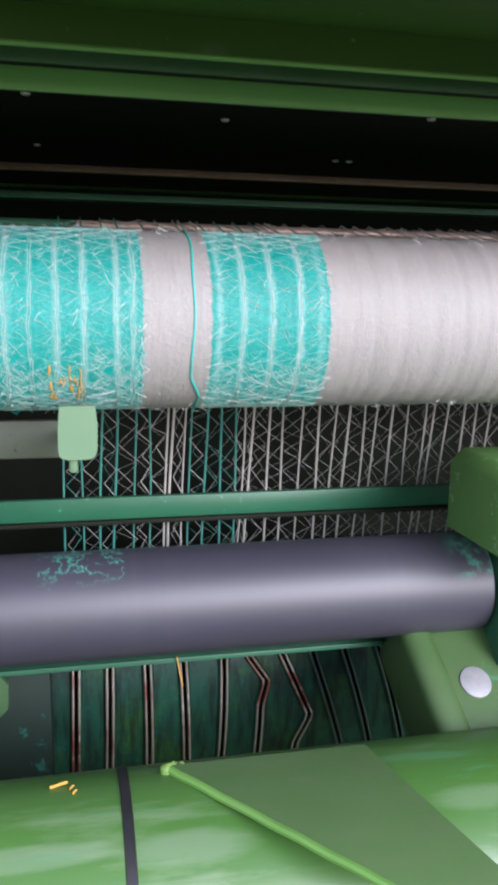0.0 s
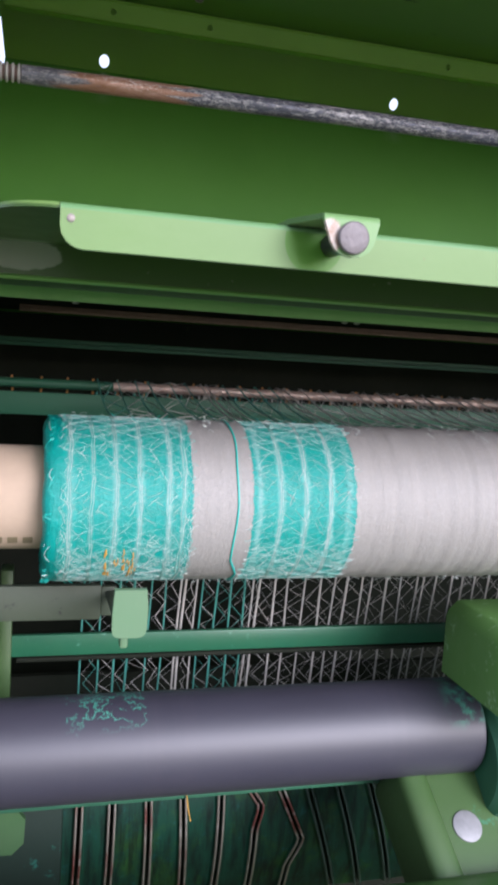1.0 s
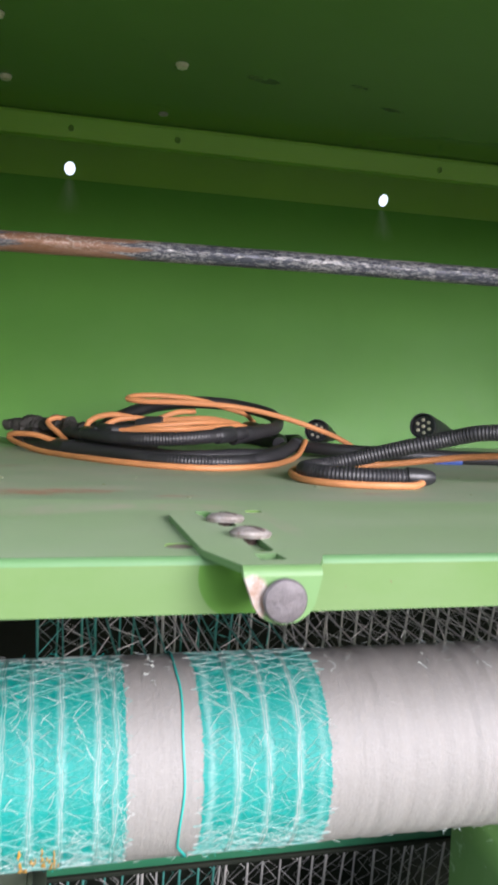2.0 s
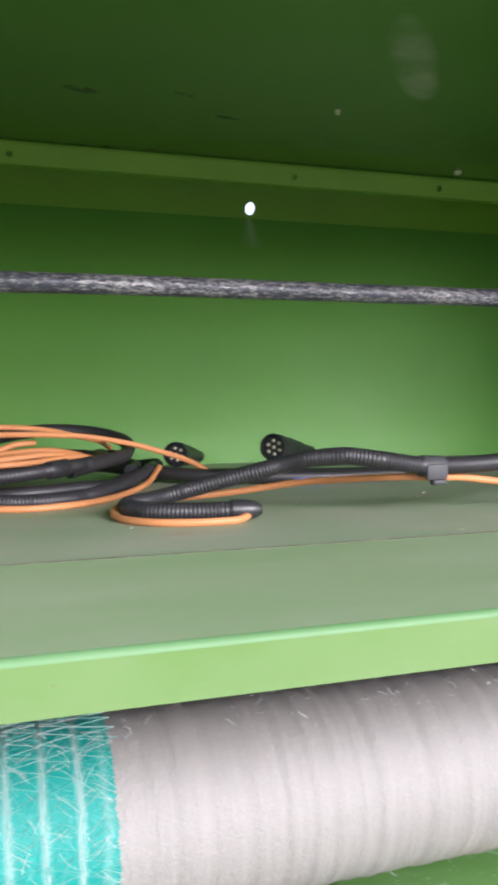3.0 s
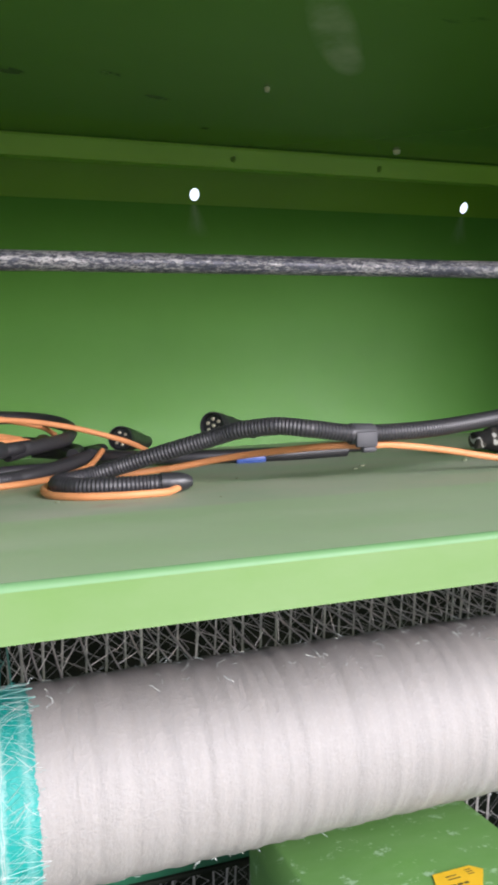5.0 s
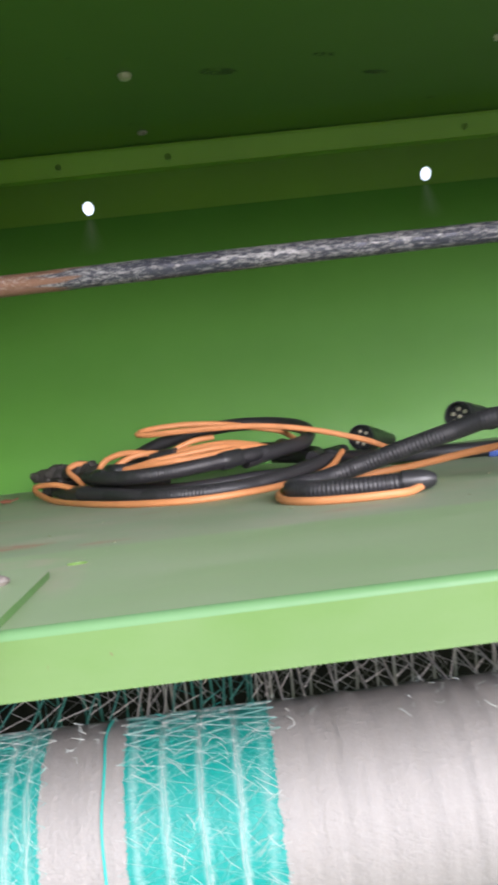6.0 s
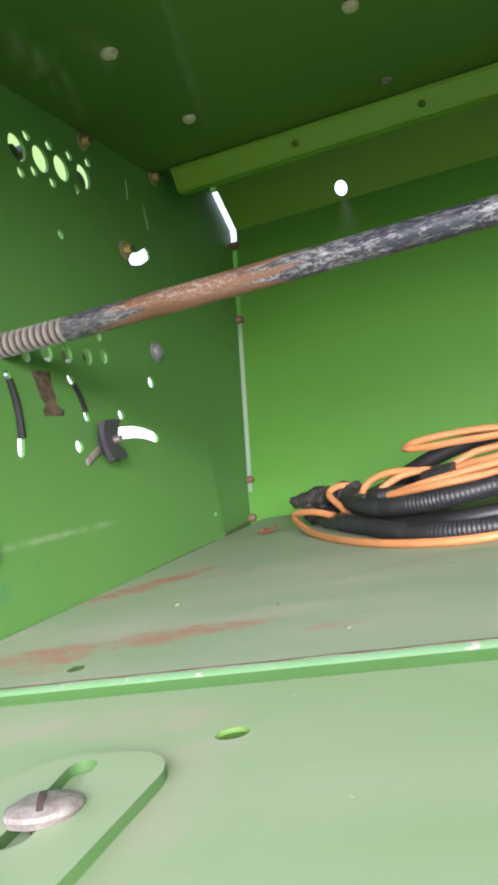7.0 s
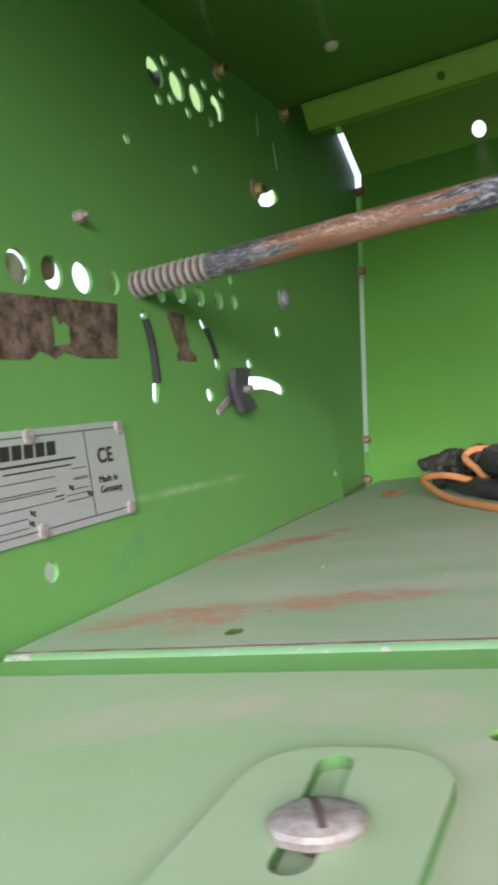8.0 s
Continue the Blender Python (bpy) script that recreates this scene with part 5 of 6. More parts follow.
def build_drum():
    """Slotted guide panel behind the roller: dark green strips with folded bare edges."""
    t = thing("slotted_panel", "dark green strips with worn folded edges and narrow slots", "panel")
    top, low = 0.735, 0.50
    lines = [
        ((0.156, 0.735), (0.151, 0.50)), ((0.197, 0.735), (0.193, 0.50)), ((0.242, 0.735), (0.2445, 0.50)), ((0.286, 0.735), (0.293, 0.50)),
        ((0.3415, 0.735), (0.340, 0.65), (0.336, 0.50)), ((0.355, 0.735), (0.372, 0.676), (0.396, 0.641), (0.387, 0.612), (0.384, 0.50)),
        ((0.395, 0.735), (0.417, 0.676), (0.4545, 0.590), (0.437, 0.552), (0.434, 0.50)), ((0.440, 0.735), (0.458, 0.676), (0.512, 0.50)),
        ((0.480, 0.735), (0.502, 0.676), (0.552, 0.50)), ((0.531, 0.735), (0.549, 0.676), (0.598, 0.50)),
    ]

    def across(line, z):
        for (xa, za), (xb, zb) in zip(line, line[1:]):
            if z >= zb:
                return xa + (xb - xa) * (za - z) / (za - zb)
        return line[-1][0]
    zs = [top + (low - top) * k / 28 for k in range(29)]
    gap = 0.0042
    everything = [((0.10, top), (0.10, low))] + lines + [((0.64, top), (0.66, low))]
    for a, b in zip(everything, everything[1:]):
        bm = bmesh.new()
        rings = []
        for z in zs:
            x0, x1, y = across(a, z) + gap, across(b, z) - gap, drum_depth(z)
            rings.append([(x0, y - 0.004, z), (x0 + 0.004, y, z), (x1 - 0.004, y, z), (x1, y - 0.004, z), (x1, y + 0.02, z), (x0, y + 0.02, z)])
        add_rings(bm, rings)
        s = part("strip", bm, M_strip, t)
        for x_of, side in ((a, 1), (b, -1)):
            bm = bmesh.new()
            pts = [Vector((across(x_of, z) + side * (gap - 0.0004), drum_depth(z) - 0.0045, z)) for z in zs]
            strand(bm, pts, 0.0016, 6)
            part("folded_edge", bm, M_foldgreen if x_of[0][0] > 0.42 else M_fold, s, "greyed painted edge" if x_of[0][0] > 0.42 else "bare worn metal edge")
    # near-black sheet stands for the shade inside the slots
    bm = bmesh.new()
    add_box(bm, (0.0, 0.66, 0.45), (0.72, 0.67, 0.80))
    part("backing", bm, M_shadegrime, t)


def fold_material():
    m, nt, b = nodes_of("worn_fold", 0.5, 0.3)
    n = noise_of(nt, 45, 7, 0.7)
    red = mix_of(nt, ramp_of(nt, noise_of(nt, 12, 3), 0.5, 0.6), (0.34, 0.30, 0.25), (0.22, 0.07, 0.055))
    nt.links.new(mix_of(nt, ramp_of(nt, n, 0.55, 0.7), red, (0.62, 0.58, 0.52)), b.inputs["Base Color"])
    return m


M_fold = fold_material()
M_foldgreen = paint("greyed_edge_paint", (0.045, 0.085, 0.070), 0.5, dust=0.25, dust_colour=(0.15, 0.17, 0.15), wear=0.3, wear_colour=(0.22, 0.20, 0.17), scale=3)
def strip_material():
    """Dark teal strip paint under grime: black runs down it, moss green and blue-green where it is rubbed."""
    m, nt, b = nodes_of("grimy_strip_paint", 0.48, 0.0, 0.28)
    col = mix_of(nt, noise_of(nt, 14, 6, 0.6), (0.006, 0.040, 0.026), (0.013, 0.080, 0.046))
    col = mix_of(nt, calc(nt, "MULTIPLY", ramp_of(nt, noise_of(nt, 20, 7, 0.65), 0.52, 0.66), 0.7), col, (0.035, 0.115, 0.018))
    col = mix_of(nt, calc(nt, "MULTIPLY", ramp_of(nt, noise_of(nt, 60, 8, 0.7), 0.57, 0.66), 0.5), col, (0.016, 0.115, 0.115))
    col = mix_of(nt, calc(nt, "MULTIPLY", ramp_of(nt, noise_of(nt, 70, 7, 0.65, (1, 1, 0.12)), 0.42, 0.62), 0.85), col, (0.004, 0.008, 0.007))
    nt.links.new(col, b.inputs["Base Color"])
    nt.links.new(calc(nt, "ADD", calc(nt, "MULTIPLY", noise_of(nt, 40, 6), 0.35), 0.30), b.inputs["Roughness"])
    bump_of(nt, b, noise_of(nt, 80, 6, 0.7), 0.25, 0.001)
    return m


M_strip = strip_material()


M_washer = plain("grey_washer", (0.27, 0.27, 0.28), 0.55, 0.2, 0.35, 130, 0.4)
M_flaky = paint("flaking_teal_paint", (0.010, 0.024, 0.017), 0.6, dust=0.10, dust_colour=(0.045, 0.038, 0.03), wear=0.7, wear_colour=(0.02, 0.10, 0.075), spec=0.2, scale=1.5)


def build_bearing_blocks():
    t = thing("bearing_block", "dusty green bearing block with a yellow warning sticker", "block")
    bm = bmesh.new()
    prof = [(0.5535, 0.889), (0.5535, 0.958), (0.5560, 0.964), (0.5655, 0.9735), (0.5700, 0.975), (0.768, 0.975), (0.772, 0.971), (0.772, 0.889)]
    add_rings(bm, [[(x + inset * (1 if x < 0.66 else -1), y, z - (inset if z > 0.95 else 0)) for x, z in prof] for y, inset in ((0.238, 0.003), (0.2395, 0.001), (0.242, 0), (0.405, 0))])
    part("body", bm, M_block, t)
    bm = bmesh.new()
    add_rings(bm, turned([(0.5815, 0.060), (0.588, 0.069), (0.595, 0.071), (0.750, 0.071)], (0, 0.375, 0.800), (1, 0, 0), 40))
    part("boss", bm, M_old, t)
    bm = bmesh.new()
    add_flat(bm, [[(0.660, 0.246), (0.700, 0.246), (0.716, 0.268), (0.708, 0.277), (0.672, 0.277)]], 0.0006, at_height(0.9755))
    part("warning_sticker", bm, M_yellow, t, "yellow warning sticker")
    for x, y, wide, deep in ((0.676, 0.2560, 0.0060, 0.0022), (0.6835, 0.2560, 0.0050, 0.0022), (0.690, 0.2560, 0.0040, 0.0022), (0.7000, 0.2660, 0.0060, 0.0008), (0.7000, 0.2690, 0.0060, 0.0008), (0.7000, 0.2720, 0.0060, 0.0008), (0.680, 0.2690, 0.0100, 0.0009), (0.680, 0.2650, 0.0120, 0.0009)):
        bm = bmesh.new()
        add_box(bm, (x, y, 0.9758), (x + wide, y + deep, 0.9760))
        part("print_bar", bm, M_ink, t, "black printed bar on the sticker")
    # sloping casting in front of it
    t = thing("roller_bracket", "green cast bracket with a rounded rib and a washer", "bracket")
    m = Matrix.Translation((0.545, 0.313, 0.745)) @ pose(0, 0, 0, 40, 0, 0)
    bm = bmesh.new()
    add_box(bm, (-0.040, -0.075, -0.060), (0.10, 0.095, 0.0), 0.008, m, 3)
    add_box(bm, (-0.053, -0.072, -0.080), (-0.018, 0.090, 0.009), 0.0135, m @ pose(0, 0, 0, 0, 0, 5), 4)
    part("casting", bm, M_oldlight, t)
    bm = bmesh.new()
    add_rings(bm, [[m @ p for p in ring] for ring in turned([(0.0, 0.0165), (0.0018, 0.0165), (0.0024, 0.0155)], (0.006, 0.006, 0.0), (0, 0, 1), 28)])
    part("washer", bm, M_washer, t, "dull grey steel washer")
    bm = bmesh.new()
    add_rings(bm, [[m @ p for p in ring] for ring in turned([(0.0, 0.008), (0.004, 0.008), (0.005, 0.006)], (-0.026, 0.085, 0.009), (0, 0, 1), 6)])
    part("nut", bm, M_bolt, t)


def build_beam():
    t = thing("front_beam", "glossy green round cross beam below the feed roller", "beam")
    yc, zc, r = 0.212, 0.633, 0.110
    bm = bmesh.new()
    add_rings(bm, turned([(x, r) for x in np.linspace(-0.35, XR + 0.2, 30)], (0, yc, zc), (1, 0, 0), 72))
    part("tube_wall", bm, M_beam, t)
    bm = bmesh.new()
    add_rings(bm, turned([(0.1865, r + 0.0005), (0.187, r + 0.0016), (0.1945, r + 0.0016), (0.195, r + 0.0005)], (0, yc, zc), (1, 0, 0), 72))
    s = finish(bm, "strap", M_black)
    tagged(s, "black plastic strap tied round the green beam", "strap")
    # gusset plate lying against the beam and running down towards the front
    bm = bmesh.new()
    a0, a1 = Vector((0.228, 0.231, 0.7485)), Vector((0.400, 0.231, 0.7485))
    b0, b1 = Vector((0.357, 0.065, 0.7485)), Vector((0.437, 0.067, 0.7485))
    b0, b1 = a0 + (b0 - a0) * 1.5, a1 + (b1 - a1) * 1.5
    n = (a1 - a0).cross(b0 - a0).normalized()
    n = n if n.z > 0 else -n
    lo = [p - n * 0.007 for p in (a0, a1, b1, b0)]
    vs = [bm.verts.new(p) for p in (a0, a1, b1, b0)] + [bm.verts.new(p) for p in lo]
    bm.faces.new(vs[:4])
    bm.faces.new(vs[4:][::-1])
    for k in range(4):
        bm.faces.new((vs[k], vs[(k + 1) % 4], vs[4 + (k + 1) % 4], vs[4 + k]))
    bmesh.ops.bevel(bm, geom=list(bm.edges), offset=0.0018, segments=2, affect="EDGES", profile=0.5)
    part("gusset", bm, M_gusset, t, "flat green gusset plate welded on the beam")
    # added rim in lighter green so the plate's edge looks lit
    bm = bmesh.new()
    away = (a0 - a1).normalized()
    strand(bm, [a0 + (b0 - a0) * q + away * 0.0012 - n * (0.0034 + 0.0004 * math.sin(q * 40)) for q in np.linspace(0.01, 0.99, 24).tolist()], 0.0036, 8)
    part("gusset_edge", bm, M_green, t, "rounded gusset edge, its lit look put into a lighter green")
    bm = bmesh.new()
    for k, (bx, by, bz, size) in enumerate(((0.2265, 0.231, 0.7440, 0.0062), (0.2320, 0.233, 0.7445, 0.0048), (0.2390, 0.233, 0.7450, 0.0040))):
        made = bmesh.ops.create_icosphere(bm, subdivisions=2, radius=size)
        for v in made["verts"]:
            v.co = v.co * (1 + 0.25 * noise.noise(v.co * 300 + Vector((k, 0, 0)))) + Vector((bx, by, bz))
    part("weld_bead", bm, M_lip, t, "lumpy painted weld bead")
    bm = bmesh.new()
    strand(bm, [Vector((0.259, 0.416, 0.757)), Vector((0.262, 0.417, 0.738)), Vector((0.2655, 0.418, 0.722))], 0.0007, 5)
    tagged(finish(bm, "straw_stalk", M_straw), "thin yellow straw stalk stuck below the roller", "straw", "straw bits")
    for k, (x, a) in enumerate(((0.1318, 1.69), (0.1475, 1.63), (0.1500, 1.57))):
        bm = bmesh.new()
        p = Vector((x, yc - (r + 0.0008) * math.cos(a), zc + (r + 0.0008) * math.sin(a)))
        strand(bm, [p, p + Vector((0.008 if k == 0 else 0.001, 0.0015, 0.001)), p + Vector((0.014 if k == 0 else 0.003, 0.003, 0.0015))], 0.0012 if k == 0 else 0.0008, 5)
        tagged(finish(bm, "straw_bit", M_straw), "short yellow straw bit lying on the beam", "straw", "straw bits")


def build_left_frame():
    bm = bmesh.new()
    plate = [(-0.02, 0.700), (0.074, 0.700), (0.086, 0.712), (0.087, 0.738), (0.076, 0.753), (-0.02, 0.753)]
    add_flat(bm, [plate], 0.008, facing_front(0.425))
    tagged(finish(bm, "side_lug", M_stiff), "green chamfered side lug beside the slotted panel", "lug")
    bm = bmesh.new()
    add_box(bm, (-0.02, 0.455, 0.55), (0.128, 0.50, 0.745), 0.004)
    tagged(finish(bm, "upright_post", M_flaky), "grimy dark green upright post beside the slotted panel", "post")


def build_rod():
    t = thing("control_rod", "old rusty steel rod with flaking grey paint and a threaded end", "rod")
    y, z, r = 0.4533, 1.5072, 0.0091
    bm = bmesh.new()
    rings = turned([(x, r + 0.00015 * math.sin(x * 90)) for x in np.linspace(0.060, XR, 60)], (0, y, z), (1, 0, 0), 28)
    for ring in rings:
        for p in ring:
            p.z += 0.0030 * min(1.0, max(0.0, (p.x - 0.06) / 0.34))
    add_rings(bm, rings)
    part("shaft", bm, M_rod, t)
    # dark core under lighter ridges: the grooves' shade is in its colour
    bm = bmesh.new()
    add_rings(bm, turned([(-0.004, r * 0.84), (0.0615, r * 0.84)], (0, y, z), (1, 0, 0), 24))
    core = part("thread_core", bm, M_dirtshade, t, "dark thread core, groove shade put into its colour")
    bm = bmesh.new()
    x = -0.002
    while x < 0.058:
        add_rings(bm, turned([(x, r * 0.80), (x + 0.0009, r * 1.04), (x + 0.0023, r * 1.04), (x + 0.0032, r * 0.80)], (0, y, z), (1, 0, 0), 28))
        x += 0.0058
    part("thread", bm, plain("worn_thread", (0.37, 0.345, 0.32), 0.5, 0.2, 0.4, 160, 0.4), t, "coarse bare steel thread")


def build_wall_fittings():
    brass = plain("brass_bolt", (0.66, 0.46, 0.18), 0.34, 0.4, 0.6, 260)
    collar = plain("dusty_washer", (0.38, 0.31, 0.22), 0.5, 0.1, 0.6, 220, 0.4)
    for x, y, z, r in ((0, 0.656, 1.727, 0.0075), (0, 0.822, 1.7345, 0.0085), (0, 0.706, 1.626, 0.0085)):
        t = thing("wall_bolt", "brass-coloured nut in a brownish washer on the green wall", "bolt", "wall bolts")
        bm = bmesh.new()
        add_rings(bm, turned([(0.0, r * 1.16), (0.0010, r * 1.20), (0.0022, r * 1.16), (0.0026, r * 0.98), (0.0018, r * 0.72)], (x, y, z), (1, 0, 0), 24))
        part("washer", bm, collar, t, "dusty brown-grey washer")
        bm = bmesh.new()
        add_rings(bm, turned([(0.0018, r * 0.66), (0.0075, r * 0.66), (0.0085, r * 0.54)], (x, y, z), (1, 0.10, -0.06), 6))
        part("nut", bm, brass, t)
        bm = bmesh.new()
        add_rings(bm, turned([(0.0080, r * 0.36), (0.0115, r * 0.36), (0.0120, r * 0.26)], (x, y, z), (1, 0.10, -0.06), 12))
        part("stud", bm, M_dirtshade, t, "dark rusty stud end")
    bolt("round_bolt", (0, 0.737, 1.519), (1, 0, 0), 0.0085, 0.006, M_washer, "grey round-headed bolt in the green side wall", "wall bolts", washer=0.0112)
    bolt("small_bolt", (0, 0.393, 1.545), (1, 0, 0), 0.0042, 0.006, M_bolt, "small zinc bolt in the green side wall", "wall bolts", dome=False)
    for z in (1.688, 1.580, 1.356, 1.304):
        bm = bmesh.new()
        add_box(bm, (seam(z) - 0.0065, wall_y(z) - 0.009, z - 0.0050), (seam(z) + 0.0075, wall_y(z) + 0.003, z + 0.0050), 0.0030, None, 3)
        for v in bm.verts:
            v.co += Vector((noise.noise(v.co * 300), 0, noise.noise(v.co * 260 + Vector((4, 0, 0))))) * 0.0016
        tagged(finish(bm, "weld_clip", M_rust), "rusty weld spot in the corner seam", "weld", "corner welds")
    # wing knob in the curved slot
    t = thing("wing_knob", "black plastic wing knob on the slotted green wall", "knob")
    bm = bmesh.new()
    wing = [(-0.018, 0.0205), (-0.002, 0.0212), (0.019, 0.0198), (0.0175, 0.0125), (0.0060, 0.0040), (0.0035, -0.0035), (0.0120, -0.0070), (0.0235, -0.0090), (0.0220, -0.0180), (0.0040, -0.0205), (-0.0100, -0.0212), (-0.0145, -0.0120), (-0.0205, 0.0010), (-0.0200, 0.0120)]
    wing = [(y * 0.66, z * 0.9) for y, z in wing]
    add_flat(bm, [wing[::-1]], 0.0065, ON_WALL @ Matrix.Translation((0.582, 1.427, 0.0105)))
    bmesh.ops.bevel(bm, geom=list(bm.edges), offset=0.001, segments=1, affect="EDGES")
    add_rings(bm, turned([(0, 0.0085), (0.009, 0.0085), (0.010, 0.007)], (0.0002, 0.582, 1.427), (1, 0, 0), 20))
    part("wing", bm, plain("greyed_black_plastic", (0.058, 0.052, 0.064), 0.45, 0.0, 0.3, 90, 0.2), t)
    bm = bmesh.new()
    add_rings(bm, turned([(0.008, 0.0035), (0.020, 0.0035), (0.0205, 0.002)], (0, 0.582, 1.427), (1, 0, 0), 12))
    part("stud", bm, M_steel, t)
    bm = bmesh.new()
    add_box(bm, (0.0005, 0.546, 1.4130), (0.003, 0.575, 1.4190), 0.001, None)
    bmesh.ops.rotate(bm, cent=(0, 0.56, 1.415), matrix=Matrix.Rotation(radians(22), 3, "X"), verts=bm.verts)
    part("pointer", bm, M_bolt, t, "bare metal pointer strip")
    # dark levers seen in the curved slots
    for pts in ([(0.4585, 1.483), (0.4625, 1.468), (0.4632, 1.452), (0.4618, 1.437)], [(0.552, 1.480), (0.559, 1.469), (0.5635, 1.456)]):
        bm = bmesh.new()
        strand(bm, [Vector((-0.0005, y, z)) for y, z in pts], 0.0034, 8)
        tagged(finish(bm, "slot_rubber", M_black), "black rubber strip in a curved wall slot", "seal", "slot seals")
    # peeled brown stickers
    for outline in ([(0.285, 1.489), (0.340, 1.490), (0.425, 1.4915), (0.4155, 1.454), (0.377, 1.4535), (0.358, 1.457), (0.349, 1.4525), (0.335, 1.4575), (0.325, 1.452), (0.285, 1.452)],
                    [(0.491, 1.4905), (0.5175, 1.4905), (0.517, 1.478), (0.5195, 1.470), (0.519, 1.4625), (0.5285, 1.457), (0.527, 1.453), (0.512, 1.4525), (0.504, 1.454), (0.4985, 1.4525), (0.4975, 1.458), (0.502, 1.462), (0.4965, 1.470), (0.4935, 1.480)]):
        bm = bmesh.new()
        holes = [[(0.350, 1.4605), (0.3655, 1.4625), (0.367, 1.473), (0.362, 1.4765), (0.358, 1.4735), (0.355, 1.479), (0.351, 1.478)]] if outline[0][0] < 0.3 else []
        add_flat(bm, [outline[::-1]] + holes, 0.0004, ON_WALL @ at_height(0.0003))
        tagged(finish(bm, "old_sticker", M_sticker), "brown peeled sticker residue on the green wall", "sticker", "peeled stickers")


def words(text, size, y, z, mat, parent, name="lettering", bold=0.0):
    cu = bpy.data.curves.new(name, "FONT")
    cu.body, cu.size, cu.extrude, cu.offset = text, size, 0.0002, bold
    cu.align_x, cu.space_character = "LEFT", 1.12 if bold else 1.0
    ob = bpy.data.objects.new(name, cu)
    scene.collection.objects.link(ob)
    dg = bpy.context.evaluated_depsgraph_get()
    me = bpy.data.meshes.new_from_object(ob.evaluated_get(dg))
    bpy.data.objects.remove(ob)
    me.transform(ON_WALL @ Matrix.Translation((y, z, 0.0024)))
    me.materials.clear()
    me.materials.append(mat)
    o = new(name, me)
    o.parent = parent
    return o


def build_type_plate():
    t = thing("type_plate", "riveted aluminium type plate on the green side wall", "sign")
    bm = bmesh.new()
    add_flat(bm, [[(0.230, 1.3515), (0.4035, 1.3515), (0.4065, 1.3545), (0.4065, 1.4095), (0.4035, 1.4125), (0.230, 1.4125)]], 0.0016, ON_WALL @ at_height(0.0012))
    part("sheet", bm, M_plateal, t)

    def bar(y0, z0, y1, z1, name="rule"):
        b = bmesh.new()
        add_box(b, (0.0021, min(y0, y1), min(z0, z1)), (0.0024, max(y0, y1), max(z0, z1)))
        part(name, b, M_ink, t)
    bar(0.232, 1.4083, 0.398, 1.4088)
    bar(0.232, 1.3558, 0.400, 1.3563)
    bar(0.3615, 1.3563, 0.3620, 1.4083)
    words("CE", 0.0130, 0.3720, 1.3875, M_ink, t, bold=0.0003)
    words("Made in", 0.0064, 0.3700, 1.3750, M_ink, t)
    words("Germany", 0.0064, 0.3700, 1.3685, M_ink, t)
    # the maker's wordmark as plain slanted blocks, small lines as bars
    for k in range(5):
        b = bmesh.new()
        y = 0.285 + k * 0.0098
        add_flat(b, [[(y, 1.3965), (y + 0.0078, 1.3965), (y + 0.0088, 1.4045), (y + 0.001, 1.4045)]], 0.0003, ON_WALL @ at_height(0.0023))
        part("mark_block", b, M_ink, t)
    bar(0.284, 1.3925, 0.350, 1.3938, "print_line")
    bar(0.286, 1.3890, 0.345, 1.3898, "print_line")
    for z in (1.3840, 1.3775, 1.3760, 1.3700):
        bar(0.240, z, 0.328, z + 0.0004)
    for z in (1.3640, 1.3590):
        bar(0.240, z, 0.300, z + 0.0004)
    for z in (1.3865, 1.3810, 1.3800, 1.3745):
        bar(0.345, z, 0.359, z + 0.0004)
    bar(0.336, 1.3680, 0.359, 1.3684)
    bar(0.336, 1.3715, 0.359, 1.3719)
    for y, z in ((0.3395, 1.3750), (0.3605 - 0.0040, 1.3692), (0.3025, 1.3655), (0.3005, 1.3602)):
        words("kg", 0.0046, y, z, M_ink, t)
    bar(0.326, 1.3722, 0.334, 1.3730, "print_line")
    bar(0.329, 1.3702, 0.334, 1.3709, "print_line")
    for y, z in ((0.4000, 1.4078), (0.311, 1.4085), (0.4005, 1.3555), (0.311, 1.3555)):
        bm = bmesh.new()
        add_rings(bm, turned([(0.002, 0.0046), (0.0028, 0.0046), (0.0036, 0.0039), (0.0039, 0.0026), (0.0038, 0.0018), (0.0038, 0.0006)], (0, y, z), (1, 0, 0), 18))
        part("rivet", bm, M_bolt, t, "domed metal rivet")


def build_ceiling_bolts():
    pale = plain("painted_bolt", (0.70, 0.63, 0.49), 0.45, 0.1, 0.25, 150)
    for x, y, r in ((0.097, 0.541, 0.0066), (0.288, 0.605, 0.0064), (0.098, 0.708, 0.0062), (0.950, 0.520, 0.0064), (0.953, 0.785, 0.0050), (0.675, 0.598, 0.003)):
        bolt("hood_bolt", (x, y, ROOF), (0, 0, -1), r, 0.0030, pale, "pale dusty bolt head in the dark green hood", "hood bolts", washer=r * 1.12, dome=False, stud=False)
    bm = bmesh.new()
    rings = turned([(0, 0.0036), (0, 0.0060), (0.0016, 0.0060), (0.0024, 0.0052), (0.0024, 0.0040), (0.0016, 0.0036), (0, 0.0036)], (0.291, 0.773, ROOF), (0, 0, -1), 20)
    add_rings(bm, rings, False)
    tagged(finish(bm, "eyelet", M_bolt), "small grey metal eyelet ring in the dark green hood", "eyelet")


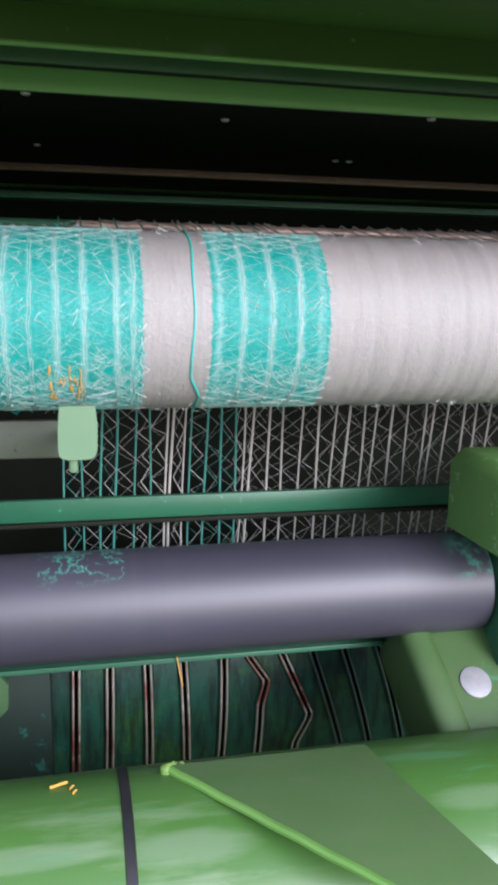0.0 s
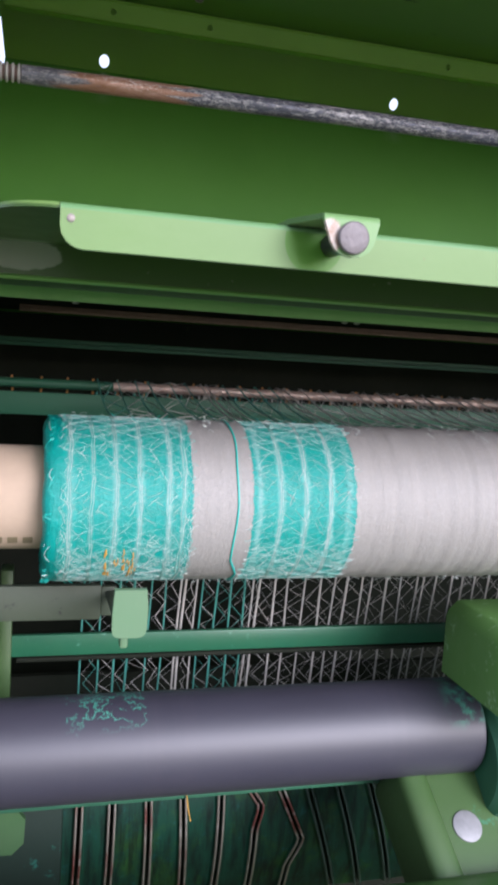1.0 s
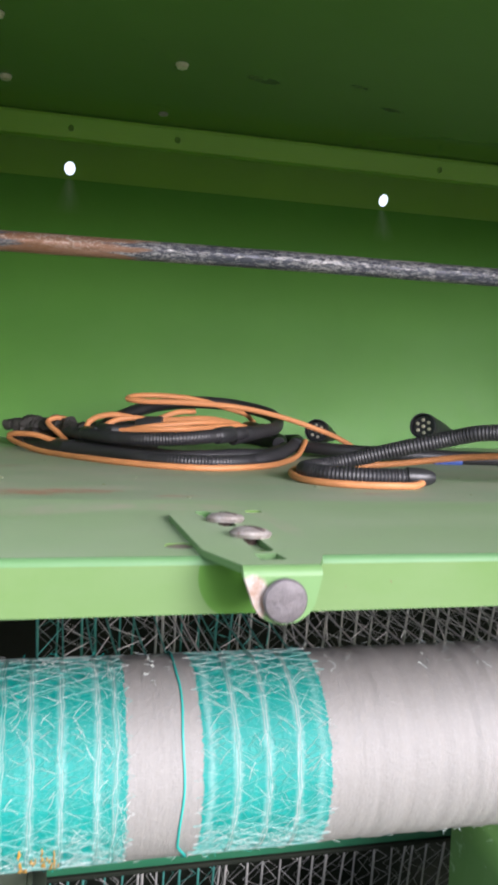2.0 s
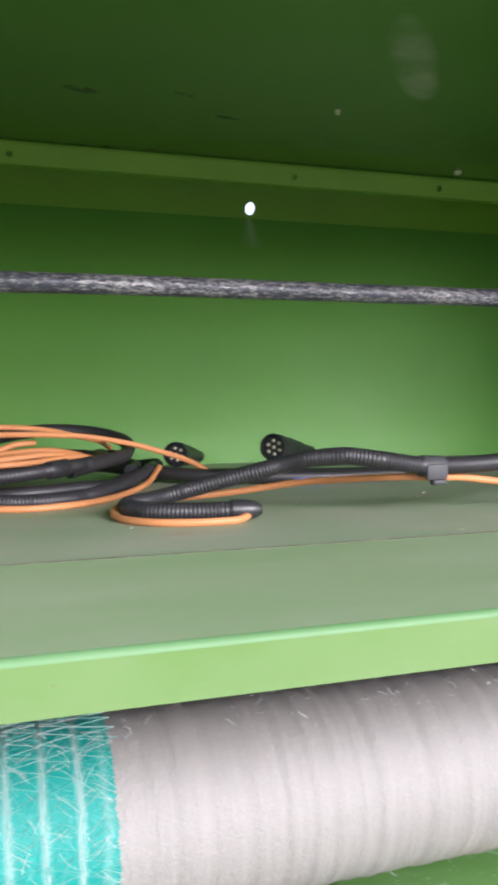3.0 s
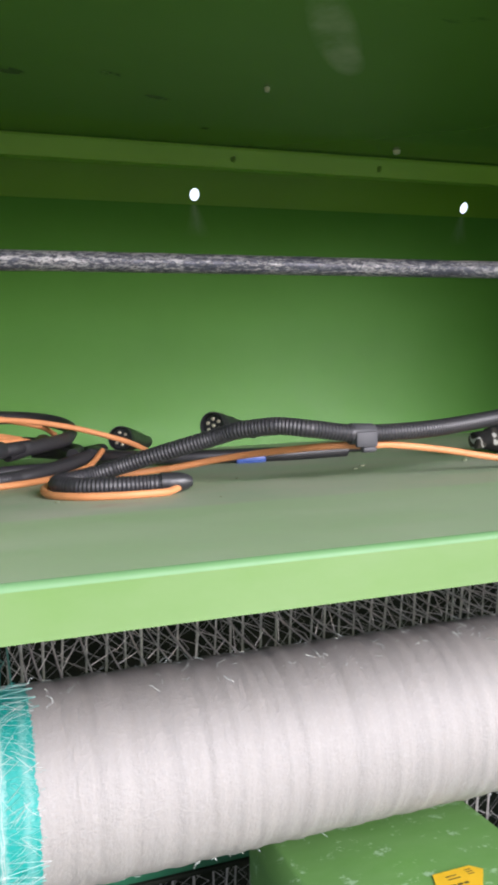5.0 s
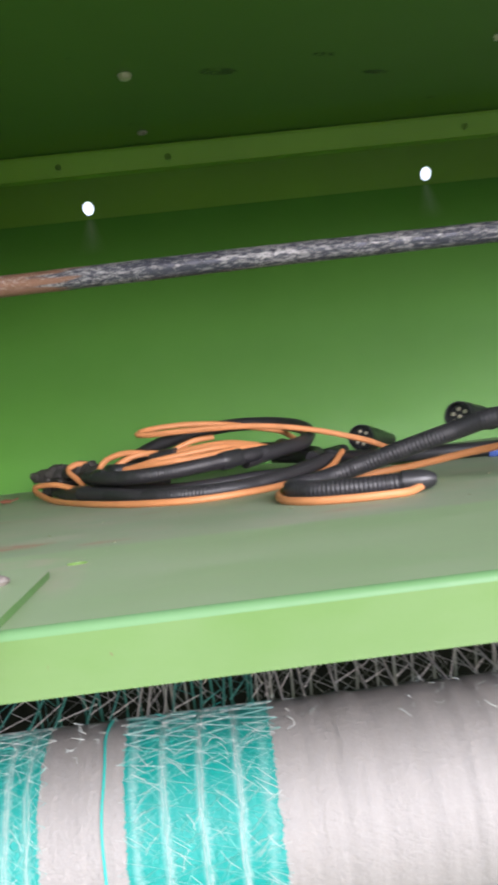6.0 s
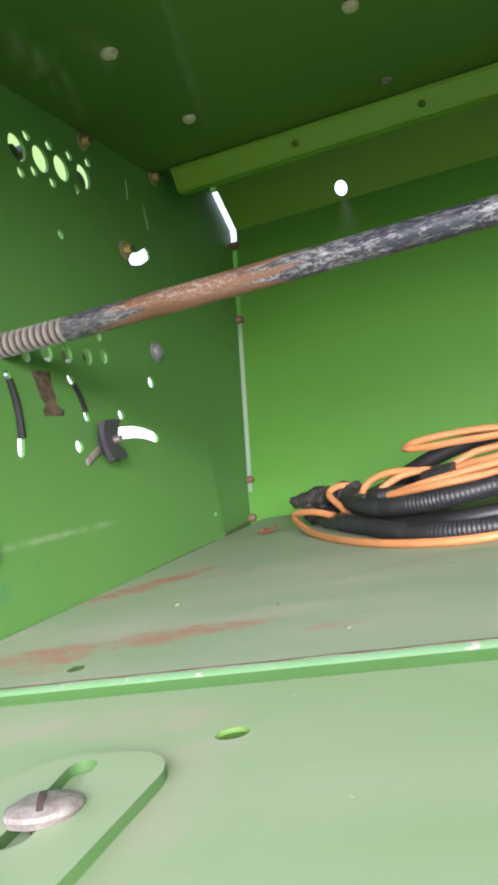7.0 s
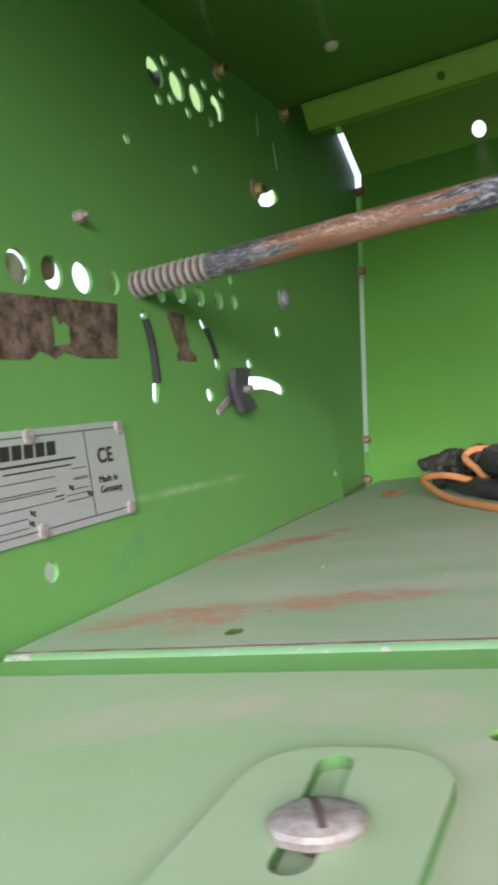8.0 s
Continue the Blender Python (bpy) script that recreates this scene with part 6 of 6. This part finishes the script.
# ---- cables on the shelf ----
def loop(cx, cy, a, b, z, start, end, tilt=0.0, n=14, wob=0.006, seed=0):
    """Part of an oval turn of cable, from one angle to another in degrees; tilt lifts its rear side."""
    rnd = random.Random(seed)
    out = []
    for k in range(n + 1):
        w = radians(start + (end - start) * k / n)
        out.append((cx + a * math.cos(w) + rnd.uniform(-wob, wob), cy + b * math.sin(w) + rnd.uniform(-wob, wob), z + tilt * math.sin(w) + rnd.uniform(0, 0.003)))
    return out


M_dusttape = paint("dusty_black_tape", (0.022, 0.021, 0.021), 0.65, dust=0.30, dust_colour=(0.11, 0.10, 0.085), spec=0.25, scale=6)
M_conduit = paint("dusty_black_conduit", (0.019, 0.018, 0.021), 0.46, dust=0.06, dust_colour=(0.14, 0.13, 0.13), spec=0.6, scale=5)


def build_harness():
    t = thing("cable_harness", "coiled black conduit and orange cable lying on the shelf", "cable")
    R, O = 0.0080, 0.0034

    def conduit(pts, ribbed=True, r=R, label="", n=12):
        bm = bmesh.new()
        add_tube(bm, pts, r, n, 0.0017 if ribbed else 0.008, ribbed)
        return part("conduit", bm, M_conduit, t, label)

    def orange(pts, r=O):
        bm = bmesh.new()
        add_tube(bm, pts, r, 10, 0.006)
        return part("orange_cable", bm, M_orange, t, "orange sheathed cable")

    def wrap(a, b, r=0.0125, mat=M_tape):
        bm = bmesh.new()
        a, b = Vector(a), Vector(b)
        length = (b - a).length
        add_rings(bm, turned([(0, r * 0.93), (0.001, r), (length * 0.4, r * 1.05), (length * 0.7, r), (length - 0.001, r), (length, r * 0.93)], a, b - a, 20))
        return part("tape_wrap", bm, mat, t, "black tape wrapping")
    z1 = SHELF + R
    # front turn of the big coil, then stacked turns inside and behind it
    conduit([(0.176, 0.702, z1), (0.215, 0.640, z1), (0.262, 0.560, z1), (0.318, 0.532, z1), (0.372, 0.556, z1), (0.418, 0.622, z1 + 0.002), (0.455, 0.688, z1 + 0.006), (0.490, 0.765, z1 + 0.010), (0.500, 0.830, z1 + 0.008), (0.470, 0.885, z1)])
    conduit([(0.150, 0.790, z1 + 0.010), (0.172, 0.752, z1 + 0.016), (0.196, 0.690, z1 + 0.017), (0.235, 0.612, z1 + 0.018), (0.285, 0.585, z1 + 0.020), (0.335, 0.594, z1 + 0.024), (0.382, 0.640, z1 + 0.026), (0.425, 0.715, z1 + 0.026), (0.440, 0.790, z1 + 0.024), (0.400, 0.850, z1 + 0.020)], label="dusty ribbed stretch of conduit")
    conduit(loop(0.320, 0.725, 0.130, 0.110, z1 + 0.004, 150, 405, 0.006, seed=2), ribbed=False)
    conduit(loop(0.330, 0.752, 0.130, 0.100, z1 + 0.012, -20, 246, 0.010, seed=3), ribbed=False)
    conduit([(0.366, 0.630, z1 + 0.020), (0.404, 0.662, z1 + 0.026), (0.440, 0.705, z1 + 0.031), (0.449, 0.752, z1 + 0.044), (0.417, 0.795, z1 + 0.054), (0.362, 0.812, z1 + 0.058), (0.310, 0.798, z1 + 0.054), (0.268, 0.770, z1 + 0.045), (0.232, 0.738, z1 + 0.030), (0.212, 0.712, z1 + 0.018)], ribbed=False, r=0.0084)
    conduit(loop(0.300, 0.730, 0.120, 0.095, z1 + 0.026, 224, 380, 0.004, seed=6), ribbed=False, r=0.0074)
    conduit(loop(0.310, 0.740, 0.100, 0.060, z1 + 0.020, 0, 340, 0.0, seed=7), ribbed=False, r=0.0068)
    # taped ends on the near corner of the coil
    bm = bmesh.new()
    rings = []
    path = spline([(0.117, 0.815, z1), (0.134, 0.785, z1), (0.158, 0.742, z1), (0.184, 0.696, z1)], 0.006)
    for k, p in enumerate(path):
        d = (path[min(k + 1, len(path) - 1)] - path[max(k - 1, 0)]).normalized()
        side, f = d.cross(Vector((0, 0, 1))).normalized(), k / (len(path) - 1)
        r = 0.0090 * (0.45 + 0.55 * min(1, f * 2.2))
        rings.append([p + (side * math.cos(w) + Vector((0, 0, 1)) * math.sin(w)) * r * (1 + 0.10 * noise.noise(p * 120 + Vector((w, 0, 0)))) for w in [2 * math.pi * j / 18 for j in range(18)]])
    add_rings(bm, rings)
    part("taped_end", bm, M_tape, t, "smooth black taped conduit end")
    for (a, b, r) in (((0.099, 0.806, z1 + 0.021), (0.128, 0.792, z1 + 0.020), 0.0075), ((0.112, 0.800, z1 + 0.017), (0.150, 0.786, z1 + 0.021), 0.0125), ((0.136, 0.792, z1 + 0.018), (0.176, 0.762, z1 + 0.022), 0.0120), ((0.160, 0.782, z1 + 0.026), (0.188, 0.752, z1 + 0.028), 0.0085), ((0.112, 0.812, z1 + 0.002), (0.150, 0.785, z1 + 0.006), 0.0095), ((0.178, 0.748, z1 + 0.019), (0.200, 0.702, z1 + 0.018), 0.0112)):
        a, b = Vector(a), Vector(b)
        length = (b - a).length
        rings = turned([(length * k / 20, r * (0.30 if k in (0, 20) else 0.72 if k in (1, 19) else 1.0)) for k in range(21)], a, b - a, 26)
        for ring in rings:
            for p in ring:
                axis = a + (b - a) * ((p - a).dot(b - a) / length ** 2)
                p += (p - axis) * (0.40 * noise.noise(p * 90 + Vector((3, 1, r * 900))) + 0.28 * noise.noise(p * 260))
        bm = bmesh.new()
        add_rings(bm, rings)
        part("taped_end", bm, M_dusttape, t, "crumpled dusty black taped cable end")
    wrap((0.198, 0.690, z1 + 0.017), (0.212, 0.664, z1 + 0.018), 0.0094)
    wrap((0.340, 0.598, z1 + 0.024), (0.362, 0.617, z1 + 0.026), 0.0094)
    wrap((0.262, 0.704, z1 + 0.030), (0.292, 0.690, z1 + 0.032), 0.0096)
    wrap((0.470, 0.714, z1 + 0.008), (0.484, 0.746, z1 + 0.009), 0.0096)
    # orange cable along the front of the coil and in hairpins on top of it
    zo = SHELF + O
    orange([(0.165, 0.726, zo + 0.010), (0.141, 0.742, zo + 0.016), (0.116, 0.763, zo + 0.016), (0.108, 0.774, zo + 0.013), (0.113, 0.762, zo + 0.007), (0.150, 0.690, zo), (0.207, 0.597, zo), (0.262, 0.540, zo), (0.318, 0.517, zo), (0.380, 0.545, zo), (0.428, 0.612, zo), (0.462, 0.672, zo + 0.004), (0.486, 0.720, zo + 0.018)])
    zt = z1 + 0.056
    orange([(0.548, 0.684, SHELF + 0.012), (0.522, 0.698, SHELF + 0.028), (0.490, 0.705, SHELF + 0.040), (0.440, 0.700, SHELF + 0.054), (0.380, 0.692, zt), (0.310, 0.686, zt + 0.003), (0.268, 0.688, zt + 0.003), (0.249, 0.698, zt + 0.005), (0.262, 0.716, zt + 0.009), (0.300, 0.730, zt + 0.010), (0.345, 0.746, zt + 0.006), (0.385, 0.770, zt - 0.003), (0.420, 0.790, zt - 0.012), (0.440, 0.820, zt - 0.024)])
    orange([(0.206, 0.690, z1 + 0.016), (0.2005, 0.702, z1 + 0.026), (0.210, 0.704, z1 + 0.036), (0.230, 0.702, z1 + 0.041), (0.252, 0.702, z1 + 0.039), (0.276, 0.698, z1 + 0.034), (0.310, 0.690, z1 + 0.038), (0.350, 0.684, z1 + 0.040), (0.385, 0.674, z1 + 0.034)])
    orange([(0.214, 0.682, z1 + 0.018), (0.222, 0.690, z1 + 0.028), (0.240, 0.698, z1 + 0.036), (0.262, 0.700, z1 + 0.038), (0.280, 0.694, z1 + 0.036), (0.310, 0.702, z1 + 0.046), (0.335, 0.712, z1 + 0.048)])
    rnd = random.Random(8)
    for k in range(2):
        j = [rnd.uniform(-0.006, 0.006) for q in range(8)]
        orange([(0.228 + 0.010 * k + j[0], 0.648 - 0.006 * k, z1 + 0.024 + 0.001 * k), (0.275 + j[1], 0.622 + 0.013 * k + j[2], z1 + 0.028 + 0.0035 * k + j[3] * 0.4), (0.330, 0.634 + 0.012 * k + j[4], z1 + 0.032 + 0.0035 * k + j[5] * 0.4), (0.368 + j[6], 0.656 + 0.008 * k, z1 + 0.034 + 0.002 * k), (0.396, 0.680 + 0.006 * k, z1 + 0.030), (0.420, 0.708 + 0.005 * k, z1 + 0.020)])
    orange([(0.178, 0.722, z1 + 0.006), (0.170, 0.732, z1 + 0.014), (0.157, 0.748, z1 + 0.024), (0.156, 0.756, z1 + 0.029), (0.166, 0.760, z1 + 0.033), (0.182, 0.766, z1 + 0.030)])
    # second bend: the conduit folds back on itself and runs on along the shelf
    zb = SHELF + 0.0087
    conduit([(0.497, 0.398, zb + 0.001), (0.474, 0.402, zb), (0.442, 0.408, zb), (0.414, 0.422, zb), (0.400, 0.444, zb + 0.001)], label="ribbed black corrugated conduit", n=14, r=0.0087)
    conduit([(0.408, 0.430, zb), (0.399, 0.446, zb + 0.001), (0.405, 0.466, z1 + 0.002), (0.430, 0.476, z1 + 0.005), (0.458, 0.470, z1 + 0.012), (0.500, 0.450, z1 + 0.025), (0.540, 0.428, z1 + 0.037), (0.560, 0.408, z1 + 0.044), (0.590, 0.386, z1 + 0.047)], r=0.0084, label="ribbed black corrugated conduit", n=14)
    conduit([(0.570, 0.400, z1 + 0.0455), (0.590, 0.386, z1 + 0.047), (0.620, 0.374, z1 + 0.043), (0.665, 0.372, z1 + 0.037), (0.740, 0.380, z1 + 0.037), (0.820, 0.400, z1 + 0.042), (0.910, 0.420, z1 + 0.050), (1.020, 0.440, z1 + 0.052), (1.140, 0.520, z1 + 0.030), (1.250, 0.620, z1)], label="ribbed black corrugated conduit", n=14, r=0.0084)
    bm = bmesh.new()
    add_rings(bm, turned([(0, 0.0084), (0.001, 0.0094), (0.010, 0.0093), (0.018, 0.0086), (0.024, 0.0070), (0.028, 0.0045), (0.029, 0.0015)], (0.482, 0.4000, zb + 0.0008), (0.99, -0.14, 0.0), 20))
    part("taped_end", bm, M_tape, t, "black taped conduit end")
    orange([(0.497, 0.394, zo + 0.002), (0.486, 0.383, zo), (0.468, 0.378, zo), (0.441, 0.380, zo), (0.410, 0.393, zo), (0.3885, 0.425, zo), (0.390, 0.468, zo + 0.002), (0.414, 0.500, zo + 0.004), (0.470, 0.505, zo + 0.006), (0.520, 0.500, zo + 0.010), (0.580, 0.470, zo + 0.020), (0.640, 0.395, zo + 0.030), (0.678, 0.378, zo + 0.0295), (0.704, 0.382, zo + 0.0285), (0.764, 0.385, zo + 0.020), (0.824, 0.388, zo + 0.009), (0.885, 0.384, zo + 0.0005), (0.960, 0.390, zo), (1.100, 0.450, zo), (1.240, 0.590, zo)])
    conduit([(0.478, 0.735, z1 + 0.006), (0.530, 0.690, z1 + 0.004), (0.600, 0.665, z1 + 0.002), (0.700, 0.650, z1), (0.790, 0.655, z1)], ribbed=False, r=0.0085)
    conduit([(0.500, 0.760, z1 + 0.002), (0.600, 0.740, z1), (0.720, 0.700, z1), (0.830, 0.690, z1)], ribbed=False, r=0.0062)
    wrap((0.640, 0.657, z1 - 0.003), (0.676, 0.652, z1 - 0.003), 0.0088, M_blue)
    # push-fit saddle holding conduit and cable
    bm = bmesh.new()
    add_rings(bm, turned([(0, 0.0093), (0.001, 0.0098), (0.023, 0.0098), (0.024, 0.0093)], (0.655, 0.3735, z1 + 0.0370), (0.99, -0.02, -0.05), 20))
    add_box(bm, (0.6565, 0.3620, SHELF + 0.0325), (0.6785, 0.3670, z1 + 0.039), 0.002)
    add_box(bm, (0.6620, 0.3600, SHELF + 0.0278), (0.6765, 0.3690, SHELF + 0.0330), 0.0022)
    part("cable_clip", bm, plain("grey_clip_plastic", (0.055, 0.055, 0.06), 0.6, 0.0, 0.3, 120, 0.2), t, "black cable clip")
    # round multi-pole plugs
    for place, aim, r, pins in (((0.522, 0.780, 1.332), (-0.50, -0.86, 0.10), 0.0166, 7), ((0.596, 0.600, 1.350), (-0.70, -0.71, 0.12), 0.0158, 7)):
        d = Vector(aim).normalized()
        bm = bmesh.new()
        prof = [(0.001, r * 0.72), (0.001, r * 0.80), (-0.003, r * 0.86), (0.006, r * 0.90), (0.006, r), (0.001, r * 1.02), (-0.012, r * 1.0), (-0.014, r * 0.93), (-0.040, r * 0.88), (-0.046, r * 0.80), (-0.070, r * 0.74), (-0.082, r * 0.58), (-0.110, r * 0.52)]
        add_rings(bm, turned(prof, place, d, 28))
        plug = part("connector_plug", bm, M_black, t, "black round seven-pole plug")
        side = d.orthogonal().normalized()
        up = d.cross(side)
        for k in range(pins):
            w = 2 * math.pi * k / (pins - 1)
            off = Vector((0, 0, 0)) if k == pins - 1 else (side * math.cos(w) + up * math.sin(w)) * r * 0.5
            bm = bmesh.new()
            add_rings(bm, turned([(0.0, 0.0021), (0.0024, 0.0021), (0.0028, 0.0015)], Vector(place) + off, d, 10))
            part("pin", bm, M_pin, plug, "pale metal contact pin")


def build_camouflage_bag():
    """Rolled piece of dark camouflage cloth with pale blotches."""
    m, nt, b = nodes_of("camouflage_cloth", 0.8, 0.0, 0.2)
    tone = noise_of(nt, 34, 2, 0.4, (1.3, 1.0, 1.0))
    pale = ramp_of(nt, tone, 0.53, 0.54)
    rim = calc(nt, "MULTIPLY", calc(nt, "GREATER_THAN", tone, 0.462), calc(nt, "LESS_THAN", tone, 0.502))
    col = mix_of(nt, pale, (0.056, 0.052, 0.042), (0.016, 0.016, 0.015))
    nt.links.new(mix_of(nt, rim, col, (0.46, 0.46, 0.42)), b.inputs["Base Color"])
    bump_of(nt, b, noise_of(nt, 500, 2), 0.3, 0.0006)
    bm = bmesh.new()
    prof = [(0, 0.007), (0.002, 0.0105), (0.012, 0.0110), (0.018, 0.0105), (0.026, 0.0140), (0.045, 0.0175), (0.080, 0.0200), (0.13, 0.0215), (0.20, 0.0215), (0.23, 0.018), (0.235, 0.010)]
    rings = turned(prof, (0.905, 0.540, SHELF + 0.0185), (0.985, 0.16, 0.012), 36)
    for ring in rings:
        for p in ring:
            p += Vector((0, 0.0016 * noise.noise(p * 60), 0.0016 * noise.noise(p * 60 + Vector((7, 0, 0)))))
            p.z = max(p.z, SHELF + 0.0004)
    add_rings(bm, rings)
    tagged(finish(bm, "camouflage_roll", m, smooth=60), "rolled dark camouflage cloth pouch lying on the shelf", "pouch")


def build_debris():
    """Rust flake, corner dirt and small crumbs lying on the shelf."""
    rnd = random.Random(12)
    bm = bmesh.new()
    for cx, cy, size in ((0.071, 0.793, 0.0085), (0.066, 0.788, 0.0065)):
        rings = []
        for k in range(7):
            w = -1.3 + 2.6 * k / 6
            x = cx + size * 1.2 * math.sin(w) + 0.0006 * noise.noise(Vector((k, cx * 90, 1)))
            half = size * 0.8 * math.cos(w * 0.9) + 0.0006
            zc = SHELF + 0.0012 + size * 0.35 * abs(math.sin(w * 1.6)) + 0.001 * noise.noise(Vector((k * 0.7, cx * 50, 3)))
            rings.append([(x, cy - half, zc + 0.0004), (x, cy + half, zc + 0.0022), (x, cy + half, zc + 0.0016), (x, cy - half, zc - 0.0002)])
        add_rings(bm, rings)
    tagged(finish(bm, "rust_flake", plain("red_rust_flake", (0.30, 0.10, 0.06), 0.8, 0.0, 0.4, 150, 0.4), smooth=0), "curled reddish rust flake lying on the shelf", "flake")
    bm = bmesh.new()
    rings = []
    for k in range(120):
        y = 0.62 + 0.36 * k / 119
        w = 0.0004 + 0.0016 * max(0.0, noise.noise(Vector((k * 0.31, 2.1, 0)))) + 0.0016 * (y - 0.62)
        x0 = seam(1.30) * max(0.0, min(1.0, (y - 0.80) / 0.19))
        rings.append([(x0 - 0.002, y, SHELF - 0.0006), (x0 + w * 1.7, y, SHELF - 0.0002), (x0 + w * 0.8, y, SHELF + w * 0.5), (x0 - 0.002, y, SHELF + w * 1.3)])
    add_rings(bm, rings)
    tagged(finish(bm, "corner_dirt", plain("dry_dirt", (0.13, 0.105, 0.06), 0.9, 0.0, 0.5, 160, 0.5)), "crumbly brown dirt along the shelf corner", "dirt", kind="stuff")
    crumb = plain("pale_crumb", (0.30, 0.33, 0.20), 0.8, 0.0, 0.3, 150, 0.3)
    bits = [(0.115, 0.433, 0.0042), (0.201, 0.393, 0.0022), (0.261, 0.3156, 0.0024), (0.7204, 0.492, 0.0030), (0.742, 0.518, 0.0034), (0.865, 0.500, 0.0050), (0.580, 0.478, 0.0026), (0.642, 0.2885, 0.0036), (0.391, 0.392, 0.0028), (0.300, 0.455, 0.0016), (0.520, 0.345, 0.0016), (0.152, 0.610, 0.0015), (0.235, 0.450, 0.0014)]
    for x, y, size in bits:
        bm = bmesh.new()
        bmesh.ops.create_icosphere(bm, subdivisions=2, radius=size)
        turn = Matrix.Rotation(rnd.uniform(0, 3), 3, "Z")
        for v in bm.verts:
            p = v.co * (1 + 0.5 * noise.noise(v.co / size * 1.3 + Vector((x * 50, y * 40, 0))))
            v.co = turn @ Vector((p.x * 1.2, p.y * 0.55, max(-size * 0.1, p.z * 0.30))) + Vector((x, y, SHELF + size * 0.1))
        tagged(finish(bm, "crumb", crumb), "small pale dirt crumb lying on the shelf", "crumb", "crumbs on the shelf")


build_ground()
build_left_wall()
build_back_wall()
build_ceiling()
build_plugs()
build_shelf()
build_front_plate()
build_bracket()
build_roll()
build_net_sheet()
build_under_shelf()
build_tube()
build_lower_frame()
build_drum()
build_bearing_blocks()
build_beam()
build_left_frame()
build_rod()
build_wall_fittings()
build_type_plate()
build_ceiling_bolts()
build_harness()
build_camouflage_bag()
build_debris()
